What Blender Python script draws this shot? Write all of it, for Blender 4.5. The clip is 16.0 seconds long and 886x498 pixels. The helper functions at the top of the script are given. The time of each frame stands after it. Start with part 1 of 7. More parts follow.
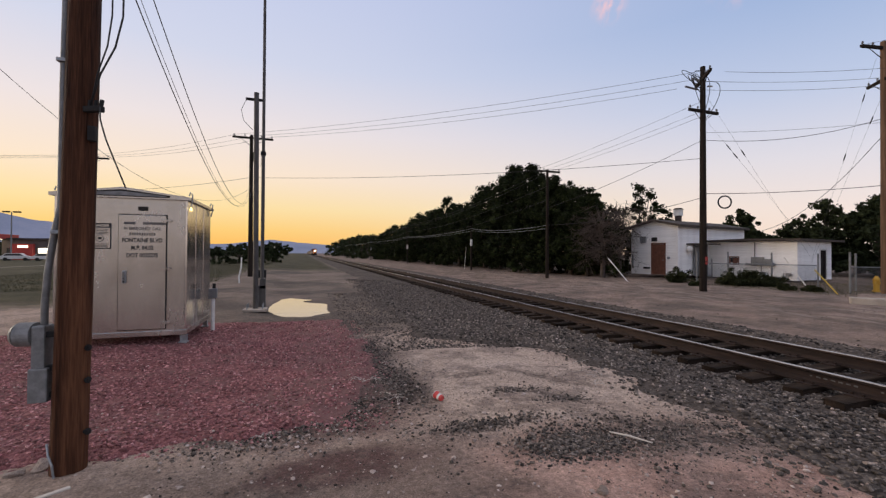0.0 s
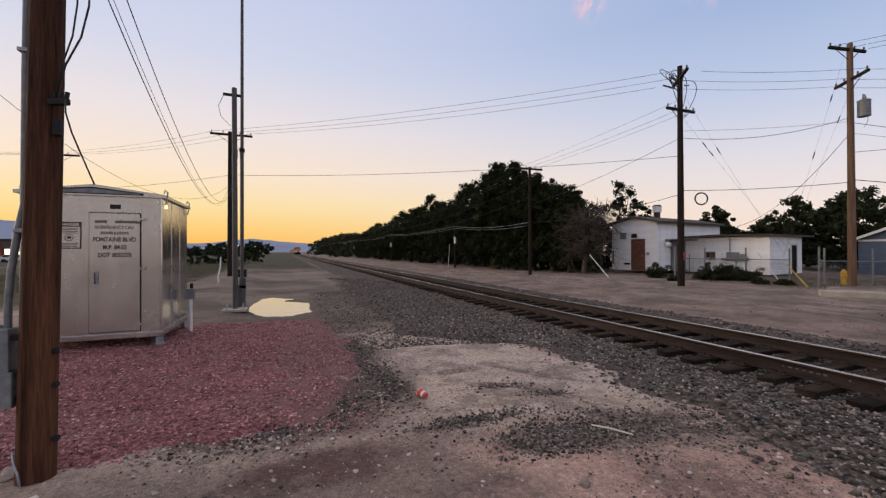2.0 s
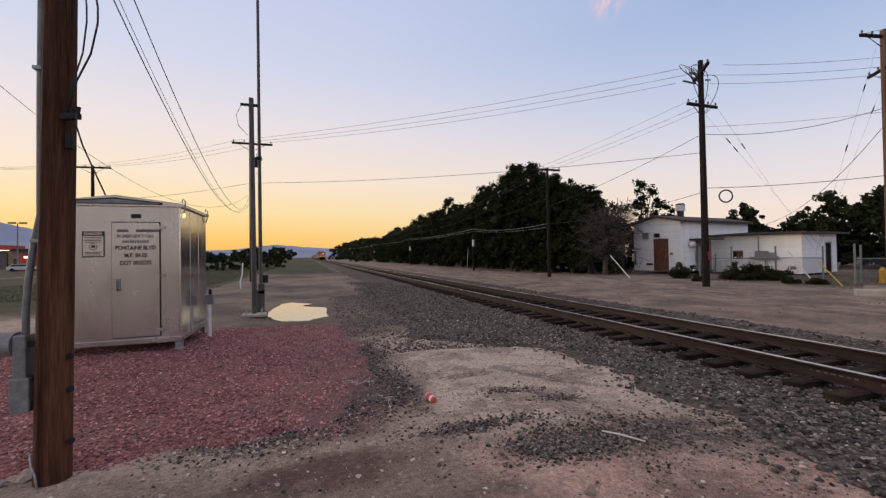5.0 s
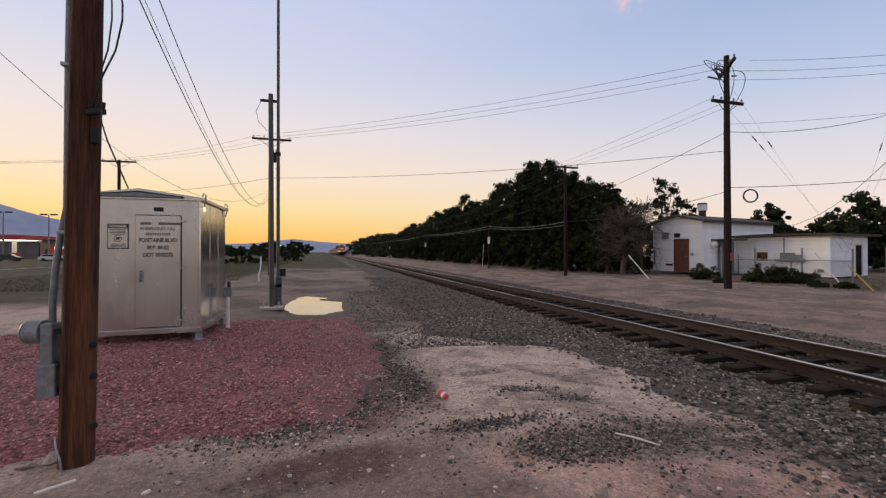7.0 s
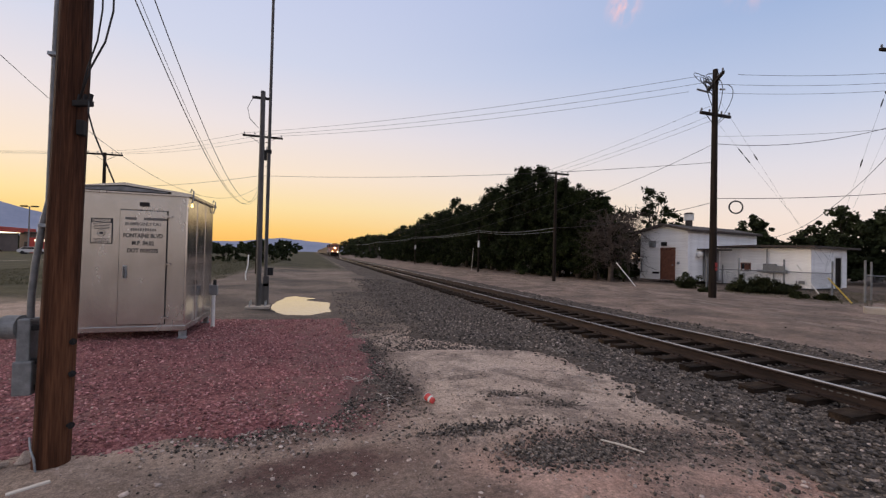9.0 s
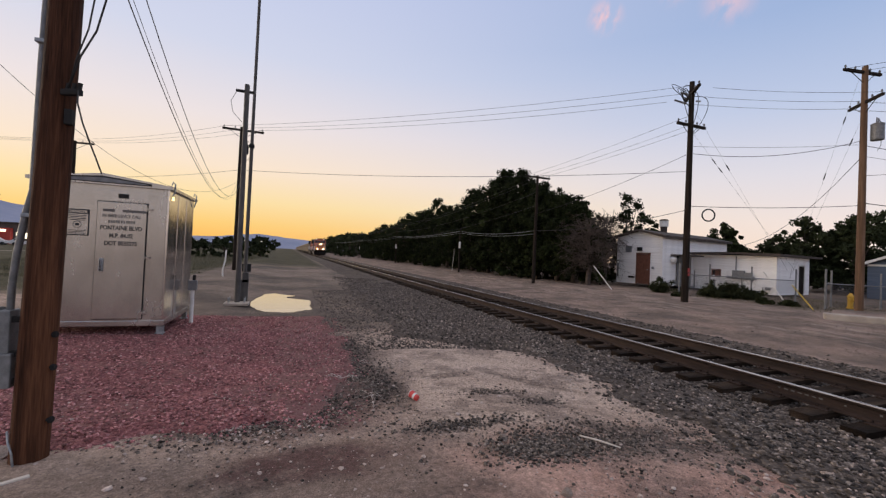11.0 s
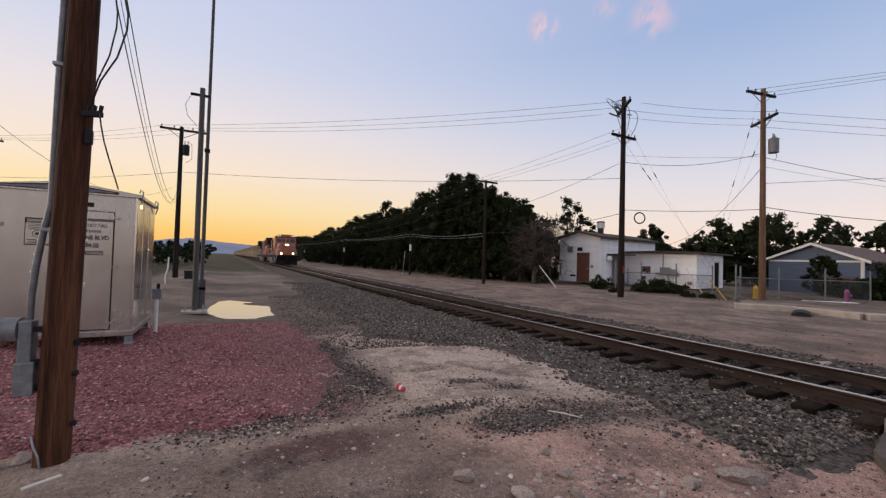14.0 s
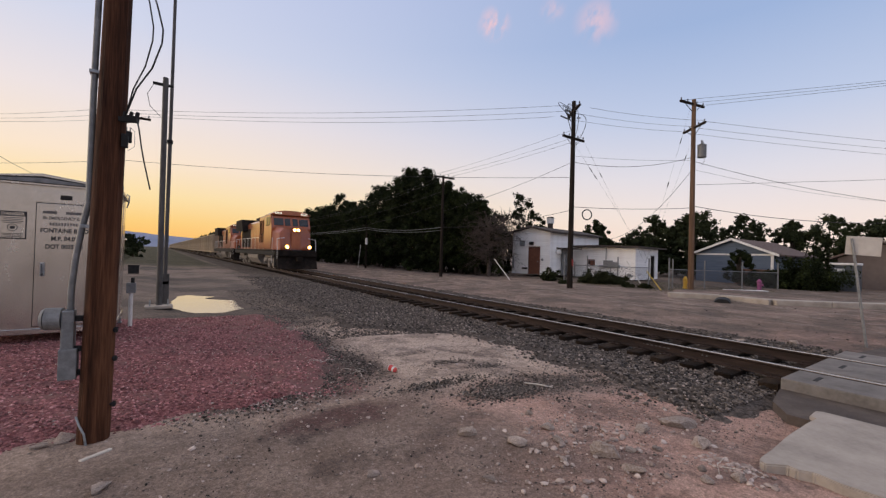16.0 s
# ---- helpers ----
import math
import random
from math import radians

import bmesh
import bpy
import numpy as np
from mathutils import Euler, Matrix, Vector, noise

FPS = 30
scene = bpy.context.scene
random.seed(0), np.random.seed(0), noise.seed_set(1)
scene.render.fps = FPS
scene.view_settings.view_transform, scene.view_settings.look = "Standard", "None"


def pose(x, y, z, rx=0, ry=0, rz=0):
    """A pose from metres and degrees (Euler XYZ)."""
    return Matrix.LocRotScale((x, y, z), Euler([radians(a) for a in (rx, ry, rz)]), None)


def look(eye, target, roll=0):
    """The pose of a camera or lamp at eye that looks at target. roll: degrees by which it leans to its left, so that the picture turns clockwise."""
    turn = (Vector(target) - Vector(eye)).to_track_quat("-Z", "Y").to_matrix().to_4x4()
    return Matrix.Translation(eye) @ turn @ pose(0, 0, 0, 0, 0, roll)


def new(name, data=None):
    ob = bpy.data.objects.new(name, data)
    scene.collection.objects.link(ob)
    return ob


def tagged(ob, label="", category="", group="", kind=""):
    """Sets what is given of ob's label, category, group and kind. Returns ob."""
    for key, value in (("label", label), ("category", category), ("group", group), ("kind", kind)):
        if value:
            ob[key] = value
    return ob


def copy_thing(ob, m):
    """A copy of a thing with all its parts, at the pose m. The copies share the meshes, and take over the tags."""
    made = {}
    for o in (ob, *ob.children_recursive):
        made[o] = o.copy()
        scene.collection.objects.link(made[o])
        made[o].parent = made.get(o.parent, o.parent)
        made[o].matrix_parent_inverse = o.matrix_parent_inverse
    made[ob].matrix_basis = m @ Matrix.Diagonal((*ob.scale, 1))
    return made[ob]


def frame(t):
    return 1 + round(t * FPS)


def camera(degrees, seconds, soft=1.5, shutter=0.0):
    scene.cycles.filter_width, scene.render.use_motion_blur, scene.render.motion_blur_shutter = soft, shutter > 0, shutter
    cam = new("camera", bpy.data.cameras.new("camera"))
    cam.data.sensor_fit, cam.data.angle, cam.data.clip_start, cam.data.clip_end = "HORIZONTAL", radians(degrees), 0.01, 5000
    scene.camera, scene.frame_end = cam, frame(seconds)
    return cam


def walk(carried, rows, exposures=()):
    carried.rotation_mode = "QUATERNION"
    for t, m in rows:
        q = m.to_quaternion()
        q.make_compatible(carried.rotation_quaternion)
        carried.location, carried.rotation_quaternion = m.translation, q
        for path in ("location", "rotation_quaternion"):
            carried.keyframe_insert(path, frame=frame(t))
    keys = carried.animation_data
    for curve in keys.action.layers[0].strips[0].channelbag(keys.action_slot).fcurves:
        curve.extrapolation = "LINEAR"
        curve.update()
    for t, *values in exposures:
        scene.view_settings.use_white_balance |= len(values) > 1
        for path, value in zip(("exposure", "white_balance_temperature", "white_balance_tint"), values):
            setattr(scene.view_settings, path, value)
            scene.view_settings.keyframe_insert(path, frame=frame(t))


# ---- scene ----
cam = camera(94.7, 16.0, soft=1.3)
METRES, EYE, TILT, LEAN, TURN = 2.145, 1.6, -0.95, 0.0, -18.8
ROWS = [
    (0.0, 0.0, 0.0, 0.0, -0.01, 1.62, -0.3),
    (0.5, 0.0031, 0.0011, -0.0014, -0.79, 1.49, -0.14),
    (1.0, 0.0026, 0.0095, -0.0029, -1.5, 1.37, 0.01),
    (1.5, 0.0069, 0.0125, -0.0043, -2.03, 1.24, 0.09),
    (2.0, 0.0057, 0.01, -0.0053, -2.27, 1.31, 0.2),
    (2.5, 0.0056, 0.0076, -0.002, -2.42, 1.65, 0.44),
    (3.0, -0.0089, 0.0196, -0.0014, -2.56, 2.14, 0.76),
    (3.5, -0.0358, 0.0408, 0.0026, -2.53, 2.73, 1.02),
    (4.0, -0.0193, 0.0372, 0.0045, -2.29, 2.72, 1.1),
    (4.5, 0.0345, 0.0235, 0.0024, -0.5, 2.49, 1.03),
    (5.0, 0.0784, 0.0207, -0.0048, 0.53, 1.78, 1.0),
    (7.5, 0.0872, 0.0289, -0.0029, 2.81, 1.31, -0.06),
    (8.0, 0.0891, 0.0322, -0.0024, 2.37, 1.33, -0.45),
    (8.5, 0.0836, 0.0325, -0.0016, 1.83, 1.47, -0.86),
    (9.0, 0.0802, 0.029, -0.0004, 1.2, 1.74, -1.34),
    (11.5, 0.002, -0.0315, -0.0052, -2.67, 1.72, -2.6),
    (12.0, -0.052, -0.0579, -0.0036, -3.92, 1.52, -2.54),
    (12.5, -0.0681, -0.0786, -0.0027, -5.03, 1.49, -2.55),
    (13.0, -0.0871, -0.1134, -0.0067, -6.17, 1.92, -2.48),
    (13.5, -0.1245, -0.1863, -0.0093, -7.22, 1.72, -2.08),
    (14.0, -0.1761, -0.2552, -0.0021, -9.03, 2.42, -1.48),
    (14.5, -0.2428, -0.3207, -0.0032, -10.68, 1.94, -1.03),
    (15.0, -0.2991, -0.3854, -0.0011, -11.78, 2.24, -0.87),
    (15.5, -0.3722, -0.463, -0.0085, -13.32, 1.4, -1.07),
    (16.0, -0.4623, -0.4922, -0.0095, -15.84, 1.68, -1.35),
]
walk(cam, [(t, pose(0, 0, EYE, TILT, LEAN, TURN) @ pose(METRES * x, METRES * y, METRES * z, 90 + pitch, roll, yaw)) for t, x, y, z, yaw, pitch, roll in ROWS])
scene.view_settings.exposure = 0.0

# ---- sky: dusk, the sun just gone behind the hills, well left of the track's line ----
SUN_AZ, GLOW_AZ = -62.0, -40.0
world = bpy.data.worlds.new("dusk_sky")
scene.world = world
world.use_nodes = True
wn, wl = world.node_tree.nodes, world.node_tree.links
wn.clear()


def lin(r, g, b):
    """Linear colour from 8-bit values."""
    return tuple((v / 255 / 12.92 if v < 10.3 else ((v / 255 + 0.055) / 1.055) ** 2.4) for v in (r, g, b)) + (1,)


def ramp_of(nodes, stops, interpolation="EASE"):
    node = nodes.new("ShaderNodeValToRGB")
    node.color_ramp.interpolation = interpolation
    el = node.color_ramp.elements
    while len(el) < len(stops):
        el.new(0.5)
    for e, (p, c) in zip(el, stops):
        e.position, e.color = p, c
    return node


tc = wn.new("ShaderNodeTexCoord")
sep = wn.new("ShaderNodeSeparateXYZ")
wl.new(tc.outputs["Generated"], sep.inputs[0])
flat = wn.new("ShaderNodeVectorMath"); flat.operation = "MULTIPLY"; flat.inputs[1].default_value = (1, 1, 0)
wl.new(tc.outputs["Generated"], flat.inputs[0])
unit = wn.new("ShaderNodeVectorMath"); unit.operation = "NORMALIZE"
wl.new(flat.outputs[0], unit.inputs[0])
dot = wn.new("ShaderNodeVectorMath"); dot.operation = "DOT_PRODUCT"
dot.inputs[1].default_value = (math.sin(radians(GLOW_AZ)), math.cos(radians(GLOW_AZ)), 0)
wl.new(unit.outputs[0], dot.inputs[0])
toward = wn.new("ShaderNodeMapRange"); toward.interpolation_type = "SMOOTHSTEP"
toward.inputs["From Min"].default_value, toward.inputs["From Max"].default_value = -0.35, 0.97
wl.new(dot.outputs["Value"], toward.inputs["Value"])
west = ramp_of(wn, [(0.0, lin(255, 184, 84)), (0.05, lin(255, 208, 122)), (0.10, lin(255, 225, 165)), (0.17, lin(254, 231, 207)), (0.27, lin(241, 229, 229)), (0.40, lin(214, 218, 238)), (0.55, lin(200, 208, 238)), (1.0, lin(252, 238, 232))], "LINEAR")
east = ramp_of(wn, [(0.0, lin(250, 226, 210)), (0.09, lin(244, 228, 224)), (0.18, lin(226, 222, 232)), (0.3, lin(192, 204, 232)), (0.45, lin(160, 182, 222)), (0.55, lin(160, 180, 220)), (1.0, lin(252, 236, 230))], "LINEAR")
wl.new(sep.outputs["Z"], west.inputs[0])
wl.new(sep.outputs["Z"], east.inputs[0])
glow = wn.new("ShaderNodeMixRGB")
wl.new(toward.outputs[0], glow.inputs[0]); wl.new(east.outputs[0], glow.inputs[1]); wl.new(west.outputs[0], glow.inputs[2])
# thin pink wisps high over the track's right
wisp_noise = wn.new("ShaderNodeTexNoise"); wisp_noise.inputs["Scale"].default_value = 26; wisp_noise.inputs["Detail"].default_value = 6
stretch = wn.new("ShaderNodeMapping"); stretch.inputs["Rotation"].default_value = (0.3, 0.5, 0.2); stretch.inputs["Scale"].default_value = (1.6, 1, 0.55)
wl.new(tc.outputs["Generated"], stretch.inputs[0]); wl.new(stretch.outputs[0], wisp_noise.inputs["Vector"])
sky_colour = glow
for az, el, size, amount in ((40.9, 29.6, 0.042, 0.95), (54.6, 28.9, 0.055, 0.55), (49.0, 30.8, 0.035, 0.35)):
    away = wn.new("ShaderNodeVectorMath"); away.operation = "DISTANCE"
    away.inputs[1].default_value = (math.sin(radians(az)) * math.cos(radians(el)), math.cos(radians(az)) * math.cos(radians(el)), math.sin(radians(el)))
    wl.new(tc.outputs["Generated"], away.inputs[0])
    near_it = wn.new("ShaderNodeMapRange"); near_it.interpolation_type = "SMOOTHSTEP"
    near_it.inputs["From Min"].default_value, near_it.inputs["From Max"].default_value = size, 0.0
    wl.new(away.outputs["Value"], near_it.inputs["Value"])
    body = wn.new("ShaderNodeMapRange"); body.interpolation_type = "SMOOTHSTEP"
    body.inputs["From Min"].default_value, body.inputs["From Max"].default_value, body.inputs["To Max"].default_value = 0.42, 0.62, amount
    wl.new(wisp_noise.outputs[0], body.inputs["Value"])
    both = wn.new("ShaderNodeMath"); both.operation = "MULTIPLY"
    wl.new(near_it.outputs[0], both.inputs[0]); wl.new(body.outputs[0], both.inputs[1])
    mix = wn.new("ShaderNodeMixRGB"); mix.inputs[2].default_value = lin(252, 204, 208)
    wl.new(both.outputs[0], mix.inputs[0]); wl.new(sky_colour.outputs[0], mix.inputs[1])
    sky_colour = mix
air = wn.new("ShaderNodeTexSky"); air.sky_type = "NISHITA"; air.sun_disc = False
air.sun_elevation, air.sun_rotation = radians(2.0), radians(SUN_AZ)
blend = wn.new("ShaderNodeMixRGB"); blend.blend_type = "ADD"; blend.inputs[0].default_value = 0.02
wl.new(sky_colour.outputs[0], blend.inputs[1]); wl.new(air.outputs[0], blend.inputs[2])
background = wn.new("ShaderNodeBackground"); background.inputs["Strength"].default_value = 0.95
wl.new(blend.outputs[0], background.inputs[0])
out = wn.new("ShaderNodeOutputWorld")
wl.new(background.outputs[0], out.inputs[0])

# what is left of the sun: a wide, weak, warm glow
sun = new("sun", bpy.data.lights.new("sun", "SUN"))
sun.data.energy, sun.data.angle, sun.data.color = 1.6, radians(18), (1.0, 0.80, 0.60)
sun.matrix_world = look((math.sin(radians(SUN_AZ)) * 50, math.cos(radians(SUN_AZ)) * 50, 7), (0, 0, 0))

# ---- materials ----
def material(name, stops, scale=6.0, rough=0.8, metal=0.0, bump=0.0, bump_scale=None, detail=6.0, streak=(1, 1, 1), island=0.0, each=0.0, fine=0.25, spec=0.35):
    """A procedural surface: colours by noise at two scales, roughness varied, fine relief. island / each: value spread per loose piece / per object."""
    m = bpy.data.materials.new(name)
    m.use_nodes = True
    n, l = m.node_tree.nodes, m.node_tree.links
    bsdf = n["Principled BSDF"]
    bsdf.inputs["Metallic"].default_value = metal
    bsdf.inputs["Specular IOR Level"].default_value = spec
    co = n.new("ShaderNodeTexCoord")
    mp = n.new("ShaderNodeMapping"); mp.inputs["Scale"].default_value = streak
    l.new(co.outputs["Object"], mp.inputs[0])
    big = n.new("ShaderNodeTexNoise"); big.inputs["Scale"].default_value = scale; big.inputs["Detail"].default_value = detail; big.inputs["Roughness"].default_value = 0.6
    small = n.new("ShaderNodeTexNoise"); small.inputs["Scale"].default_value = scale * 11; small.inputs["Detail"].default_value = 3
    l.new(mp.outputs[0], big.inputs["Vector"]); l.new(mp.outputs[0], small.inputs["Vector"])
    rp = ramp_of(n, stops, "LINEAR")
    mixv = n.new("ShaderNodeMath"); mixv.operation = "MULTIPLY_ADD"; mixv.inputs[1].default_value = fine
    shift = n.new("ShaderNodeMath"); shift.operation = "SUBTRACT"; shift.inputs[1].default_value = 0.5
    l.new(small.outputs[0], shift.inputs[0]); l.new(shift.outputs[0], mixv.inputs[0]); l.new(big.outputs[0], mixv.inputs[2])
    l.new(mixv.outputs[0], rp.inputs[0])
    colour = rp.outputs[0]
    if island or each:
        src = n.new("ShaderNodeNewGeometry").outputs["Random Per Island"] if island else n.new("ShaderNodeObjectInfo").outputs["Random"]
        mr = n.new("ShaderNodeMapRange"); k = island or each
        mr.inputs["To Min"].default_value, mr.inputs["To Max"].default_value = 1 - k, 1 + k
        l.new(src, mr.inputs["Value"])
        hsv = n.new("ShaderNodeHueSaturation")
        l.new(mr.outputs[0], hsv.inputs["Value"]); l.new(colour, hsv.inputs["Color"])
        colour = hsv.outputs[0]
    l.new(colour, bsdf.inputs["Base Color"])
    rr = n.new("ShaderNodeMapRange"); rr.inputs["To Min"].default_value, rr.inputs["To Max"].default_value = max(rough - 0.12, 0.03), min(rough + 0.12, 1)
    l.new(big.outputs[0], rr.inputs["Value"]); l.new(rr.outputs[0], bsdf.inputs["Roughness"])
    if bump:
        bn = n.new("ShaderNodeTexNoise"); bn.inputs["Scale"].default_value = bump_scale or scale * 5; bn.inputs["Detail"].default_value = 5
        l.new(mp.outputs[0], bn.inputs["Vector"])
        bp = n.new("ShaderNodeBump"); bp.inputs["Strength"].default_value = bump; bp.inputs["Distance"].default_value = 0.02
        l.new(bn.outputs[0], bp.inputs["Height"]); l.new(bp.outputs[0], bsdf.inputs["Normal"])
    return m


def two(a, b, lo=0.3, hi=0.7):
    return [(lo, (*a, 1)), (hi, (*b, 1))]


def three(a, b, c):
    return [(0.3, (*a, 1)), (0.5, (*b, 1)), (0.7, (*c, 1))]


def glowing(name, colour, strength):
    m = bpy.data.materials.new(name)
    m.use_nodes = True
    b = m.node_tree.nodes["Principled BSDF"]
    b.inputs["Base Color"].default_value = (*colour, 1)
    b.inputs["Emission Color"].default_value, b.inputs["Emission Strength"].default_value = (*colour, 1), strength
    return m


M_POLE = material("creosoted_pole_wood", three((0.018, 0.007, 0.004), (0.072, 0.030, 0.016), (0.15, 0.066, 0.034)), 9, 0.85, bump=0.7, streak=(1, 1, 0.05), fine=0.4, spec=0.15)
M_POLE_GREY = material("weathered_pole_wood", three((0.009, 0.006, 0.005), (0.019, 0.014, 0.011), (0.036, 0.027, 0.021)), 8, 0.85, bump=0.4, streak=(1, 1, 0.07), spec=0.15)
M_POLE_TAN = material("tan_pole_wood", three((0.08, 0.046, 0.027), (0.14, 0.082, 0.048), (0.21, 0.13, 0.082)), 8, 0.85, bump=0.4, streak=(1, 1, 0.07))
M_GALV = material("galvanised_steel", three((0.20, 0.22, 0.24), (0.3, 0.32, 0.34), (0.4, 0.42, 0.44)), 14, 0.5, 0.55, bump=0.05)
M_PIPE = material("grey_conduit", three((0.13, 0.135, 0.14), (0.19, 0.195, 0.20), (0.26, 0.265, 0.27)), 10, 0.55, 0.25, bump=0.05)
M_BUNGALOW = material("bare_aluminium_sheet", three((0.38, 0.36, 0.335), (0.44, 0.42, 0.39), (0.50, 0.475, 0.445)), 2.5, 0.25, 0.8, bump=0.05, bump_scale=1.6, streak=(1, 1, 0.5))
# Lighter copy of the front's aluminium: sky shine put into the side's colour
M_BUNG_SIDE = material("sky_bright_aluminium_sheet", three((0.5, 0.48, 0.46), (0.58, 0.56, 0.54), (0.66, 0.64, 0.62)), 2.5, 0.17, 0.9, bump=0.04, bump_scale=2.2, streak=(1, 1, 0.5))
M_MAST = material("weathered_mast_steel", three((0.045, 0.042, 0.042), (0.075, 0.071, 0.07), (0.11, 0.105, 0.10)), 10, 0.6, 0.15, bump=0.05, streak=(1, 1, 0.2))
M_SEAM = material("dark_rubber_seam", two((0.015, 0.014, 0.013), (0.03, 0.028, 0.026)), 20, 0.8)
M_INK = material("black_lettering", two((0.02, 0.02, 0.022), (0.035, 0.034, 0.036)), 60, 0.7)
M_INK_FADED = material("faded_grey_lettering", two((0.10, 0.094, 0.09), (0.16, 0.152, 0.146)), 60, 0.7)
M_WHITE = material("white_paint", three((0.55, 0.54, 0.52), (0.7, 0.69, 0.67), (0.78, 0.77, 0.75)), 3, 0.6, bump=0.1)
M_SIDING = material("white_painted_siding", three((0.74, 0.725, 0.71), (0.88, 0.87, 0.86), (0.92, 0.915, 0.905)), 1.3, 0.7, bump=0.15, streak=(1, 1, 3), each=0.04)
M_BROWN_DOOR = material("brown_door_paint", three((0.10, 0.042, 0.028), (0.15, 0.062, 0.04), (0.2, 0.085, 0.055)), 5, 0.6, bump=0.1)
M_ROOF = material("dark_roofing_felt", three((0.04, 0.032, 0.028), (0.065, 0.052, 0.045), (0.1, 0.08, 0.07)), 5, 0.9, bump=0.4)
M_BLUE_SIDING = material("blue_grey_siding", three((0.075, 0.10, 0.14), (0.1, 0.13, 0.18), (0.13, 0.16, 0.21)), 2, 0.75, bump=0.2, streak=(0.3, 0.3, 6))
M_BROWN_ROOF = material("brown_shingles", three((0.09, 0.065, 0.055), (0.14, 0.10, 0.085), (0.19, 0.14, 0.12)), 5, 0.95, bump=0.6)
M_FENCE_WOOD = material("brown_fence_boards", three((0.12, 0.06, 0.04), (0.17, 0.09, 0.06), (0.22, 0.12, 0.08)), 6, 0.85, bump=0.3, streak=(1, 1, 0.2), each=0.2)
M_BALLAST = material("ballast_stone", three((0.040, 0.032, 0.027), (0.092, 0.075, 0.063), (0.25, 0.212, 0.185)), 30, 0.85, bump=0.3, island=0.9)
M_RED_STONE = material("red_crushed_stone", three((0.13, 0.048, 0.049), (0.275, 0.112, 0.113), (0.52, 0.31, 0.30)), 25, 0.85, bump=0.3, island=0.6)
M_PALE_STONE = material("pale_loose_stone", three((0.30, 0.23, 0.20), (0.42, 0.34, 0.30), (0.55, 0.47, 0.43)), 9, 0.9, bump=0.5, island=0.3)
M_ROCK = material("pale_limestone_rock", three((0.30, 0.225, 0.185), (0.48, 0.39, 0.335), (0.63, 0.54, 0.48)), 7, 0.9, bump=0.9, each=0.3)
M_TIE = material("old_timber_tie", three((0.011, 0.008, 0.006), (0.025, 0.017, 0.012), (0.052, 0.036, 0.025)), 7, 0.95, bump=0.8, streak=(0.15, 1, 1), each=0.4, spec=0.12)
M_RAIL = material("rusty_rail_side", three((0.018, 0.011, 0.008), (0.033, 0.020, 0.015), (0.06, 0.037, 0.028)), 12, 0.75, 0.2, bump=0.3, streak=(1, 0.15, 1))
M_RAILHEAD = material("worn_rail_head", three((0.29, 0.25, 0.225), (0.38, 0.34, 0.31), (0.46, 0.42, 0.39)), 30, 0.27, 0.95, streak=(1, 0.04, 1))
M_CONCRETE = material("pale_concrete", three((0.27, 0.235, 0.20), (0.36, 0.315, 0.27), (0.43, 0.38, 0.33)), 2.2, 0.85, bump=0.25, bump_scale=40)
M_PANEL = material("weathered_grey_concrete", three((0.125, 0.112, 0.102), (0.185, 0.167, 0.152), (0.245, 0.222, 0.203)), 2.6, 0.88, bump=0.35, bump_scale=40, each=0.12)
M_ASPHALT = material("dusty_worn_asphalt", three((0.06, 0.047, 0.040), (0.09, 0.071, 0.06), (0.13, 0.103, 0.087)), 3, 0.88, bump=0.5, bump_scale=90)
M_ROAD = material("far_asphalt_road", three((0.17, 0.165, 0.17), (0.22, 0.212, 0.215), (0.27, 0.26, 0.262)), 0.4, 0.85)
M_BARK = material("tree_bark", three((0.03, 0.022, 0.017), (0.055, 0.042, 0.034), (0.08, 0.063, 0.05)), 8, 0.95, bump=0.6, streak=(1, 1, 0.2))
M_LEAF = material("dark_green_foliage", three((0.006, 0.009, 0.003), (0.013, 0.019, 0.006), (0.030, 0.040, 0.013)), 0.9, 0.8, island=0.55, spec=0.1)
# Paler, flatter copy of the foliage: distance haze put into the colour
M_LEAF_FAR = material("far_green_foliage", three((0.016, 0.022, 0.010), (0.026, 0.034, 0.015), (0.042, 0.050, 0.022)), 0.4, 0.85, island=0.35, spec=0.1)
M_TWIG = material("bare_grey_twigs", three((0.045, 0.034, 0.029), (0.075, 0.058, 0.05), (0.11, 0.086, 0.075)), 4, 0.95)
M_WEED = material("dusty_weeds", three((0.014, 0.018, 0.008), (0.026, 0.031, 0.013), (0.05, 0.052, 0.025)), 2, 0.9, island=0.4, spec=0.1)
M_DRYGRASS = material("dry_field_grass", three((0.04, 0.04, 0.02), (0.07, 0.066, 0.032), (0.11, 0.10, 0.052)), 1.2, 0.95, island=0.4)
M_WIRE = material("black_line_wire", two((0.02, 0.02, 0.022), (0.04, 0.04, 0.042)), 20, 0.6, 0.2)
M_BLACK = material("black_steel", two((0.012, 0.012, 0.013), (0.028, 0.027, 0.027)), 8, 0.75, 0.0, bump=0.05, spec=0.2)
M_ORANGE = material("orange_locomotive_paint", three((0.25, 0.050, 0.013), (0.32, 0.070, 0.018), (0.39, 0.10, 0.03)), 1.6, 0.36, bump=0.03, streak=(1, 1, 0.4))
_o = M_ORANGE.node_tree.nodes["Principled BSDF"]
_o.inputs["Coat Weight"].default_value, _o.inputs["Coat Roughness"].default_value = 0.9, 0.2
M_LOCO_DARK = material("sooty_locomotive_panels", three((0.008, 0.006, 0.005), (0.016, 0.012, 0.010), (0.03, 0.022, 0.018)), 3, 0.8, 0.0, bump=0.1, spec=0.12)
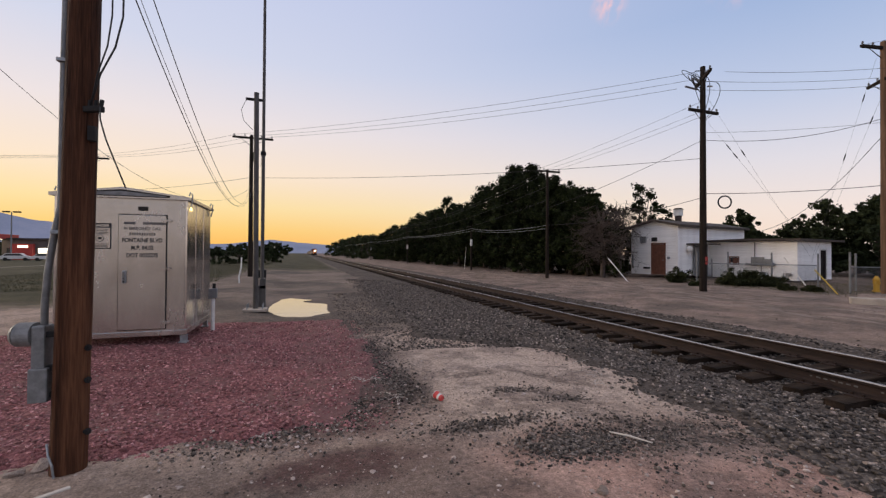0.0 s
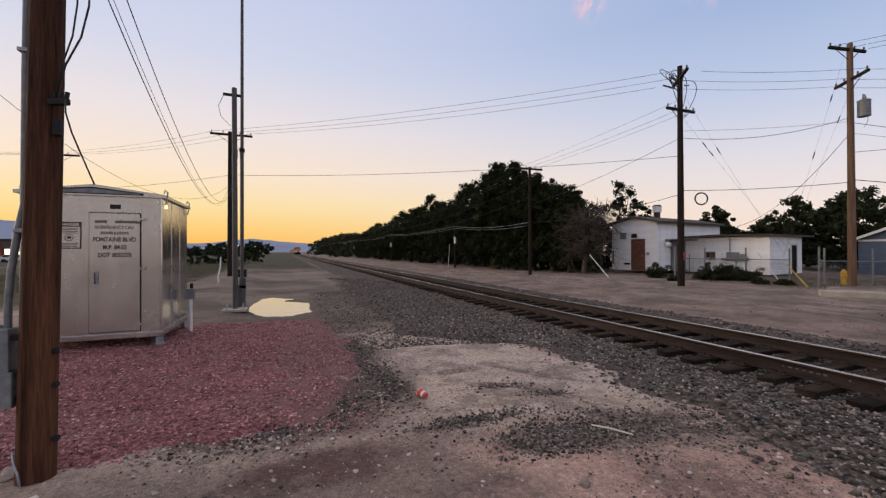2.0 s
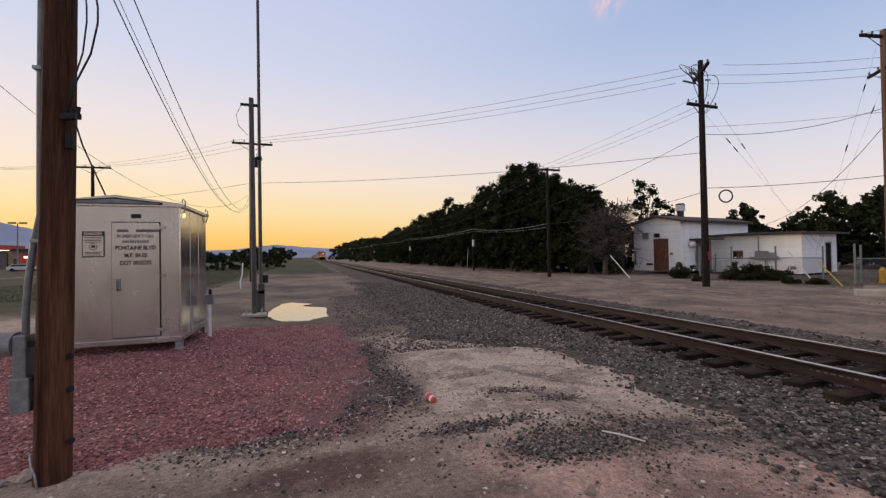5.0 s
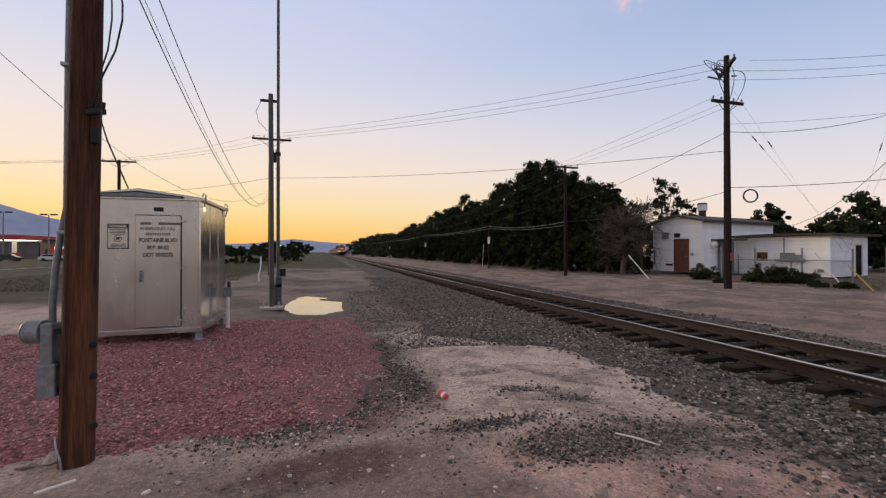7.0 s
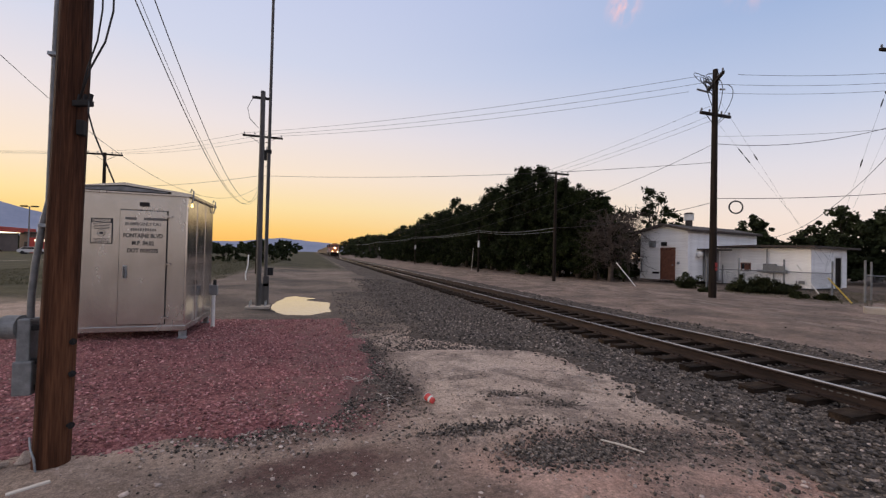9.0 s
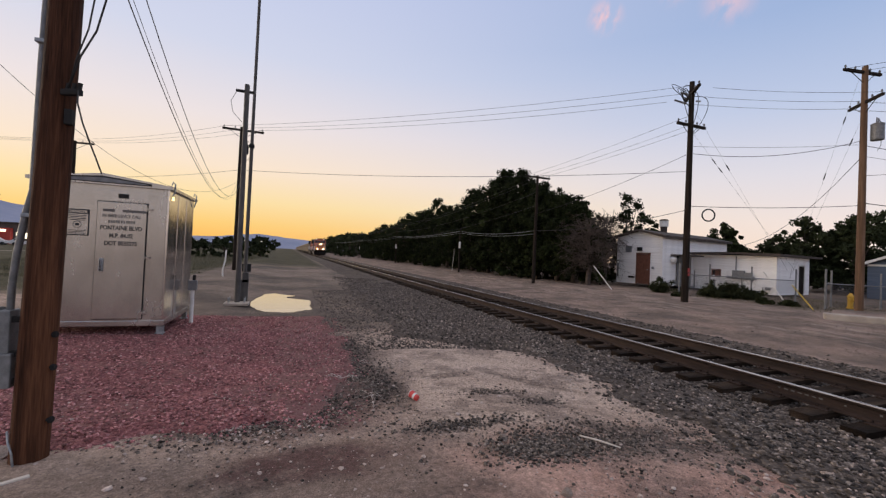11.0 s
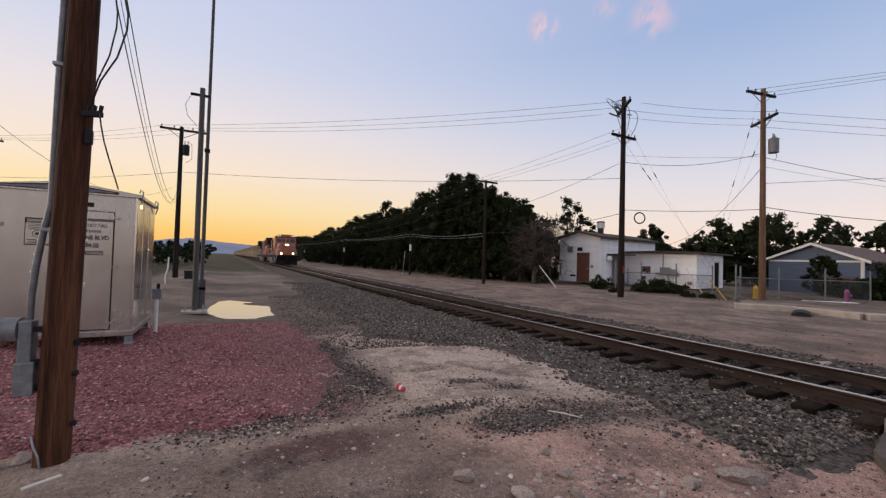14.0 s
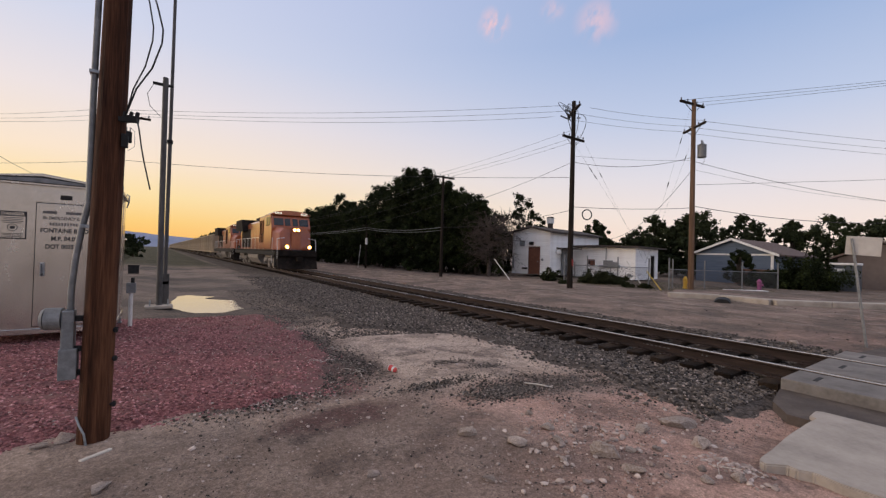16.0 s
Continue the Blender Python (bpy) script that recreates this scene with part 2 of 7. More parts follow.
M_YELLOW = material("yellow_stripe_paint", three((0.5, 0.36, 0.06), (0.58, 0.42, 0.08), (0.63, 0.47, 0.1)), 5, 0.5)
M_TANK = material("dusty_grey_underframe", three((0.16, 0.14, 0.125), (0.23, 0.205, 0.185), (0.31, 0.275, 0.25)), 3, 0.7, 0.1, bump=0.1)
M_HOPPER = material("dusty_aluminium_car_side", three((0.30, 0.235, 0.165), (0.43, 0.35, 0.25), (0.56, 0.46, 0.34)), 0.7, 0.55, 0.35, bump=0.1, streak=(1, 1, 0.25), each=0.16)
M_COAL = material("coal_load", three((0.008, 0.008, 0.009), (0.016, 0.016, 0.017), (0.03, 0.03, 0.031)), 6, 0.7, bump=0.9)
M_GLASS_DARK = material("dark_window_glass", two((0.012, 0.014, 0.017), (0.02, 0.022, 0.026)), 2, 0.12, 0.0, spec=0.6)
M_LAMP = glowing("headlamp_bulb", (1.0, 0.66, 0.28), 80)
M_BOWL = glowing("lamp_bowl_glow", (1.0, 0.40, 0.075), 3.2)
M_NUMBER = glowing("number_board_glow", (1.0, 0.88, 0.7), 0.7)
M_BULB = glowing("porch_bulb", (1.0, 0.72, 0.25), 3)
M_TOWN = glowing("town_light", (1.0, 0.86, 0.62), 2.2)
M_RED = material("red_canopy_paint", two((0.30, 0.03, 0.03), (0.42, 0.05, 0.045)), 2, 0.5)
M_CUP_RED = material("red_printed_paper", two((0.55, 0.06, 0.06), (0.62, 0.09, 0.08)), 12, 0.5)
M_HYDRANT = material("yellow_hydrant_paint", two((0.45, 0.26, 0.03), (0.55, 0.34, 0.05)), 8, 0.5)
M_PURPLE = material("purple_hydrant_paint", two((0.20, 0.05, 0.14), (0.28, 0.08, 0.19)), 8, 0.5)
M_POTTY = material("dark_grey_plastic", two((0.05, 0.058, 0.065), (0.08, 0.09, 0.1)), 3, 0.5)
M_CAR_WHITE = material("white_car_paint", two((0.55, 0.55, 0.55), (0.62, 0.62, 0.62)), 2, 0.3)
M_CAR_DARK = material("dark_car_paint", two((0.02, 0.022, 0.028), (0.035, 0.037, 0.043)), 2, 0.25)
M_SIGNBACK = material("bare_sign_back", three((0.5, 0.45, 0.4), (0.58, 0.53, 0.47), (0.64, 0.59, 0.53)), 4, 0.55, 0.1)
M_INSULATOR = material("grey_porcelain", two((0.10, 0.10, 0.11), (0.16, 0.16, 0.17)), 10, 0.3)
# Distance haze is painted in: pale blue colour plus a faint glow
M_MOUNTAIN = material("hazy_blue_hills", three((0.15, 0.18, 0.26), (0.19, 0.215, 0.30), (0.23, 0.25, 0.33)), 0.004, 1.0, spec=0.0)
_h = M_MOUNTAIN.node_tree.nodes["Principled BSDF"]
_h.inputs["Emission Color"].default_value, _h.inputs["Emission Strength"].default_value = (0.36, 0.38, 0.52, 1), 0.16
M_DARKTOWN = material("dusky_building_wall", two((0.10, 0.08, 0.075), (0.16, 0.13, 0.12)), 0.3, 0.9)

M_WATER = bpy.data.materials.new("puddle_water")
M_WATER.use_nodes = True
_b = M_WATER.node_tree.nodes["Principled BSDF"]
# Pale base colour stands in for part of the sky's reflection
_b.inputs["Base Color"].default_value = (0.36, 0.31, 0.27, 1)
_b.inputs["Roughness"].default_value = 0.09
_b.inputs["Specular IOR Level"].default_value = 1.0
_b.inputs["IOR"].default_value = 2.0


def chain_mesh():
    """Chain-link wire: diamonds cut out by alpha, a few centimetres wide."""
    m = bpy.data.materials.new("chain_link_wire")
    m.use_nodes = True
    n, l = m.node_tree.nodes, m.node_tree.links
    b = n["Principled BSDF"]
    b.inputs["Base Color"].default_value = (0.12, 0.12, 0.125, 1)
    b.inputs["Metallic"].default_value, b.inputs["Roughness"].default_value = 0.4, 0.6
    co = n.new("ShaderNodeTexCoord")
    mp = n.new("ShaderNodeMapping"); mp.inputs["Rotation"].default_value = (0, radians(45), 0); mp.inputs["Scale"].default_value = (14, 14, 14)
    l.new(co.outputs["Object"], mp.inputs[0])
    s = n.new("ShaderNodeSeparateXYZ"); l.new(mp.outputs[0], s.inputs[0])
    hits = []
    for ax in ("X", "Z"):
        f = n.new("ShaderNodeMath"); f.operation = "FRACT"; l.new(s.outputs[ax], f.inputs[0])
        g = n.new("ShaderNodeMath"); g.operation = "LESS_THAN"; g.inputs[1].default_value = 0.09; l.new(f.outputs[0], g.inputs[0])
        hits.append(g)
    mx = n.new("ShaderNodeMath"); mx.operation = "MAXIMUM"
    l.new(hits[0].outputs[0], mx.inputs[0]); l.new(hits[1].outputs[0], mx.inputs[1]); l.new(mx.outputs[0], b.inputs["Alpha"])
    return m


M_CHAIN = chain_mesh()


def ground_material():
    """Bare dirt: sandy tan, rosy towards the road, damp dark patches, gravelly speckle; dry grass far to the left."""
    m = bpy.data.materials.new("dirt_ground")
    m.use_nodes = True
    n, l = m.node_tree.nodes, m.node_tree.links
    b = n["Principled BSDF"]
    b.inputs["Specular IOR Level"].default_value = 0.2
    b.inputs["Roughness"].default_value = 0.92
    co = n.new("ShaderNodeTexCoord")
    s = n.new("ShaderNodeSeparateXYZ"); l.new(co.outputs["Object"], s.inputs[0])

    def noise_of(scale, detail=6, rough=0.6, vec=None):
        t = n.new("ShaderNodeTexNoise"); t.inputs["Scale"].default_value = scale; t.inputs["Detail"].default_value = detail; t.inputs["Roughness"].default_value = rough
        l.new(vec or co.outputs["Object"], t.inputs["Vector"])
        return t.outputs[0]

    def span(v, a, c, lo=0.0, hi=1.0):
        t = n.new("ShaderNodeMapRange"); t.interpolation_type = "SMOOTHSTEP"
        t.inputs["From Min"].default_value, t.inputs["From Max"].default_value = a, c
        t.inputs["To Min"].default_value, t.inputs["To Max"].default_value = lo, hi
        l.new(v, t.inputs["Value"])
        return t.outputs[0]

    def math_of(op, a, c):
        t = n.new("ShaderNodeMath"); t.operation = op
        for i, v in enumerate((a, c)):
            if isinstance(v, (int, float)):
                t.inputs[i].default_value = v
            else:
                l.new(v, t.inputs[i])
        return t.outputs[0]

    def over(base, colour, fac):
        t = n.new("ShaderNodeMixRGB")
        l.new(base, t.inputs[1])
        if isinstance(colour, tuple):
            t.inputs[2].default_value = (*colour, 1)
        else:
            l.new(colour, t.inputs[2])
        l.new(fac, t.inputs[0])
        return t.outputs[0]

    wob = math_of("MULTIPLY", math_of("SUBTRACT", noise_of(0.7, 5), 0.5), 2.4)
    X, Y = math_of("ADD", s.outputs["X"], wob), math_of("ADD", s.outputs["Y"], math_of("MULTIPLY", math_of("SUBTRACT", noise_of(0.55, 5), 0.5), 2.6))
    base = ramp_of(n, three((0.31, 0.23, 0.182), (0.43, 0.325, 0.26), (0.53, 0.41, 0.333)), "LINEAR")
    l.new(noise_of(1.1, 9, 0.65), base.inputs[0])
    colour = base.outputs[0]
    # rosy fines near the road crossing
    rosy = ramp_of(n, three((0.33, 0.20, 0.157), (0.47, 0.30, 0.24), (0.57, 0.385, 0.313)), "LINEAR")
    l.new(noise_of(1.7, 9, 0.65), rosy.inputs[0])
    colour = over(colour, rosy.outputs[0], math_of("MULTIPLY", span(Y, 4.0, 2.2), span(X, -0.2, 1.2)))
    # the pale sandy tongue washed between gravel pad and ballast
    sand = ramp_of(n, three((0.43, 0.325, 0.26), (0.53, 0.41, 0.33), (0.60, 0.475, 0.39)), "LINEAR")
    l.new(noise_of(1.3, 8, 0.6), sand.inputs[0])
    tongue = math_of("MULTIPLY", math_of("MULTIPLY", span(X, 1.3, 1.9), span(X, 4.6, 4.2)), math_of("MULTIPLY", span(Y, 3.3, 3.9), span(Y, 8.8, 7.6)))
    colour = over(colour, sand.outputs[0], tongue)
    # damp dark earth: along the gravel's foot, and between puddle and ballast
    patch = span(noise_of(1.1, 10, 0.74), 0.48, 0.58)
    lane = math_of("MULTIPLY", math_of("MULTIPLY", math_of("MULTIPLY", span(X, -0.6, 0.4), span(X, 2.0, 1.1)), span(Y, 26, 8)), span(Y, 4.2, 5.0))
    colour = over(colour, (0.12, 0.092, 0.08), math_of("MULTIPLY", math_of("MULTIPLY", patch, 0.55), span(Y, 30, 15, 0.15, 1.0)))
    colour = over(colour, (0.14, 0.108, 0.094), math_of("MULTIPLY", lane, span(noise_of(2.2, 9, 0.7), 0.36, 0.54, 0.15, 0.95)))
    dark_far = math_of("MULTIPLY", span(Y, 7.6, 11.0), math_of("MULTIPLY", span(X, -6.5, -4.5), span(X, 5.6, 4.6)))
    gravelly = ramp_of(n, three((0.052, 0.043, 0.036), (0.088, 0.073, 0.062), (0.15, 0.122, 0.10)), "LINEAR")
    l.new(noise_of(0.8, 10, 0.75), gravelly.inputs[0])
    colour = over(colour, gravelly.outputs[0], math_of("MULTIPLY", dark_far, span(noise_of(0.23, 5), 0.36, 0.62, 0.97, 0.6)))
    # brown trodden earth on the near side of the pole
    brown = ramp_of(n, three((0.15, 0.108, 0.085), (0.235, 0.175, 0.142), (0.33, 0.255, 0.21)), "LINEAR")
    l.new(noise_of(2.1, 10, 0.72), brown.inputs[0])
    colour = over(colour, brown.outputs[0], math_of("MULTIPLY", span(Y, 3.9, 3.2), math_of("MULTIPLY", span(X, 1.9, 0.9), 0.85)))
    # dry grass over the field left of the track
    grass = math_of("MULTIPLY", span(X, -4.2, -5.6), span(Y, 13, 17))
    grass = math_of("MAXIMUM", grass, math_of("MULTIPLY", span(Y, 36, 48), span(X, 4.0, 2.6)))
    green = ramp_of(n, three((0.028, 0.027, 0.014), (0.052, 0.048, 0.025), (0.10, 0.087, 0.048)), "LINEAR")
    l.new(noise_of(0.35, 9, 0.7), green.inputs[0])
    colour = over(colour, green.outputs[0], grass)
    # far side, behind the dirt road
    grass_r = math_of("MULTIPLY", span(X, 21.5, 24.0), span(noise_of(0.5, 5), 0.36, 0.5))
    colour = over(colour, green.outputs[0], grass_r)
    # wheel ruts along the dirt road beyond the rails
    rut_vec = n.new("ShaderNodeMapping"); rut_vec.inputs["Scale"].default_value = (1.3, 0.09, 1)
    l.new(co.outputs["Object"], rut_vec.inputs[0])
    ruts = math_of("MULTIPLY", span(noise_of(1.0, 6, 0.6, rut_vec.outputs[0]), 0.5, 0.62), math_of("MULTIPLY", span(X, 10, 11.5), span(X, 21, 19)))
    colour = over(colour, (0.17, 0.128, 0.108), math_of("MULTIPLY", ruts, 0.7))
    # soil beyond the rails is browner
    colour = over(colour, rosy.outputs[0], math_of("MULTIPLY", span(X, 9.6, 11.0), 0.3))
    colour = over(colour, (0.102, 0.081, 0.067), math_of("MULTIPLY", span(X, 9.6, 11.0), span(noise_of(0.6, 9, 0.7), 0.36, 0.62, 0.42, 0.9)))
    streak_vec = n.new("ShaderNodeMapping"); streak_vec.inputs["Scale"].default_value = (2.4, 0.5, 1)
    l.new(co.outputs["Object"], streak_vec.inputs[0])
    colour = over(colour, (0.36, 0.293, 0.243), math_of("MULTIPLY", span(X, 12.0, 14.5), span(noise_of(0.9, 8, 0.7, streak_vec.outputs[0]), 0.5, 0.66, 0.0, 0.6)))
    # gritty damp streaks: (x, y, half length, half width, turn)
    mott = span(noise_of(5.5, 7, 0.7), 0.36, 0.56)
    for cx, cy, rx, ry, turn, amount in ((0.15, 3.3, 0.75, 0.32, 8, 0.8), (2.3, 3.1, 0.55, 0.24, -12, 0.75), (1.75, 3.72, 0.6, 0.09, 4, 0.8), (2.55, 4.6, 0.42, 0.12, -25, 0.8), (3.05, 4.2, 0.5, 0.10, -40, 0.8), (2.2, 5.35, 0.4, 0.12, 10, 0.7), (1.1, 5.2, 0.36, 1.0, 10, 0.85), (-0.1, 4.2, 0.9, 0.17, 5, 0.8),
                                         (3.5, 3.1, 0.9, 0.42, -20, 0.85), (3.4, 4.95, 0.8, 0.10, -48, 0.6), (1.0, 7.2, 0.4, 1.3, 5, 0.8), (1.2, 2.6, 0.6, 0.14, 12, 0.5), (0.2, 2.4, 0.7, 0.2, -8, 0.5)):
        mp = n.new("ShaderNodeMapping"); mp.vector_type = "TEXTURE"
        mp.inputs["Location"].default_value = (cx, cy, 0); mp.inputs["Rotation"].default_value = (0, 0, radians(turn)); mp.inputs["Scale"].default_value = (rx, ry, 10)
        l.new(co.outputs["Object"], mp.inputs[0])
        ln = n.new("ShaderNodeVectorMath"); ln.operation = "LENGTH"; l.new(mp.outputs[0], ln.inputs[0])
        edge = math_of("ADD", ln.outputs["Value"], math_of("MULTIPLY", math_of("SUBTRACT", noise_of(3.5, 6, 0.65), 0.5), 1.6))
        colour = over(colour, (0.098, 0.073, 0.062), math_of("MULTIPLY", math_of("MULTIPLY", span(edge, 1.15, 0.6), mott), amount))
    # red dust trodden out of the gravel pad
    for cx, cy, rx, ry in ((0.55, 5.3, 0.75, 1.5), (0.2, 4.2, 1.1, 0.45), (0.3, 3.35, 0.8, 0.35)):
        mp = n.new("ShaderNodeMapping"); mp.vector_type = "TEXTURE"
        mp.inputs["Location"].default_value = (cx, cy, 0); mp.inputs["Scale"].default_value = (rx, ry, 10)
        l.new(co.outputs["Object"], mp.inputs[0])
        ln = n.new("ShaderNodeVectorMath"); ln.operation = "LENGTH"; l.new(mp.outputs[0], ln.inputs[0])
        edge = math_of("ADD", ln.outputs["Value"], math_of("MULTIPLY", math_of("SUBTRACT", noise_of(3.0, 7, 0.7), 0.5), 1.5))
        colour = over(colour, (0.125, 0.066, 0.06), math_of("MULTIPLY", math_of("MULTIPLY", span(edge, 1.2, 0.5), span(noise_of(6, 7, 0.7), 0.3, 0.6, 0.2, 1.0)), 0.8))
    # speckle
    grit = n.new("ShaderNodeTexVoronoi"); grit.inputs["Scale"].default_value = 34
    l.new(co.outputs["Object"], grit.inputs["Vector"])
    colour = over(colour, (0.07, 0.06, 0.055), math_of("MULTIPLY", span(grit.outputs["Distance"], 0.22, 0.10), span(noise_of(2.6, 4), 0.5, 0.62, 0.0, 0.8)))
    fine = noise_of(75, 6, 0.8)
    grain = noise_of(20, 6, 0.75)
    hsv = n.new("ShaderNodeHueSaturation")
    l.new(math_of("MULTIPLY", span(fine, 0.32, 0.68, 0.62, 1.38), span(grain, 0.32, 0.68, 0.72, 1.28)), hsv.inputs["Value"]); l.new(colour, hsv.inputs["Color"])
    l.new(hsv.outputs[0], b.inputs["Base Color"])
    bp = n.new("ShaderNodeBump"); bp.inputs["Strength"].default_value = 0.8; bp.inputs["Distance"].default_value = 0.04
    l.new(math_of("ADD", noise_of(9, 8, 0.75), math_of("MULTIPLY", fine, 0.5)), bp.inputs["Height"])
    l.new(bp.outputs[0], b.inputs["Normal"])
    return m


def stony(name, stops, scale, dust, rim=None):
    """A bed of small stones, by cells, with drifts of dust over it."""
    m = bpy.data.materials.new(name)
    m.use_nodes = True
    n, l = m.node_tree.nodes, m.node_tree.links
    b = n["Principled BSDF"]
    b.inputs["Roughness"].default_value = 0.9
    b.inputs["Specular IOR Level"].default_value = 0.2
    co = n.new("ShaderNodeTexCoord")
    v = n.new("ShaderNodeTexVoronoi"); v.inputs["Scale"].default_value = scale
    l.new(co.outputs["Object"], v.inputs["Vector"])
    bw = n.new("ShaderNodeSeparateColor"); l.new(v.outputs["Color"], bw.inputs[0])
    big = n.new("ShaderNodeTexNoise"); big.inputs["Scale"].default_value = 0.8; big.inputs["Detail"].default_value = 6
    l.new(co.outputs["Object"], big.inputs["Vector"])
    mx = n.new("ShaderNodeMath"); mx.operation = "MULTIPLY_ADD"; mx.inputs[1].default_value = 0.5
    l.new(bw.outputs[0], mx.inputs[0])
    half = n.new("ShaderNodeMath"); half.operation = "MULTIPLY"; half.inputs[1].default_value = 0.5
    l.new(big.outputs[0], half.inputs[0]); l.new(half.outputs[0], mx.inputs[2])
    rp = ramp_of(n, stops, "LINEAR"); l.new(mx.outputs[0], rp.inputs[0])
    film = n.new("ShaderNodeTexNoise"); film.inputs["Scale"].default_value = 1.4; film.inputs["Detail"].default_value = 8; film.inputs["Roughness"].default_value = 0.65
    l.new(co.outputs["Object"], film.inputs["Vector"])
    amount = n.new("ShaderNodeMapRange"); amount.interpolation_type = "SMOOTHSTEP"
    amount.inputs["From Min"].default_value, amount.inputs["From Max"].default_value, amount.inputs["To Max"].default_value = 0.46, 0.66, 0.85
    if rim:
        # the drift thickens towards the pad's open side
        sx = n.new("ShaderNodeSeparateXYZ"); l.new(co.outputs["Object"], sx.inputs[0])
        near = n.new("ShaderNodeMapRange"); near.interpolation_type = "SMOOTHSTEP"
        near.inputs["From Min"].default_value, near.inputs["From Max"].default_value, near.inputs["To Max"].default_value = rim[1], rim[0], 0.22
        l.new(sx.outputs["X"], near.inputs["Value"])
        more = n.new("ShaderNodeMath"); more.operation = "ADD"
        l.new(film.outputs[0], more.inputs[0]); l.new(near.outputs[0], more.inputs[1]); l.new(more.outputs[0], amount.inputs["Value"])
    else:
        l.new(film.outputs[0], amount.inputs["Value"])
    cover = n.new("ShaderNodeMixRGB"); cover.inputs[2].default_value = (*dust, 1)
    l.new(amount.outputs[0], cover.inputs[0]); l.new(rp.outputs[0], cover.inputs[1])
    l.new(cover.outputs[0], b.inputs["Base Color"])
    bp = n.new("ShaderNodeBump"); bp.inputs["Strength"].default_value = 0.9; bp.inputs["Distance"].default_value = 0.03; bp.invert = True
    l.new(v.outputs["Distance"], bp.inputs["Height"]); l.new(bp.outputs[0], b.inputs["Normal"])
    return m


M_GROUND = ground_material()
M_BALLAST_BED = stony("ballast_bed", [(0.2, (0.032, 0.025, 0.021, 1)), (0.5, (0.072, 0.058, 0.049, 1)), (0.8, (0.145, 0.12, 0.103, 1))], 26, (0.125, 0.099, 0.081))
M_RED_BED = stony("red_gravel_bed", [(0.2, (0.11, 0.040, 0.042, 1)), (0.5, (0.225, 0.088, 0.09, 1)), (0.8, (0.39, 0.175, 0.17, 1))], 42, (0.21, 0.115, 0.105), (0.35, -0.5))


# ---- shapes ----
def mesh_object(name, bm, mat, smooth=False):
    me = bpy.data.meshes.new(name)
    bm.normal_update()
    bm.to_mesh(me)
    bm.free()
    mats = mat if isinstance(mat, (list, tuple)) else [mat]
    for m in mats:
        me.materials.append(m)
    if smooth:
        me.polygons.foreach_set("use_smooth", [True] * len(me.polygons))
    return new(name, me)


def part(name, bm, mat, parent, label="", smooth=False):
    ob = mesh_object(name, bm, mat, smooth)
    ob.parent = parent
    if label:
        tagged(ob, label)
    return ob


def thing(name, m, label, category, group="", kind=""):
    ob = new(name)
    ob.empty_display_size = 0.2
    ob.matrix_world = m
    return tagged(ob, label, category, group, kind)


def box(bm, x, y, z, sx, sy, sz, bevel=0.0, turn=None, index=0):
    """A box round (x, y, z) with full sizes sx, sy, sz."""
    m = Matrix.Translation((x, y, z)) @ (turn or Matrix.Identity(4)) @ Matrix.Diagonal((sx, sy, sz, 1))
    r = bmesh.ops.create_cube(bm, size=1.0, matrix=m)
    faces = {f for v in r["verts"] for f in v.link_faces}
    for f in faces:
        f.material_index = index
    if bevel:
        edges = list({e for v in r["verts"] for e in v.link_edges})
        bmesh.ops.bevel(bm, geom=edges, offset=bevel, segments=2, profile=0.6, affect="EDGES")
    return r


def rod(bm, a, b, r0, r1=None, seg=12, caps=True, index=0):
    """A round rod from a to b."""
    a, b = Vector(a), Vector(b)
    r1 = r0 if r1 is None else r1
    d = b - a
    m = Matrix.Translation((a + b) / 2) @ d.to_track_quat("Z", "Y").to_matrix().to_4x4()
    r = bmesh.ops.create_cone(bm, cap_ends=caps, segments=seg, radius1=r0, radius2=r1, depth=d.length, matrix=m)
    for f in {f for v in r["verts"] for f in v.link_faces}:
        f.material_index = index
    return r


def tube(bm, pts, r, seg=6):
    """A bent round tube through pts."""
    pts = [Vector(p) for p in pts]
    rings = []
    side = None
    for i, p in enumerate(pts):
        d = (pts[min(i + 1, len(pts) - 1)] - pts[max(i - 1, 0)]).normalized()
        if side is None:
            side = d.orthogonal().normalized()
        side = (side - d * side.dot(d)).normalized()
        up = d.cross(side)
        rr = r[i] if isinstance(r, (list, tuple)) else r
        rings.append([bm.verts.new(p + (side * math.cos(2 * math.pi * k / seg) + up * math.sin(2 * math.pi * k / seg)) * rr) for k in range(seg)])
    for a, b in zip(rings, rings[1:]):
        for k in range(seg):
            bm.faces.new((a[k], a[(k + 1) % seg], b[(k + 1) % seg], b[k]))
    bm.faces.new(rings[0][::-1])
    bm.faces.new(rings[-1])


def prism(bm, outline, axis, a, b, index=0):
    """An outline of (u, v) pairs extruded along axis from a to b: axis x takes (y, z), y takes (x, z), z takes (x, y)."""
    def at(u, v, w):
        return {"x": (w, u, v), "y": (u, w, v), "z": (u, v, w)}[axis]
    lo = [bm.verts.new(at(u, v, a)) for u, v in outline]
    hi = [bm.verts.new(at(u, v, b)) for u, v in outline]
    n = len(outline)
    fs = [bm.faces.new((lo[i], lo[(i + 1) % n], hi[(i + 1) % n], hi[i])) for i in range(n)]
    fs += [bm.faces.new(lo[::-1]), bm.faces.new(hi)]
    for f in fs:
        f.material_index = index
    bmesh.ops.recalc_face_normals(bm, faces=fs)
    return fs


def B():
    return bmesh.new()


def smooth01(v, a, b):
    t = min(max((v - a) / (b - a), 0.0), 1.0)
    return t * t * (3 - 2 * t)


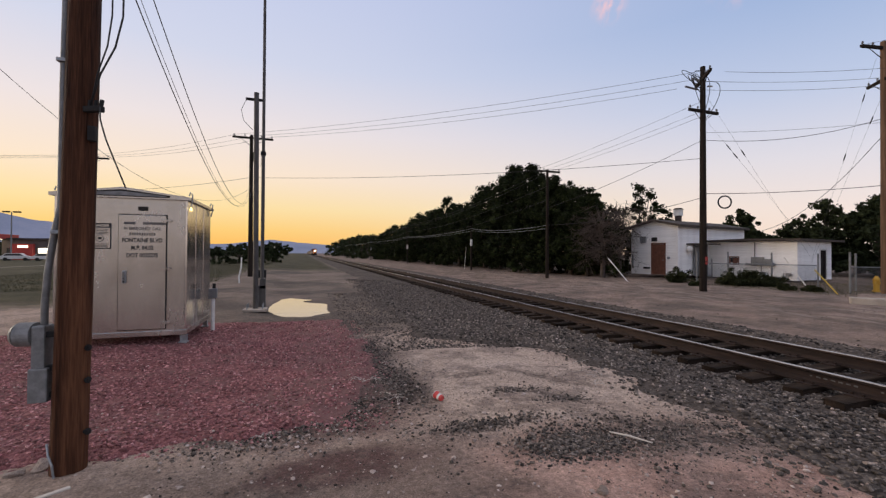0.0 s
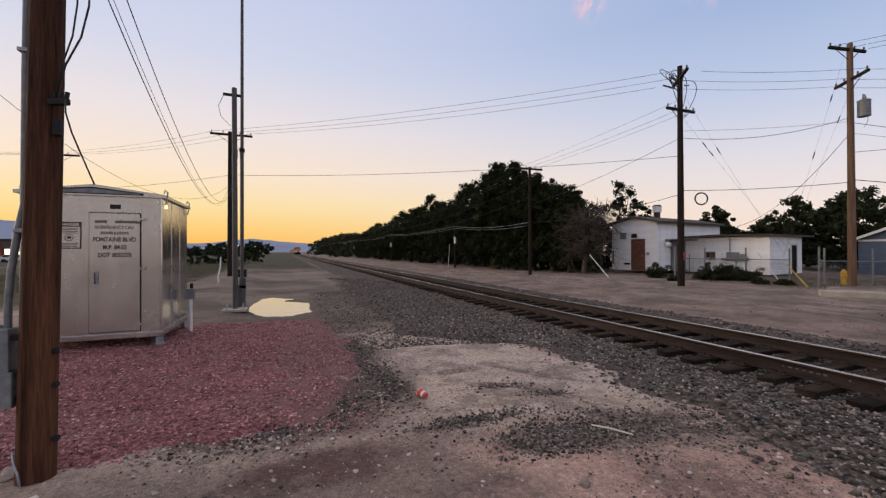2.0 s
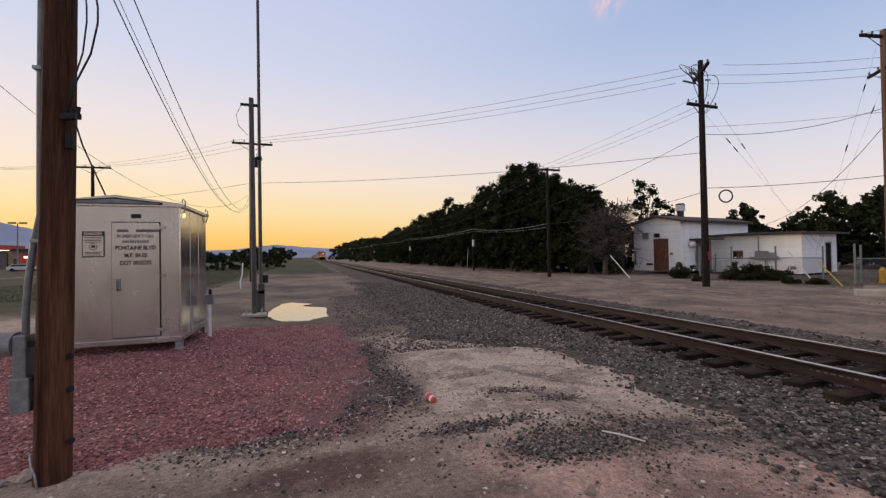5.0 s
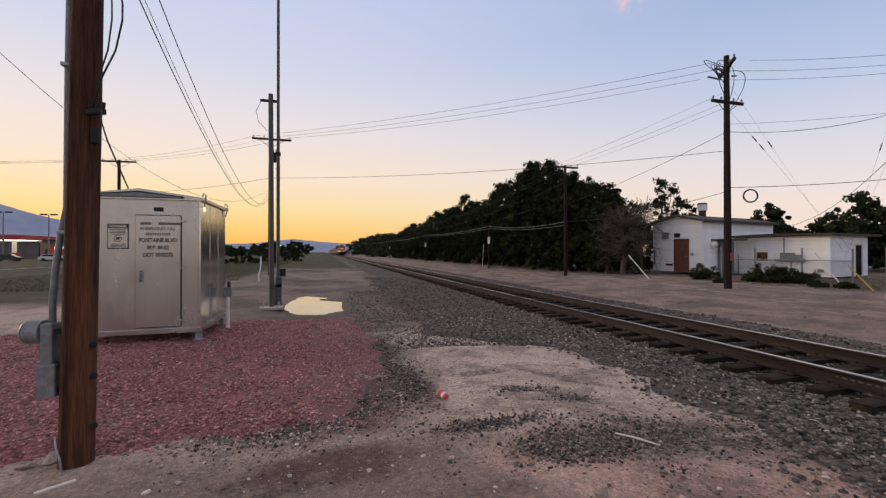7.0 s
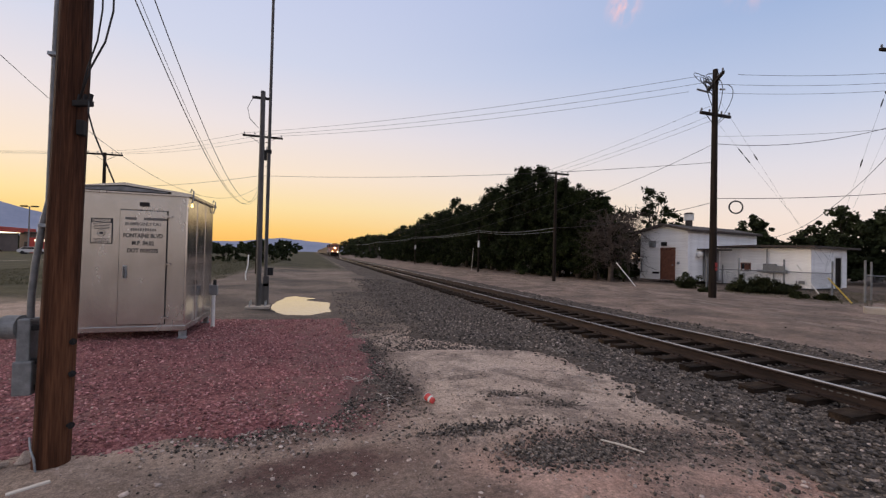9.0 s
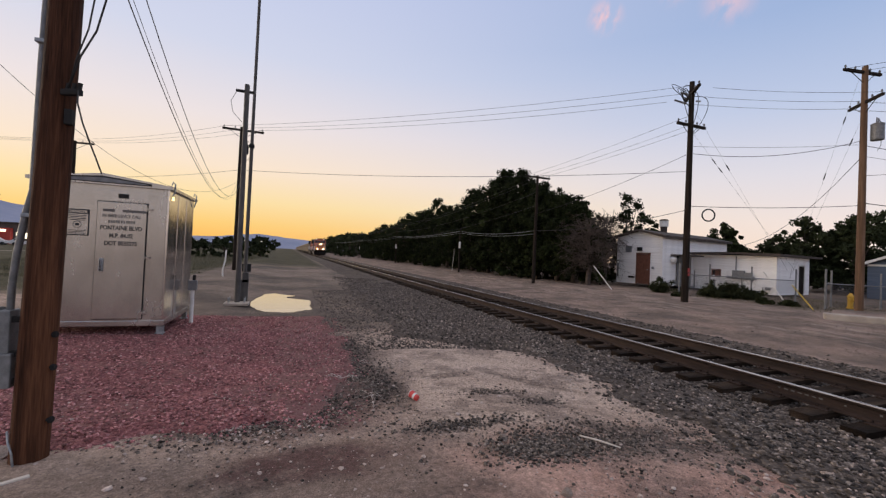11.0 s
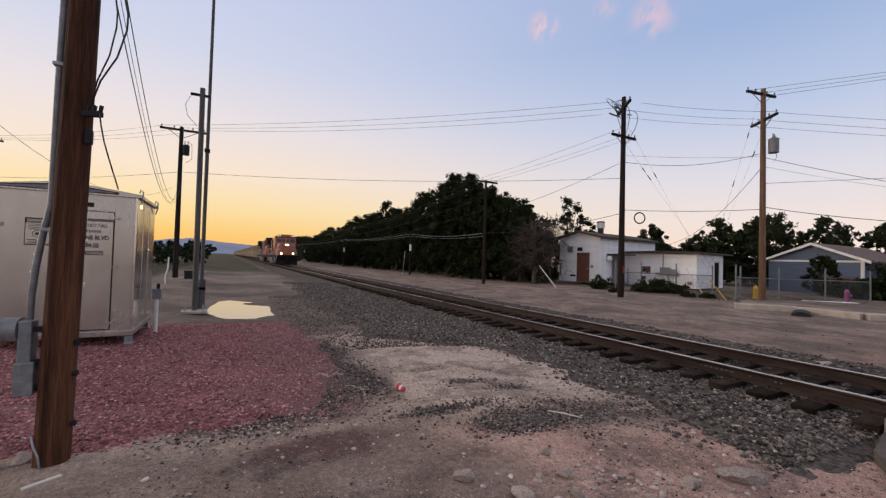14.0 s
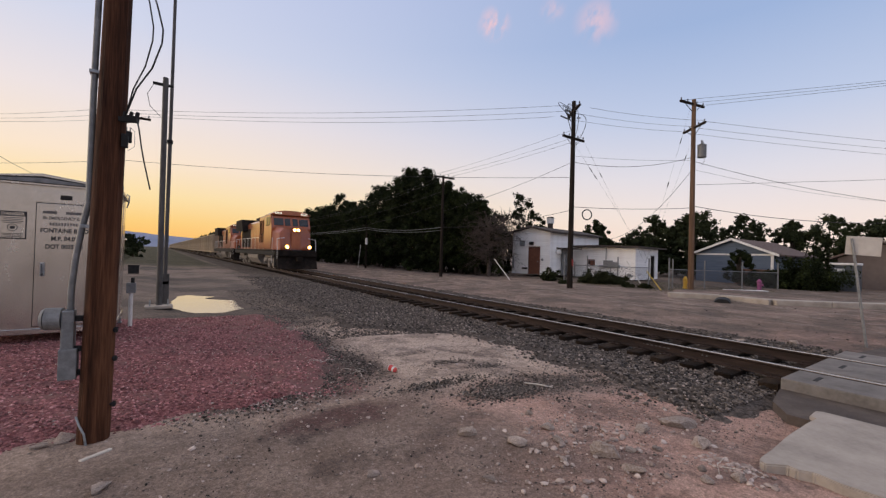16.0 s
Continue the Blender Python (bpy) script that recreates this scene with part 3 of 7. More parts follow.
def gz(x, y):
    """Height of the bare ground."""
    z = -0.10 + 0.11 * smooth01(-x, 0.3, 2.6) * smooth01(y, 3.5, 7.0)
    z -= 0.10 * smooth01(x, 2.0, 4.5) + 0.05 * smooth01(x, 4.6, 5.6) - 0.05 * smooth01(x, 9.2, 10.2)
    z += 0.06 * smooth01(x, 10.5, 14)
    z -= 0.14 * smooth01(x, 22, 30) * smooth01(-y, -24, -10)
    z -= 0.22 * smooth01(x, 32, 48)
    z -= 0.25 * smooth01(-x, 6, 30)
    return z


def bulk(name, verts, faces, mat):
    """One mesh from arrays."""
    me = bpy.data.meshes.new(name)
    me.from_pydata(verts, [], faces)
    for m in mat if isinstance(mat, (list, tuple)) else [mat]:
        me.materials.append(m)
    return new(name, me)


_p = (1 + 5 ** 0.5) / 2
ICO = np.array([(-1, _p, 0), (1, _p, 0), (-1, -_p, 0), (1, -_p, 0), (0, -1, _p), (0, 1, _p), (0, -1, -_p), (0, 1, -_p), (_p, 0, -1), (_p, 0, 1), (-_p, 0, -1), (-_p, 0, 1)]) / (1 + _p * _p) ** 0.5
ICO_F = np.array([(0, 11, 5), (0, 5, 1), (0, 1, 7), (0, 7, 10), (0, 10, 11), (1, 5, 9), (5, 11, 4), (11, 10, 2), (10, 7, 6), (7, 1, 8), (3, 9, 4), (3, 4, 2), (3, 2, 6), (3, 6, 8), (3, 8, 9), (4, 9, 5), (2, 4, 11), (6, 2, 10), (8, 6, 7), (9, 8, 1)])


def stones(name, places, sizes, mat, rng, squash=0.65, jag=0.28):
    """Many small broken stones in one mesh."""
    n = len(places)
    v = ICO[None] * (1 + rng.uniform(-jag, jag, (n, 12, 1)))
    v = v * np.stack([rng.uniform(0.7, 1.3, n), rng.uniform(0.7, 1.3, n), rng.uniform(squash - 0.15, squash + 0.2, n)], 1)[:, None]
    a = rng.uniform(0, 2 * math.pi, n)
    c, s = np.cos(a)[:, None], np.sin(a)[:, None]
    v = np.stack([v[..., 0] * c - v[..., 1] * s, v[..., 0] * s + v[..., 1] * c, v[..., 2]], -1)
    v = v * np.asarray(sizes)[:, None, None] + np.asarray(places)[:, None]
    f = (ICO_F[None] + 12 * np.arange(n)[:, None, None]).reshape(-1, 3)
    return bulk(name, v.reshape(-1, 3).tolist(), f.tolist(), mat)


def lettering(text, size, m, mat, parent, name="lettering", label=""):
    """Flat raised letters in the built-in font, centred."""
    cu = bpy.data.curves.new(name, "FONT")
    cu.body, cu.size, cu.align_x, cu.align_y, cu.extrude = text, size, "CENTER", "CENTER", 0.0008
    cu.offset = size * 0.03
    tmp = bpy.data.objects.new(name, cu)
    scene.collection.objects.link(tmp)
    bpy.context.view_layer.update()
    me = bpy.data.meshes.new_from_object(tmp.evaluated_get(bpy.context.evaluated_depsgraph_get()))
    bpy.data.objects.remove(tmp)
    bpy.data.curves.remove(cu)
    me.materials.clear()
    me.materials.append(mat)
    ob = new(name, me)
    ob.parent = parent
    ob.matrix_basis = m
    return tagged(ob, label) if label else ob

# ---- the ground, one sheet to the horizon ----
rng = np.random.default_rng(7)


def spread(lo, hi, step, far_lo, far_hi, grow=1.35):
    vals = list(np.arange(lo, hi + 1e-6, step))
    s, v = step, hi
    while v < far_hi:
        s *= grow
        v += s
        vals.append(v)
    s, v = step, lo
    while v > far_lo:
        s *= grow
        v -= s
        vals.insert(0, v)
    return vals


def build_ground():
    xs, ys = spread(-8, 26, 0.3, -4200, 4200), spread(-4, 32, 0.3, -1200, 4400)
    verts = []
    for y in ys:
        for x in xs:
            near = 1.0 if -12 < x < 30 and -8 < y < 45 else 0.0
            lump = 0.018 * noise.noise((x * 0.9, y * 0.9, 0)) + 0.010 * noise.noise((x * 2.7, y * 2.7, 3)) if near else 0.0
            hole = 0.05 * max(0.0, 1 - ((x + 0.25) / 1.5) ** 2 - ((y - 13.9) / 2.9) ** 2)
            verts.append((x, y, gz(x, y) + lump * (0.3 if 5 < x < 10 else 3.2 if 11.5 < x < 18.5 else 1) - hole))
    nx = len(xs)
    faces = [(j * nx + i, j * nx + i + 1, (j + 1) * nx + i + 1, (j + 1) * nx + i) for j in range(len(ys) - 1) for i in range(nx - 1)]
    ob = bulk("ground", verts, faces, M_GROUND)
    ob.data.polygons.foreach_set("use_smooth", [True] * len(ob.data.polygons))
    return tagged(ob, "bare sandy dirt ground with damp dark patches and dry grass", "ground", kind="structure")


build_ground()


def wavy_sheet(name, x0, x1, y0, y1, step, inside, lift, mat):
    """A thin sheet over the ground wherever inside(x, y) is positive, feathered to the ground at its rim."""
    nx, ny = int((x1 - x0) / step) + 1, int((y1 - y0) / step) + 1
    idx, verts, faces = {}, [], []

    def vid(i, j):
        if (i, j) not in idx:
            x, y = x0 + i * step, y0 + j * step
            d = inside(x, y)
            idx[i, j] = len(verts)
            verts.append((x, y, gz(x, y) + lift * smooth01(d, -0.1, 0.25) - 0.03 * smooth01(-d, 0.0, 0.3) + 0.012 * noise.noise((x * 3, y * 3, 9))))
        return idx[i, j]

    for i in range(nx - 1):
        for j in range(ny - 1):
            if inside(x0 + (i + 0.5) * step, y0 + (j + 0.5) * step) > -0.18:
                faces.append((vid(i, j), vid(i + 1, j), vid(i + 1, j + 1), vid(i, j + 1)))
    ob = bulk(name, verts, faces, mat)
    ob.data.polygons.foreach_set("use_smooth", [True] * len(ob.data.polygons))
    return ob


def red_inside(x, y):
    """Positive inside the red gravel pad round the signal cabin."""
    w = 0.34 * noise.noise((x * 1.1, y * 1.1, 5)) + 0.2 * noise.noise((x * 3.1, y * 3.1, 6)) + 0.1 * noise.noise((x * 8, y * 8, 7))
    right = 0.35 + 0.65 * smooth01(y, 4.2, 6.2) - 0.25 * smooth01(y, 8.6, 11.0) - x
    low = y - (4.15 + 0.05 * x)
    high = 10.8 + 0.2 * x - y
    return min(right, low, high, x + 9.5) + w


def ballast_inside(x, y):
    w = 0.4 * noise.noise((x * 0.9, y * 0.9, 15)) + 0.25 * noise.noise((x * 2.6, y * 2.6, 16)) + 0.12 * noise.noise((x * 7, y * 7, 17))
    left = x - (2.3 + 0.5 * smooth01(y, 10, 24) + 2.2 * smooth01(-y, -8.3, -6.2) - 0.35 * smooth01(-y, -3.6, -2.2))
    return min(left, 10.4 - x, y - 1.35) + w * (0.35 if x > 5.2 else 1.0)


tagged(wavy_sheet("red_gravel", -9.5, 1.6, 3.4, 11.2, 0.1, red_inside, 0.045, M_RED_BED), "dark red crushed gravel pad", "gravel", kind="structure")


def build_ballast():
    """The ballast bed: shoulder, crib level, far shoulder; the near end ragged where it meets the crossing."""
    ob = wavy_sheet("ballast_near", 1.9, 11.0, 1.0, 24.0, 0.12, ballast_inside, 0.03, M_BALLAST_BED)
    tagged(ob, "grey crushed-stone ballast with dust between the stones", "ballast", kind="structure")
    bm = B()
    prism(bm, [(2.5, -0.3), (3.2, -0.17), (5.4, -0.19), (6.2, -0.19), (9.1, -0.17), (10.4, -0.16), (11.0, -0.3)], "y", 23.7, 1200)
    tagged(mesh_object("ballast_far", bm, M_BALLAST_BED), "grey crushed-stone ballast running into the distance", "ballast", kind="structure")


build_ballast()


def scatter():
    # ballast stones, thickest near the camera
    pl, sz = [], []
    while len(pl) < 46000:
        y = 1.4 + 26 * rng.random() ** 1.5
        x = rng.uniform(2.3, 10.6)
        d = ballast_inside(x, y)
        if d < -0.55 or (d < 0.25 and rng.random() > 0.45 * smooth01(d, -0.6, 0.2)) or (x > 8.9 and rng.random() > 0.5):
            continue
        s = 0.013 + 0.027 * rng.random() ** 1.6
        pl.append((x, y, gz(x, y) + 0.028 * smooth01(d, -0.1, 0.25) + rng.uniform(-0.006, 0.016)))
        sz.append(s)
    tagged(stones("ballast_stones", pl, sz, M_BALLAST, rng), "loose grey ballast stones", "gravel", kind="stuff")
    pl, sz = [], []
    while len(pl) < 22000:
        y = 4.0 + 6.6 * rng.random() ** 1.3
        x = rng.uniform(-5.5, 1.3)
        d = red_inside(x, y)
        if d < -0.6 or (d < 0.15 and rng.random() > 0.5 * smooth01(d, -0.65, 0.15)):
            continue
        pl.append((x, y, gz(x, y) + 0.045 * smooth01(d, -0.1, 0.25) + rng.uniform(-0.004, 0.008)))
        sz.append(rng.uniform(0.008, 0.021))
    tagged(stones("red_gravel_stones", pl, sz, M_RED_STONE, rng), "loose dark red gravel stones", "gravel", kind="stuff")
    # grey spill at the gravel's foot, the dark heap by the stick, and scattered grit on the dirt
    pl, sz = [], []
    spots = ((2.35, 3.12, 0.40, 0.22, 2300), (0.5, 4.6, 0.35, 0.4, 700), (1.12, 5.3, 0.26, 0.8, 1500), (-0.2, 4.1, 0.7, 0.26, 900), (1.7, 3.75, 0.55, 0.12, 600), (3.4, 3.1, 0.8, 0.4, 1700), (1.05, 7.0, 0.28, 1.0, 1100), (2.55, 4.6, 0.3, 0.1, 160), (3.0, 4.2, 0.3, 0.1, 200))
    for cx, cy, rx, ry, k in spots:
        for _ in range(k):
            x, y = cx + rng.normal() * rx * 0.7, cy + rng.normal() * ry * 0.7
            pl.append((x, y, gz(x, y) + rng.uniform(0, 0.012)))
            sz.append(0.005 + 0.015 * rng.random() ** 1.7)
    for _ in range(9000):
        x, y = rng.uniform(-2.0, 5.0), 0.9 + 5.5 * rng.random() ** 1.3
        pl.append((x, y, gz(x, y) + 0.003))
        sz.append(0.003 + 0.006 * rng.random() ** 2)
    for _ in range(1800):
        x, y = rng.uniform(-2.2, 5.5), rng.uniform(0.9, 10)
        pl.append((x, y, gz(x, y) + 0.004))
        sz.append(0.004 + 0.014 * rng.random() ** 3)
    for _ in range(9000):
        x, y = 2.2 + rng.normal() * 0.9, 7.0 + 11 * rng.random() ** 1.4
        if x > 0.9:
            pl.append((x, y, gz(x, y) + 0.006))
            sz.append(0.006 + 0.02 * rng.random() ** 2)
    for _ in range(2500):
        x, y = rng.uniform(10.2, 20), rng.uniform(0, 40)
        pl.append((x, y, gz(x, y) + 0.006))
        sz.append(0.008 + 0.018 * rng.random() ** 3)
    tagged(stones("loose_grit", pl, sz, M_BALLAST, rng), "grey grit and small stones strewn over the dirt", "gravel", kind="stuff")
    pl, sz = [], []
    for _ in range(700):
        x, y = rng.uniform(-4, 0.9), rng.uniform(4.2, 9.5)
        pl.append((x, y, gz(x, y) + 0.045))
        sz.append(0.006 + 0.010 * rng.random() ** 2)
    for _ in range(800):
        x, y = rng.uniform(2.8, 6.2), rng.uniform(1.6, 12)
        if ballast_inside(x, y) > 0:
            pl.append((x, y, gz(x, y) + 0.04))
            sz.append(0.008 + 0.018 * rng.random() ** 2)
    for _ in range(3500):
        x, y = rng.uniform(-2.0, 4.6), 0.9 + 4.5 * rng.random() ** 1.2
        pl.append((x, y, gz(x, y) + 0.003))
        sz.append(0.003 + 0.008 * rng.random() ** 3)
    for _ in range(420):
        x, y = rng.uniform(-1.8, 4.4), rng.uniform(1.0, 6.5)
        pl.append((x, y, gz(x, y) + 0.006))
        sz.append(0.006 + 0.02 * rng.random() ** 3)
    for _ in range(130):
        x, y = -0.2 + rng.normal() * 0.5, 4.0 + rng.normal() * 0.18
        pl.append((x, y, gz(x, y) + 0.008))
        sz.append(rng.uniform(0.007, 0.02))
    for _ in range(420):
        x, y = 1.9 + rng.normal() * 0.65, 1.6 + rng.normal() * 0.45
        if y > 0.75 and not (x > 2.7 and y < 0.9):
            pl.append((x, y, gz(x, y) + 0.006))
            sz.append(0.006 + 0.03 * rng.random() ** 4)
    for _ in range(110):
        x, y = 2.75 + rng.normal() * 0.12, 0.72 + rng.normal() * 0.14
        if x < 2.85:
            pl.append((x, y, gz(x, y) + 0.008))
            sz.append(rng.uniform(0.008, 0.03))
    tagged(stones("pale_pebbles", pl, sz, M_PALE_STONE, rng), "pale pebbles strewn over the dirt", "gravel", kind="stuff")


scatter()


def rock(x, y, r, flat=0.6, seed=0, mat=None, label="pale broken rock lying on the dirt"):
    """A single broken rock, faceted, half sunk."""
    bm = B()
    bmesh.ops.create_icosphere(bm, subdivisions=4, radius=1)
    q = random.Random(seed * 7 + 1)
    cuts = [(Vector((q.gauss(0, 1), q.gauss(0, 1), q.gauss(0.3, 1))).normalized(), q.uniform(0.5, 0.75)) for _ in range(12)]
    for v in bm.verts:
        for nrm, d in cuts:
            over_by = v.co.dot(nrm) - d
            if over_by > 0:
                v.co -= nrm * over_by
        v.co *= 1.08 + 0.09 * noise.noise(v.co * 4 + Vector((seed, 0, 0))) + 0.05 * noise.noise(v.co * 11 + Vector((seed, 3, 0)))
        v.co = Vector((v.co.x * 1.15, v.co.y * 0.9, v.co.z * flat))
    ob = mesh_object("rock", bm, mat or M_ROCK)
    ob.matrix_world = Matrix.Translation((x, y, gz(x, y) + r * flat * 0.52)) @ pose(0, 0, 0, 0, 0, q.uniform(0, 360)) @ Matrix.Diagonal((r, r, r, 1))
    return tagged(ob, label, "rock", "loose rocks")


ROCKS = [(1.94, 1.42, 0.105, 0.75), (2.91, 1.08, 0.10, 0.75), (2.74, 1.55, 0.075, 0.6), (3.33, 1.48, 0.16, 0.45), (1.92, 2.05, 0.065, 0.75), (1.8, 1.83, 0.06, 0.5), (2.03, 2.4, 0.05, 0.6),
         (1.15, 2.36, 0.085, 0.6), (1.43, 2.0, 0.09, 0.5), (1.9, 1.14, 0.08, 0.45), (0.09, 2.17, 0.05, 0.5), (-1.58, 3.0, 0.07, 0.5), (-1.92, 4.05, 0.075, 0.7), (4.53, 2.1, 0.075, 0.6), (0.81, 1.66, 0.045, 0.6),
         (2.03, 3.38, 0.03, 0.8), (2.45, 1.25, 0.05, 0.5), (2.2, 1.35, 0.05, 0.5), (1.55, 1.55, 0.04, 0.5), (2.25, 0.75, 0.05, 0.6), (2.4, 0.85, 0.045, 0.6), (2.5, 0.62, 0.06, 0.6), (9.75, 3.15, 0.15, 0.4), (10.6, 2.4, 0.09, 0.6), (-2.05, 3.98, 0.06, 0.5)]
for k, (rx_, ry_, rr_, fl_) in enumerate(ROCKS):
    rock(rx_, ry_, rr_, fl_, k)


def build_puddle():
    """A flat puddle with a ragged rim and a tongue of mud reaching in from its far right."""
    bm = B()
    pts = []
    for k in range(72):
        a = 2 * math.pi * k / 72
        r = 1 + 0.18 * noise.noise((math.cos(a) * 1.6, math.sin(a) * 1.6, 2)) + 0.07 * noise.noise((math.cos(a) * 5, math.sin(a) * 5, 4))
        y = 13.95 + 2.35 * r * math.sin(a)
        x = -0.25 + 1.0 * r * math.cos(a) - 0.12 * (y - 13.95)
        if 0.15 < a < 0.75:
            x -= 0.6 * math.sin((a - 0.15) / 0.6 * math.pi)
        if 0.75 < a < 1.3:
            x += 0.22 * math.sin((a - 0.75) / 0.55 * math.pi)
        if 2.6 < a < 3.5:
            x -= 0.5 * math.sin((a - 2.6) / 0.9 * math.pi) ** 3
        pts.append((x, y))
    bm.faces.new([bm.verts.new((x, y, -0.112)) for x, y in pts])
    bmesh.ops.triangulate(bm, faces=bm.faces[:])
    tagged(mesh_object("puddle", bm, M_WATER), "shallow rain puddle mirroring the bright sky", "puddle", kind="structure")


build_puddle()


def build_crossing():
    """Concrete panels level with the rails, asphalt strip, and the pale footway slab with a broken edge."""
    for x0, x1 in ((5.72, 6.50), (6.74, 8.00), (8.24, 9.05)):
        for k in range(3):
            bm = B()
            y1 = 1.28 - 2.45 * k
            box(bm, (x0 + x1) / 2, y1 - 1.21, -0.075, x1 - x0, 2.42, 0.24, 0.02)
            for q in range(3):
                box(bm, (x0 + x1) / 2, y1 - 0.3 - 0.8 * q, 0.046, 0.30, 0.05, 0.006, index=1)
            ob = mesh_object("crossing_panel", bm, [M_PANEL, M_SEAM])
            tagged(ob, "pale concrete level-crossing panel with lifting slots", "panel", "crossing panels")
    bm = B()
    prism(bm, [(4.6, 0.9), (5.0, 1.15), (5.72, 1.28), (5.72, -9), (4.6, -9)], "z", -0.3, -0.10)
    prism(bm, [(9.05, 1.25), (11.6, 0.9), (13.0, -0.5), (13.0, -9), (9.05, -9)], "z", -0.3, -0.02)
    tagged(mesh_object("crossing_asphalt", bm, M_ASPHALT), "worn dark asphalt beside the crossing panels", "asphalt", kind="structure")
    bm = B()
    q = random.Random(3)
    edge = [(4.72, 0.63), (4.66, 0.68), (4.42, 0.665), (4.38, 0.61), (4.2, 0.62), (3.6, 0.625), (3.1, 0.60), (2.86, 0.60), (2.76, 0.575), (2.73, 0.53), (2.80, 0.47), (2.86, 0.42), (2.84, 0.36), (2.90, 0.27), (2.86, 0.12), (2.88, -0.1), (2.86, -2.6), (4.72, -2.6)]
    prism(bm, [(-1.26 + (x + 1.26) * 1.0375, -0.71 + (y + 0.71) * 1.0375) for x, y in edge][::-1], "z", -0.2, -0.06)
    bmesh.ops.bevel(bm, geom=bm.edges[:], offset=0.012, segments=2, affect="EDGES")
    tagged(mesh_object("footway_slab", bm, M_CONCRETE), "pale concrete footway slab with a chipped edge", "slab")


build_crossing()


# ---- the railway track ----
TRACK_X, RAIL_Z = 7.35, 0.05


def build_track():
    track = thing("railway_track", Matrix.Translation((0, 0, 0)), "single railway track with rusty rails on old timber ties", "railway track")
    prof = [(-0.076, -0.186), (0.076, -0.186), (0.076, -0.174), (0.018, -0.155), (0.010, -0.13), (0.010, -0.055), (0.036, -0.036), (0.037, -0.007)]
    for side in (-1, 1):
        bm = B()
        cx = TRACK_X + side * 0.755
        out_l = [(cx + x, RAIL_Z + z) for x, z in prof] + [(cx - x, RAIL_Z + z) for x, z in prof[::-1][:-2]] + [(cx - 0.076, RAIL_Z - 0.174)]
        ys = [-60, 0, 20, 60, 200, 1200]
        for a, b in zip(ys, ys[1:]):
            prism(bm, out_l, "y", a, b)
        r = part("rail", bm, M_RAIL, track)
        bm = B()
        cap = [(cx - 0.037, RAIL_Z - 0.007), (cx + 0.037, RAIL_Z - 0.007), (cx + 0.030, RAIL_Z), (cx - 0.030, RAIL_Z)]
        for a, b in zip(ys, ys[1:]):
            prism(bm, cap, "y", a, b)
        part("railhead", bm, M_RAILHEAD, r, "shiny worn running surface")
    # ties: one mesh of three shapes, shared
    shapes = []
    for k in range(4):
        bm = B()
        q = random.Random(k)
        box(bm, 0, 0, -0.08, 2.6, 0.23, 0.18, 0.012)
        for v in bm.verts:
            v.co += Vector((q.uniform(-0.03, 0.03), q.uniform(-0.012, 0.012), q.uniform(-0.012, 0.004)))
        me = bpy.data.meshes.new("tie")
        bm.to_mesh(me); bm.free()
        me.materials.append(M_TIE)
        shapes.append(me)
    q = random.Random(11)
    y = 1.55
    for k in range(150):
        ob = new("tie", shapes[k % 4])
        ob.parent = track
        ob.matrix_basis = pose(TRACK_X + q.uniform(-0.06, 0.06), y, -0.142 + q.uniform(-0.008, 0.0), 0, 0, q.uniform(-1.5, 1.5))
        y += 0.53 + q.uniform(-0.02, 0.02)
    verts, faces = [], []
    while y < 420:
        for dx in (-1.3, 1.3):
            for dy, z in ((-0.11, -0.142), (0.11, -0.142), (0.11, -0.09), (-0.11, -0.09)):
                verts.append((TRACK_X + dx, y + dy, z - 0.05 if dy and z < -0.1 else z - 0.05))
        b0 = len(verts) - 8
        faces += [(b0, b0 + 1, b0 + 2, b0 + 3), (b0 + 4, b0 + 7, b0 + 6, b0 + 5), (b0 + 3, b0 + 2, b0 + 6, b0 + 7), (b0, b0 + 3, b0 + 7, b0 + 4), (b0 + 1, b0 + 5, b0 + 6, b0 + 2)]
        y += 0.53
    far = bulk("far_ties", verts, faces, M_TIE)
    far.parent = track
    tagged(far, kind="stuff")
    # tie plates with spikes
    bm = B()
    box(bm, 0, 0, 0, 0.36, 0.19, 0.018, 0.003)
    for sx in (-0.10, 0.10):
        for sy in (-0.055, 0.055):
            box(bm, sx, sy, 0.022, 0.03, 0.022, 0.03)
    me = bpy.data.meshes.new("tie_plate")
    bm.to_mesh(me); bm.free()
    me.materials.append(M_RAIL)
    y = 1.55
    for k in range(44):
        for side in (-1, 1):
            ob = new("tie_plate", me)
            ob.parent = track
            ob.matrix_basis = pose(TRACK_X + side * 0.755, y, -0.142 + 0.008)
        y += 0.53
    # chalk-white mill marks on the web of the near rail: unreadable, so bars
    q = random.Random(5)
    marks, yy = [(2.95, 0.025), (2.62, 0.025), (2.55, 0.025)], 3.2
    for k in range(7):
        w = q.uniform(0.025, 0.05)
        marks.append((yy, w))
        yy += w + 0.035
    for yb, w in marks:
        bm = B()
        box(bm, TRACK_X - 0.755 - 0.012, yb, RAIL_Z - 0.09, 0.003, w, q.uniform(0.012, 0.024))
        part("rail_mark", bm, M_INK_FADED, track, "pale chalk mark on the rail's web")
    return track


build_track()

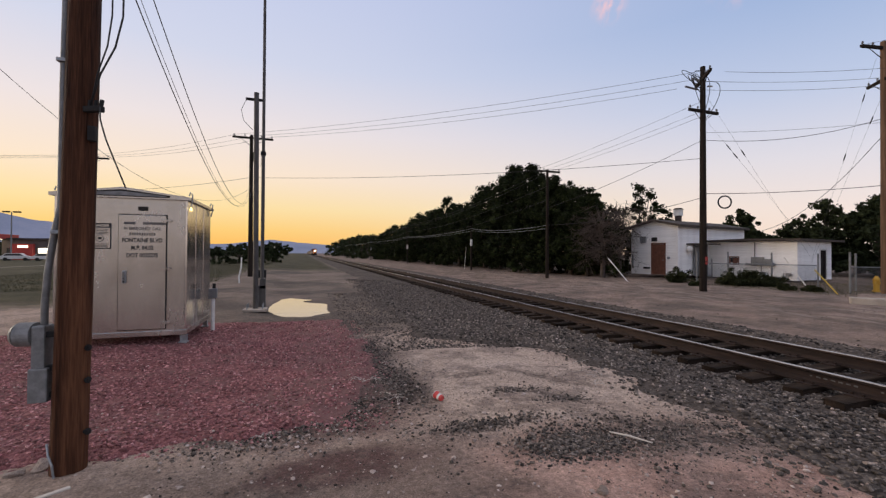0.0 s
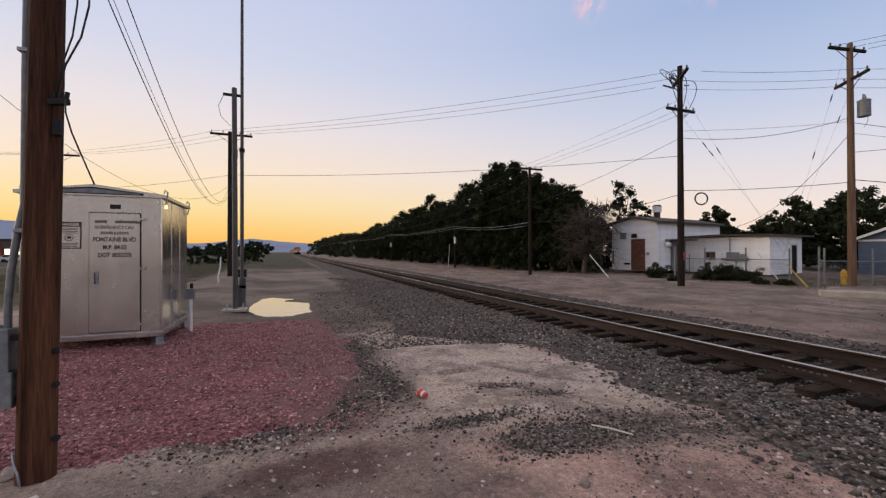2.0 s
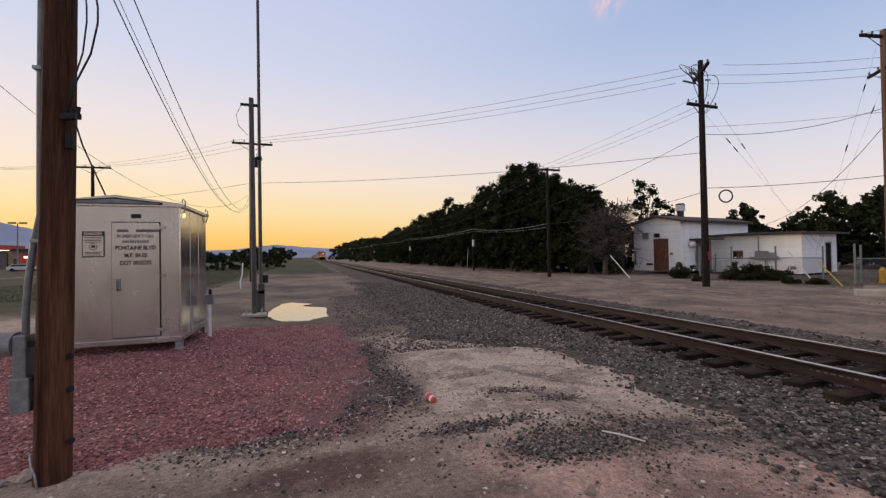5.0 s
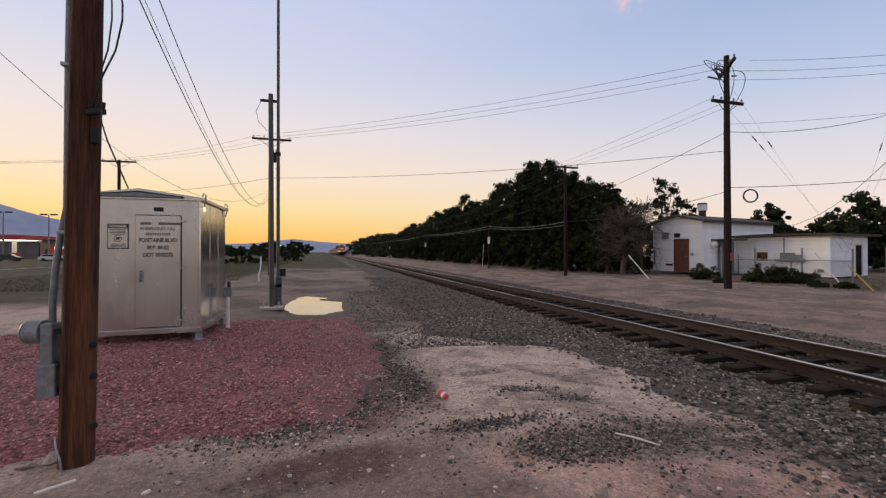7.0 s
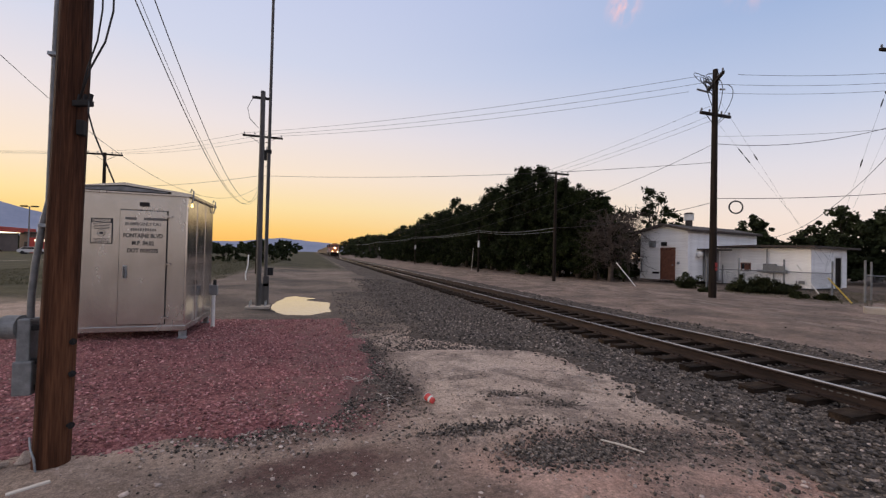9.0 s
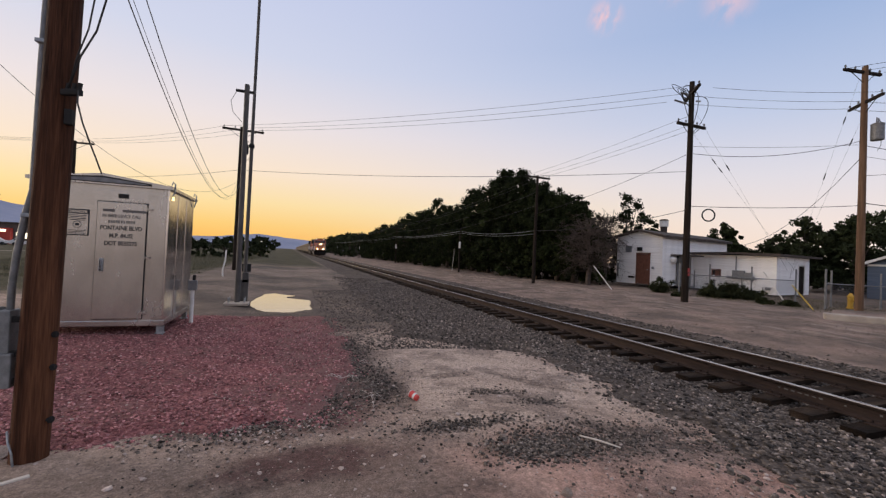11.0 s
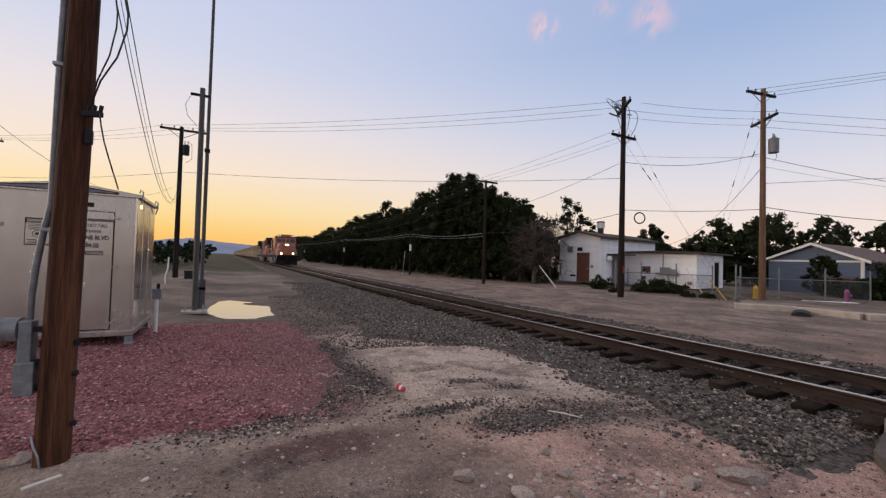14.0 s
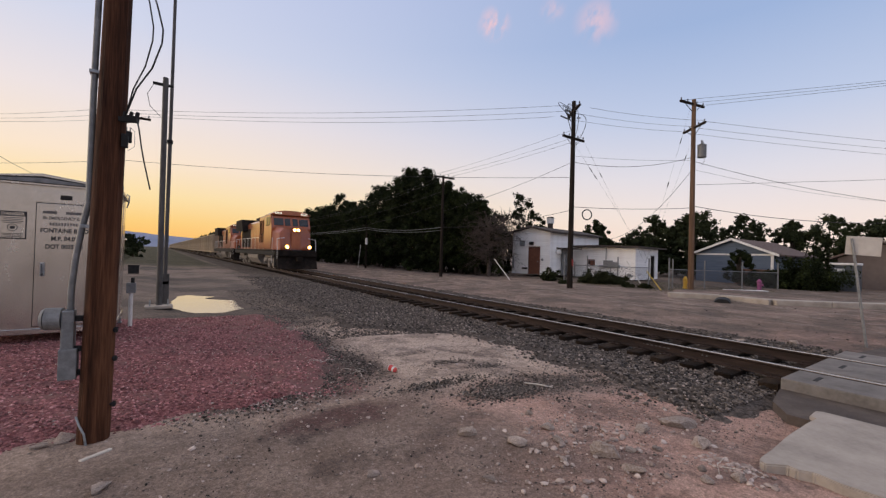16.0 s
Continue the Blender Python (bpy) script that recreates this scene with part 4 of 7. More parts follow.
# ---- the train ----
def wheelset(parent, y, r, gauge=1.5):
    for side in (-1, 1):
        bm = B()
        rod(bm, (side * (gauge / 2 - 0.06), y, r), (side * (gauge / 2 + 0.07), y, r), r, seg=24)
        rod(bm, (side * (gauge / 2 - 0.10), y, r), (side * (gauge / 2 - 0.06), y, r), r + 0.03, seg=24)
        rod(bm, (side * (gauge / 2 + 0.07), y, r), (side * (gauge / 2 + 0.20), y, r), 0.13, seg=12)
        part("wheel", bm, M_TANK, parent, smooth=False)


def build_locomotive(lit=True):
    """A six-axle wide-nosed diesel; nose towards -y, 22 m long, rail head at z = 0."""
    loco = thing("locomotive", Matrix.Identity(4), "orange six-axle diesel locomotive with lit headlamp and ditch lamps", "locomotive", "locomotives of the train")
    bm = B()
    box(bm, 0, 11.4, 1.28, 3.0, 20.6, 0.34, 0.03)
    box(bm, 0, 11.4, 1.52, 3.1, 20.4, 0.08, 0.01)
    part("underframe", bm, M_BLACK, loco)
    bm = B()
    prism(bm, [(0.05, 0.12), (0.35, 0.1), (1.2, 0.75), (1.2, 1.5), (0.55, 1.5), (0.45, 1.0)], "x", -1.45, 1.45)
    box(bm, 0, 0.32, 1.28, 2.9, 0.3, 0.4, 0.04)
    box(bm, 0, -0.15, 0.88, 0.4, 0.7, 0.34, 0.05)
    part("pilot", bm, M_LOCO_DARK, loco, "black snow-plough pilot with coupler")
    bm = B()
    # nose, tapered towards the front
    n0 = [(-1.16, 1.56), (1.16, 1.56), (1.16, 2.85), (0.85, 3.22), (-0.85, 3.22), (-1.16, 2.85)]
    n1 = [(-1.5, 1.56), (1.5, 1.56), (1.5, 3.1), (1.25, 3.45), (-1.25, 3.45), (-1.5, 3.1)]
    a = [bm.verts.new((x, 1.0 + (0.0 if z < 2.2 else 0.22), z)) for x, z in n0]
    c = [bm.verts.new((x, 2.7, z)) for x, z in n1]
    for i in range(6):
        bm.faces.new((a[i], a[(i + 1) % 6], c[(i + 1) % 6], c[i]))
    bm.faces.new(a[::-1]); bm.faces.new(c)
    bmesh.ops.recalc_face_normals(bm, faces=bm.faces[:])
    bmesh.ops.bevel(bm, geom=bm.edges[:], offset=0.06, segments=2, affect="EDGES")
    nose = part("nose", bm, M_ORANGE, loco)
    bm = B()
    box(bm, 0, 0.985, 2.35, 0.7, 0.04, 1.35, 0.02)
    part("nose_door", bm, M_ORANGE, nose)
    # cab
    bm = B()
    prism(bm, [(2.55, 1.56), (2.35, 3.3), (2.75, 4.25), (3.0, 4.5), (5.3, 4.5), (5.3, 1.56)], "x", -1.52, 1.52)
    bmesh.ops.bevel(bm, geom=[e for e in bm.edges if abs(e.verts[0].co.x - e.verts[1].co.x) < 0.01], offset=0.10, segments=3, affect="EDGES")
    cab = part("cab", bm, M_ORANGE, loco)
    bm = B()
    prism(bm, [(-1.56, 4.38), (-1.2, 4.62), (-0.5, 4.74), (0.5, 4.74), (1.2, 4.62), (1.56, 4.38)], "y", 2.62, 5.5)
    part("cab_roof", bm, M_ORANGE, cab)
    lean = Matrix.Rotation(radians(-22), 4, "X")
    for x, w in ((-0.98, 0.72), (-0.3, 0.42), (0.3, 0.42), (0.98, 0.72)):
        bm = B()
        box(bm, x, 2.53, 3.80, w, 0.05, 0.62, 0.02, lean)
        part("windscreen", bm, M_GLASS_DARK, cab, "dark slanted windscreen pane")
    for side in (-1, 1):
        for y in (3.35, 4.15):
            bm = B()
            box(bm, side * 1.53, y, 3.85, 0.05, 0.62, 0.7, 0.03)
            part("side_window", bm, M_GLASS_DARK, cab)
        bm = B()
        box(bm, side * 1.0, 2.6, 4.50, 0.5, 0.12, 0.15, 0.02)
        part("number_board", bm, M_NUMBER, cab, "lit number board with plain bars")
        bm = B()
        for k in range(4):
            box(bm, side * 1.0 - 0.17 + 0.11 * k, 2.53, 4.50, 0.06, 0.01, 0.10)
        part("number_bar", bm, M_BLACK, cab)
    # long hood
    bm = B()
    prism(bm, [(-0.98, 1.56), (0.98, 1.56), (0.98, 4.1), (0.8, 4.32), (-0.8, 4.32), (-0.98, 4.1)], "y", 5.3, 21.2)
    hood = part("long_hood", bm, M_ORANGE, loco)
    for k in range(15):
        for side in (-1, 1):
            bm = B()
            box(bm, side * 0.99, 8.6 + 0.8 * k, 2.7, 0.05, 0.72, 1.9, 0.015)
            part("hood_door", bm, M_ORANGE if k < 8 else M_LOCO_DARK, hood)
    bm = B()
    box(bm, 0, 6.4, 3.0, 3.0, 2.2, 2.8, 0.06)
    part("equipment_cabinet", bm, M_ORANGE, loco, "full-width orange cabinet behind the cab")
    for k in range(3):
        bm = B()
        for side in (-1, 1):
            box(bm, side * 1.52, 5.75 + 0.62 * k, 3.1, 0.04, 0.16, 1.9, 0.01)
        part("cabinet_louvre", bm, M_LOCO_DARK, loco)
    bm = B()
    box(bm, 0, 9.0, 4.35, 2.1, 2.6, 0.5, 0.06)
    box(bm, 0, 12.4, 4.45, 1.5, 2.0, 0.45, 0.08)
    part("exhaust_housing", bm, M_LOCO_DARK, loco, "dark exhaust and blower housing")
    bm = B()
    prism(bm, [(16.4, 3.45), (17.1, 4.72), (21.2, 4.72), (21.2, 3.6)], "x", -1.52, 1.52)
    part("radiator_wings", bm, M_LOCO_DARK, loco, "dark radiator housing with overhanging wings")
    bm = B()
    prism(bm, [(-1.35, 0.75), (-1.0, 0.28), (1.0, 0.28), (1.35, 0.75), (1.35, 1.15), (-1.35, 1.15)], "y", 8.6, 13.8)
    part("fuel_tank", bm, M_TANK, loco, "dusty grey fuel tank")
    for y0 in (2.6, 16.2):
        bm = B()
        for side in (-1, 1):
            box(bm, side * 1.08, y0 + 1.9, 0.72, 0.16, 4.6, 0.3, 0.04)
            for k in range(3):
                box(bm, side * 1.1, y0 + 0.15 + 1.85 * k, 0.55, 0.22, 0.34, 0.36, 0.04)
                rod(bm, (side * 1.12, y0 + 0.9 + 1.85 * min(k, 1), 0.45), (side * 1.12, y0 + 0.9 + 1.85 * min(k, 1), 0.95), 0.12)
            rod(bm, (side * 1.2, y0 + 0.6, 1.0), (side * 1.2, y0 + 3.2, 1.0), 0.09)
        bogie = part("bogie", bm, M_TANK, loco, "dusty three-axle bogie")
        for k in range(3):
            wheelset(bogie, y0 + 0.15 + 1.85 * k, 0.52)
    # handrails, steps
    for side in (-1, 1):
        bm = B()
        tube(bm, [(side * 1.48, 5.5, 2.6), (side * 1.48, 20.8, 2.6)], 0.02)
        for k in range(9):
            tube(bm, [(side * 1.48, 5.6 + 1.88 * k, 1.56), (side * 1.48, 5.6 + 1.88 * k, 2.6)], 0.018)
        tube(bm, [(side * 1.45, 0.55, 0.9), (side * 1.45, 0.6, 1.6), (side * 1.45, 0.8, 2.4), (side * 0.9, 0.75, 2.5)], 0.022)
        tube(bm, [(side * 1.45, 2.4, 0.5), (side * 1.45, 2.4, 2.5)], 0.022)
        part("handrail", bm, M_WHITE, loco, "pale tubular handrail")
        bm = B()
        for k in range(4):
            box(bm, side * 1.38, 0.85, 0.35 + 0.3 * k, 0.3, 0.5, 0.04)
        box(bm, side * 1.38, 1.12, 0.8, 0.32, 0.03, 1.1)
        part("step_well", bm, M_BLACK, loco)
    # lamps
    bm = B()
    box(bm, 0, 1.05, 3.12, 0.62, 0.3, 0.36, 0.06)
    part("headlamp_housing", bm, M_ORANGE, loco)
    bowl, bulb = (M_BOWL, M_LAMP) if lit else (M_LOCO_DARK, M_GLASS_DARK)
    bm = B()
    for dx in (-0.13, 0.13):
        rod(bm, (dx, 0.88, 3.12), (dx, 0.93, 3.12), 0.13, seg=18)
    lamp = part("headlamp", bm, bowl, loco, "lit twin headlamp" if lit else "unlit twin headlamp")
    for dx in (-0.13, 0.13):
        bm = B()
        rod(bm, (dx, 0.86, 3.12), (dx, 0.885, 3.12), 0.065, seg=14)
        part("bulb", bm, bulb, lamp)
    for side in (-1, 1):
        bm = B()
        box(bm, side * 0.84, 0.35, 1.80, 0.3, 0.26, 0.32, 0.04)
        part("ditch_lamp_housing", bm, M_BLACK, loco)
        bm = B()
        rod(bm, (side * 0.84, 0.20, 1.80), (side * 0.84, 0.24, 1.80), 0.15, seg=18)
        lamp = part("ditch_lamp", bm, bowl, loco, "lit ditch lamp" if lit else "unlit ditch lamp")
        bm = B()
        rod(bm, (side * 0.84, 0.18, 1.80), (side * 0.84, 0.205, 1.80), 0.07, seg=14)
        part("bulb", bm, bulb, lamp)
    return loco


def build_coal_car():
    """A tall ribbed aluminium gondola with a coal load; 16 m, its near end at y = 0."""
    car = thing("coal_car", Matrix.Identity(4), "dusty aluminium coal gondola with ribbed sides", "freight car", "coal cars of the train")
    bm = B()
    for side in (-1, 1):
        box(bm, side * 1.53, 8.0, 2.35, 0.05, 15.4, 2.9)
        box(bm, side * 1.55, 8.0, 3.82, 0.12, 15.5, 0.12, 0.02)
        box(bm, side * 1.55, 8.0, 0.95, 0.10, 15.4, 0.2, 0.02)
    for y in (0.3, 15.7):
        box(bm, 0, y, 2.35, 3.06, 0.05, 2.9)
        box(bm, 0, y, 3.82, 3.1, 0.12, 0.12, 0.02)
    box(bm, 0, 8, 0.85, 3.0, 15.4, 0.12)
    body = part("body", bm, M_HOPPER, car)
    bm = B()
    box(bm, 0, 0, 0, 0.10, 0.12, 2.9)
    first = part("rib", bm, M_HOPPER, body)
    first.location = (-1.6, 0.55, 2.35)
    for k in range(1, 24):
        rib = new("rib", first.data)
        rib.parent = body
        rib.location = (-1.6 if k < 12 else 1.6, 0.55 + 1.354 * (k % 12), 2.35)
    bm = B()
    box(bm, 0, 8, 3.55, 2.9, 14.8, 0.3, 0.1)
    part("coal_load", bm, M_COAL, car, "dark heaped coal")
    bm = B()
    box(bm, 0, 8, 0.75, 0.5, 16.4, 0.35, 0.03)
    part("centre_sill", bm, M_BLACK, car)
    for y0 in (1.2, 13.0):
        bm = B()
        box(bm, 0, y0 + 0.9, 0.6, 1.9, 0.4, 0.25, 0.03)
        truck = part("bogie", bm, M_LOCO_DARK, car)
        for side in (-1, 1):
            bm = B()
            prism(bm, [(y0 - 0.15, 0.42), (y0 + 0.5, 0.72), (y0 + 1.3, 0.72), (y0 + 1.95, 0.42), (y0 + 1.3, 0.3), (y0 + 0.5, 0.3)], "x", side * 1.02 - 0.07, side * 1.02 + 0.07)
            part("side_frame", bm, M_LOCO_DARK, truck)
        for y in (y0, y0 + 1.8):
            wheelset(truck, y, 0.46)
    return car


LOCO_A = build_locomotive()
LOCO_B = build_locomotive(False)
tagged(LOCO_B, "orange six-axle diesel locomotive, unlit, coupled behind the leading one")
CAR = build_coal_car()
CARS = [CAR] + [copy_thing(CAR, Matrix.Identity(4)) for _ in range(27)]

# ---- signal cabin, masts and the near pole ----
NARROW = Matrix.Diagonal((0.80, 1, 1, 1))


def build_cabin():
    """A small aluminium railway signal cabin on four stub legs, low gabled roof, front door facing -y."""
    X0, X1, Y0, Y1, Z0, Z1 = -3.73, -1.90, 8.05, 9.86, 0.22, 2.52
    g = gz(-2.8, 9) + 0.04
    W, D, cx = X1 - X0, Y1 - Y0, (X0 + X1) / 2
    cabin = thing("signal_cabin", Matrix.Translation((cx, Y0, g)), "bare aluminium railway signal cabin with a locked door", "equipment cabin")
    z0, z1 = Z0 - g, Z1 - g
    t = 0.03
    for sx in (-1, 1):
        bm = B()
        box(bm, sx * (W / 2 - t / 2), D / 2, (z0 + z1) / 2, t, D - 0.004, z1 - z0 - 0.004, 0.006)
        wall = part("side_wall", bm, M_BUNG_SIDE, cabin, "aluminium side wall toned lighter for sky shine")
        for k in range(1, 3):
            bm = B()
            box(bm, sx * (W / 2 + 0.003), D * k / 3, (z0 + z1) / 2, 0.008, 0.035, z1 - z0 - 0.1)
            part("seam_cover", bm, M_BUNG_SIDE, wall)
    for y in (t / 2, D - t / 2):
        bm = B()
        box(bm, 0, y, (z0 + z1) / 2, W - 2 * t - 0.002, t, z1 - z0, 0.004)
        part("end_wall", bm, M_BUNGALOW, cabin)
    bm = B()
    box(bm, 0, D / 2, z0 + 0.02, W + 0.02, D + 0.02, 0.09, 0.01)
    part("floor_frame", bm, M_BUNGALOW, cabin)
    # roof: a very low gable with its ridge along y, a folded rim and a dark shadow gap
    bm = B()
    prism(bm, [(-W / 2 - 0.05, z1 - 0.03), (W / 2 + 0.05, z1 - 0.03), (W / 2 + 0.05, z1 + 0.02), (0, z1 + 0.15), (-W / 2 - 0.05, z1 + 0.02)], "y", -0.06, D + 0.06)
    roof = part("roof", bm, M_BUNGALOW, cabin)
    # Dark sheet behind the vent panel, painting the shadow gap round it
    bm = B()
    prism(bm, [(-W / 2 + 0.1, z1 - 0.005), (W / 2 - 0.25, z1 - 0.005), (W / 2 - 0.25, z1 + 0.03), (0, z1 + 0.105), (-W / 2 + 0.1, z1 + 0.03)], "y", -0.075, -0.062)
    part("gable_vent_gap", bm, M_SEAM, roof, "dark vent slot with painted shadow gap under the gable")
    bm = B()
    prism(bm, [(-W / 2 + 0.16, z1 + 0.005), (W / 2 - 0.29, z1 + 0.005), (W / 2 - 0.29, z1 + 0.020), (0, z1 + 0.078), (-W / 2 + 0.16, z1 + 0.020)], "y", -0.083, -0.078)
    part("vent_panel", bm, M_PIPE, roof, "grey louvre panel in the gable")
    for x, y in ((W / 2 + 0.02, 0.08), (W / 2 + 0.02, D - 0.08), (-W / 2 - 0.02, 0.08), (-W / 2 - 0.02, D - 0.08)):
        bm = B()
        tube(bm, [(x, y, z1 - 0.16), (x + 0.03, y, z1 - 0.05), (x + 0.035, y, z1 + 0.08), (x, y, z1 + 0.12), (x - 0.015, y, z1 + 0.06)], 0.012, 8)
        part("lifting_hook", bm, M_GALV, cabin)
    for x in (-W / 2 + 0.06, W / 2 - 0.06):
        for y in (0.07, D - 0.07):
            bm = B()
            box(bm, x, y, (z0 - 0.03) / 2, 0.10, 0.012, z0 + 0.01)
            box(bm, x + (0.045 if x > 0 else -0.045), y + (0.04 if y < 1 else -0.04), (z0 - 0.03) / 2, 0.012, 0.09, z0 + 0.01)
            box(bm, x, y + (0.03 if y < 1 else -0.03), 0.006, 0.14, 0.12, 0.012)
            part("leg", bm, M_GALV, cabin)
    # front: trim, door, hinges, hasp, light, plates, lettering
    dx, dw, dz0, dz1 = 0.275, 0.665, Z0 + 0.10 - g, 2.215 - g
    bm = B()
    box(bm, dx, -0.006, (dz0 + dz1) / 2, dw + 0.024, 0.008, dz1 - dz0 + 0.024)
    part("door_gasket", bm, M_SEAM, cabin)
    bm = B()
    box(bm, dx, -0.018, (dz0 + dz1) / 2, dw, 0.03, dz1 - dz0, 0.004)
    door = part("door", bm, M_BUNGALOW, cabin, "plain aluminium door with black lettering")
    for z in (dz1 - 0.08, (dz0 + dz1) / 2 + 0.06, dz0 + 0.1):
        bm = B()
        box(bm, dx + dw / 2, -0.040, z, 0.15, 0.012, 0.035, 0.003)
        rod(bm, (dx + dw / 2, -0.044, z - 0.045), (dx + dw / 2, -0.044, z + 0.045), 0.010)
        part("hinge", bm, M_BUNGALOW, door)
    bm = B()
    hz = (dz0 + dz1) / 2 - 0.12
    box(bm, dx - dw / 2 + 0.09, -0.04, hz + 0.05, 0.055, 0.02, 0.20, 0.006)
    box(bm, dx - dw / 2 + 0.085, -0.058, hz + 0.06, 0.022, 0.03, 0.15, 0.006, index=1)
    box(bm, dx - dw / 2 + 0.09, -0.055, hz - 0.03, 0.045, 0.03, 0.055, 0.01, index=1)
    tube(bm, [(dx - dw / 2 + 0.075, -0.055, hz), (dx - dw / 2 + 0.075, -0.055, hz + 0.05), (dx - dw / 2 + 0.105, -0.055, hz + 0.05), (dx - dw / 2 + 0.105, -0.055, hz)], 0.006)
    part("hasp", bm, [M_GALV, M_BLACK], door, "steel latch with a dark handle and padlock")
    for x, z, w, h in ((dx - dw / 2 + 0.2, hz + 0.03, 0.13, 0.17), (dx + 0.03, hz - 0.43, 0.3, 0.36)):
        bm = B()
        box(bm, x, -0.0345, z, w, 0.003, h)
        part("worn_patch", bm, M_BUNGALOW, door, "paler rubbed patch on the door")
    bm = B()
    box(bm, dx, -0.004, dz1 + 0.105, dw + 0.03, 0.01, 0.17, 0.003)
    part("header_panel", bm, M_BUNGALOW, cabin)
    bm = B()
    box(bm, dx, -0.012, dz1 + 0.11, 0.14, 0.02, 0.07, 0.006)
    part("header_vent", bm, M_SEAM, cabin, "small dark vent over the door")
    for zz in (0.75, 1.75):
        bm = B()
        box(bm, -W / 2 + 0.18, -0.006, zz - g + 0.2, 0.07, 0.012, 0.06, 0.004)
        part("cover_plate", bm, M_GALV, cabin)
    # danger plate: dark head and frame, white field, emblem ring; small print as bars
    bm = B()
    px, pz = -0.315, 1.86 - g
    box(bm, px, -0.004, pz, 0.30, 0.01, 0.42, 0.004)
    plate = part("danger_plate", bm, M_INK, cabin, "black and white danger plate with a ring emblem")
    bm = B()
    box(bm, px, -0.0105, pz - 0.03, 0.275, 0.004, 0.325)
    part("plate_field", bm, M_BUNGALOW, plate)
    bm = B()
    for k in range(4):
        box(bm, px, -0.0135, pz + 0.11 - 0.025 * k, 0.23 - 0.03 * (k % 2), 0.002, 0.01)
    for k in range(3):
        box(bm, px, -0.0135, pz - 0.13 - 0.022 * k, 0.23 - 0.04 * (k % 2), 0.002, 0.009)
    tube(bm, [(px + 0.052 * math.cos(a), -0.0135, pz - 0.035 + 0.052 * math.sin(a)) for a in np.linspace(0, 2 * math.pi, 25)], 0.005)
    box(bm, px, -0.0135, pz - 0.035, 0.05, 0.002, 0.04)
    part("plate_print", bm, M_INK, plate)
    up = pose(0, 0, 0, 90, 0, 0)
    lettering("DANGER", 0.062, Matrix.Translation((px, -0.0105, pz + 0.168)) @ up, M_BUNGALOW, plate)
    y = -0.0345
    bm = B()
    for wd in ((-0.24, 0.20), (0.11, 0.42)):
        box(bm, dx + wd[0] + 0.06, y, dz1 - 0.135, wd[1] * 0.8, 0.002, 0.042)
    for k in range(11):
        box(bm, dx - 0.17 + 0.034 * k, y, dz1 - 0.315, 0.022, 0.002, 0.045)
    part("faded_print", bm, M_INK_FADED, door, "faded grey print bars")
    lettering("IN EMERGENCY CALL", 0.068, Matrix.Translation((dx, y, dz1 - 0.225)) @ up @ NARROW, M_INK_FADED, door)
    lettering("FONTAINE BLVD", 0.094, Matrix.Translation((dx, y, dz1 - 0.42)) @ up @ NARROW, M_INK, door)
    lettering("M.P. 84.02", 0.094, Matrix.Translation((dx, y, dz1 - 0.545)) @ up @ NARROW, M_INK, door)
    lettering("DOT 003527S", 0.094, Matrix.Translation((dx, y, dz1 - 0.67)) @ up @ NARROW, M_INK, door)
    # corner lamp under the eave
    bm = B()
    rod(bm, (W / 2 + 0.04, 0.05, z1 - 0.20), (W / 2 + 0.04, 0.05, z1 - 0.14), 0.020, 0.014, 14)
    part("bulb", bm, M_BULB, cabin, "small lit bulb")
    return cabin


build_cabin()


def build_pipe_post():
    g = gz(-1.72, 9.3)
    post = thing("meter_post", Matrix.Translation((-1.74, 9.35, g)), "white plastic pipe with a small grey box on top", "post")
    bm = B()
    rod(bm, (0, 0, -0.03), (0, 0, 0.72), 0.035, seg=14)
    part("pipe", bm, M_WHITE, post)
    bm = B()
    box(bm, 0, -0.01, 0.8, 0.15, 0.11, 0.2, 0.01)
    part("box", bm, M_PIPE, post)
    bm = B()
    rod(bm, (0.02, -0.01, 0.9), (0.02, -0.01, 1.0), 0.03, seg=12)
    part("cap", bm, M_BLACK, post, "black plastic cap")


build_pipe_post()


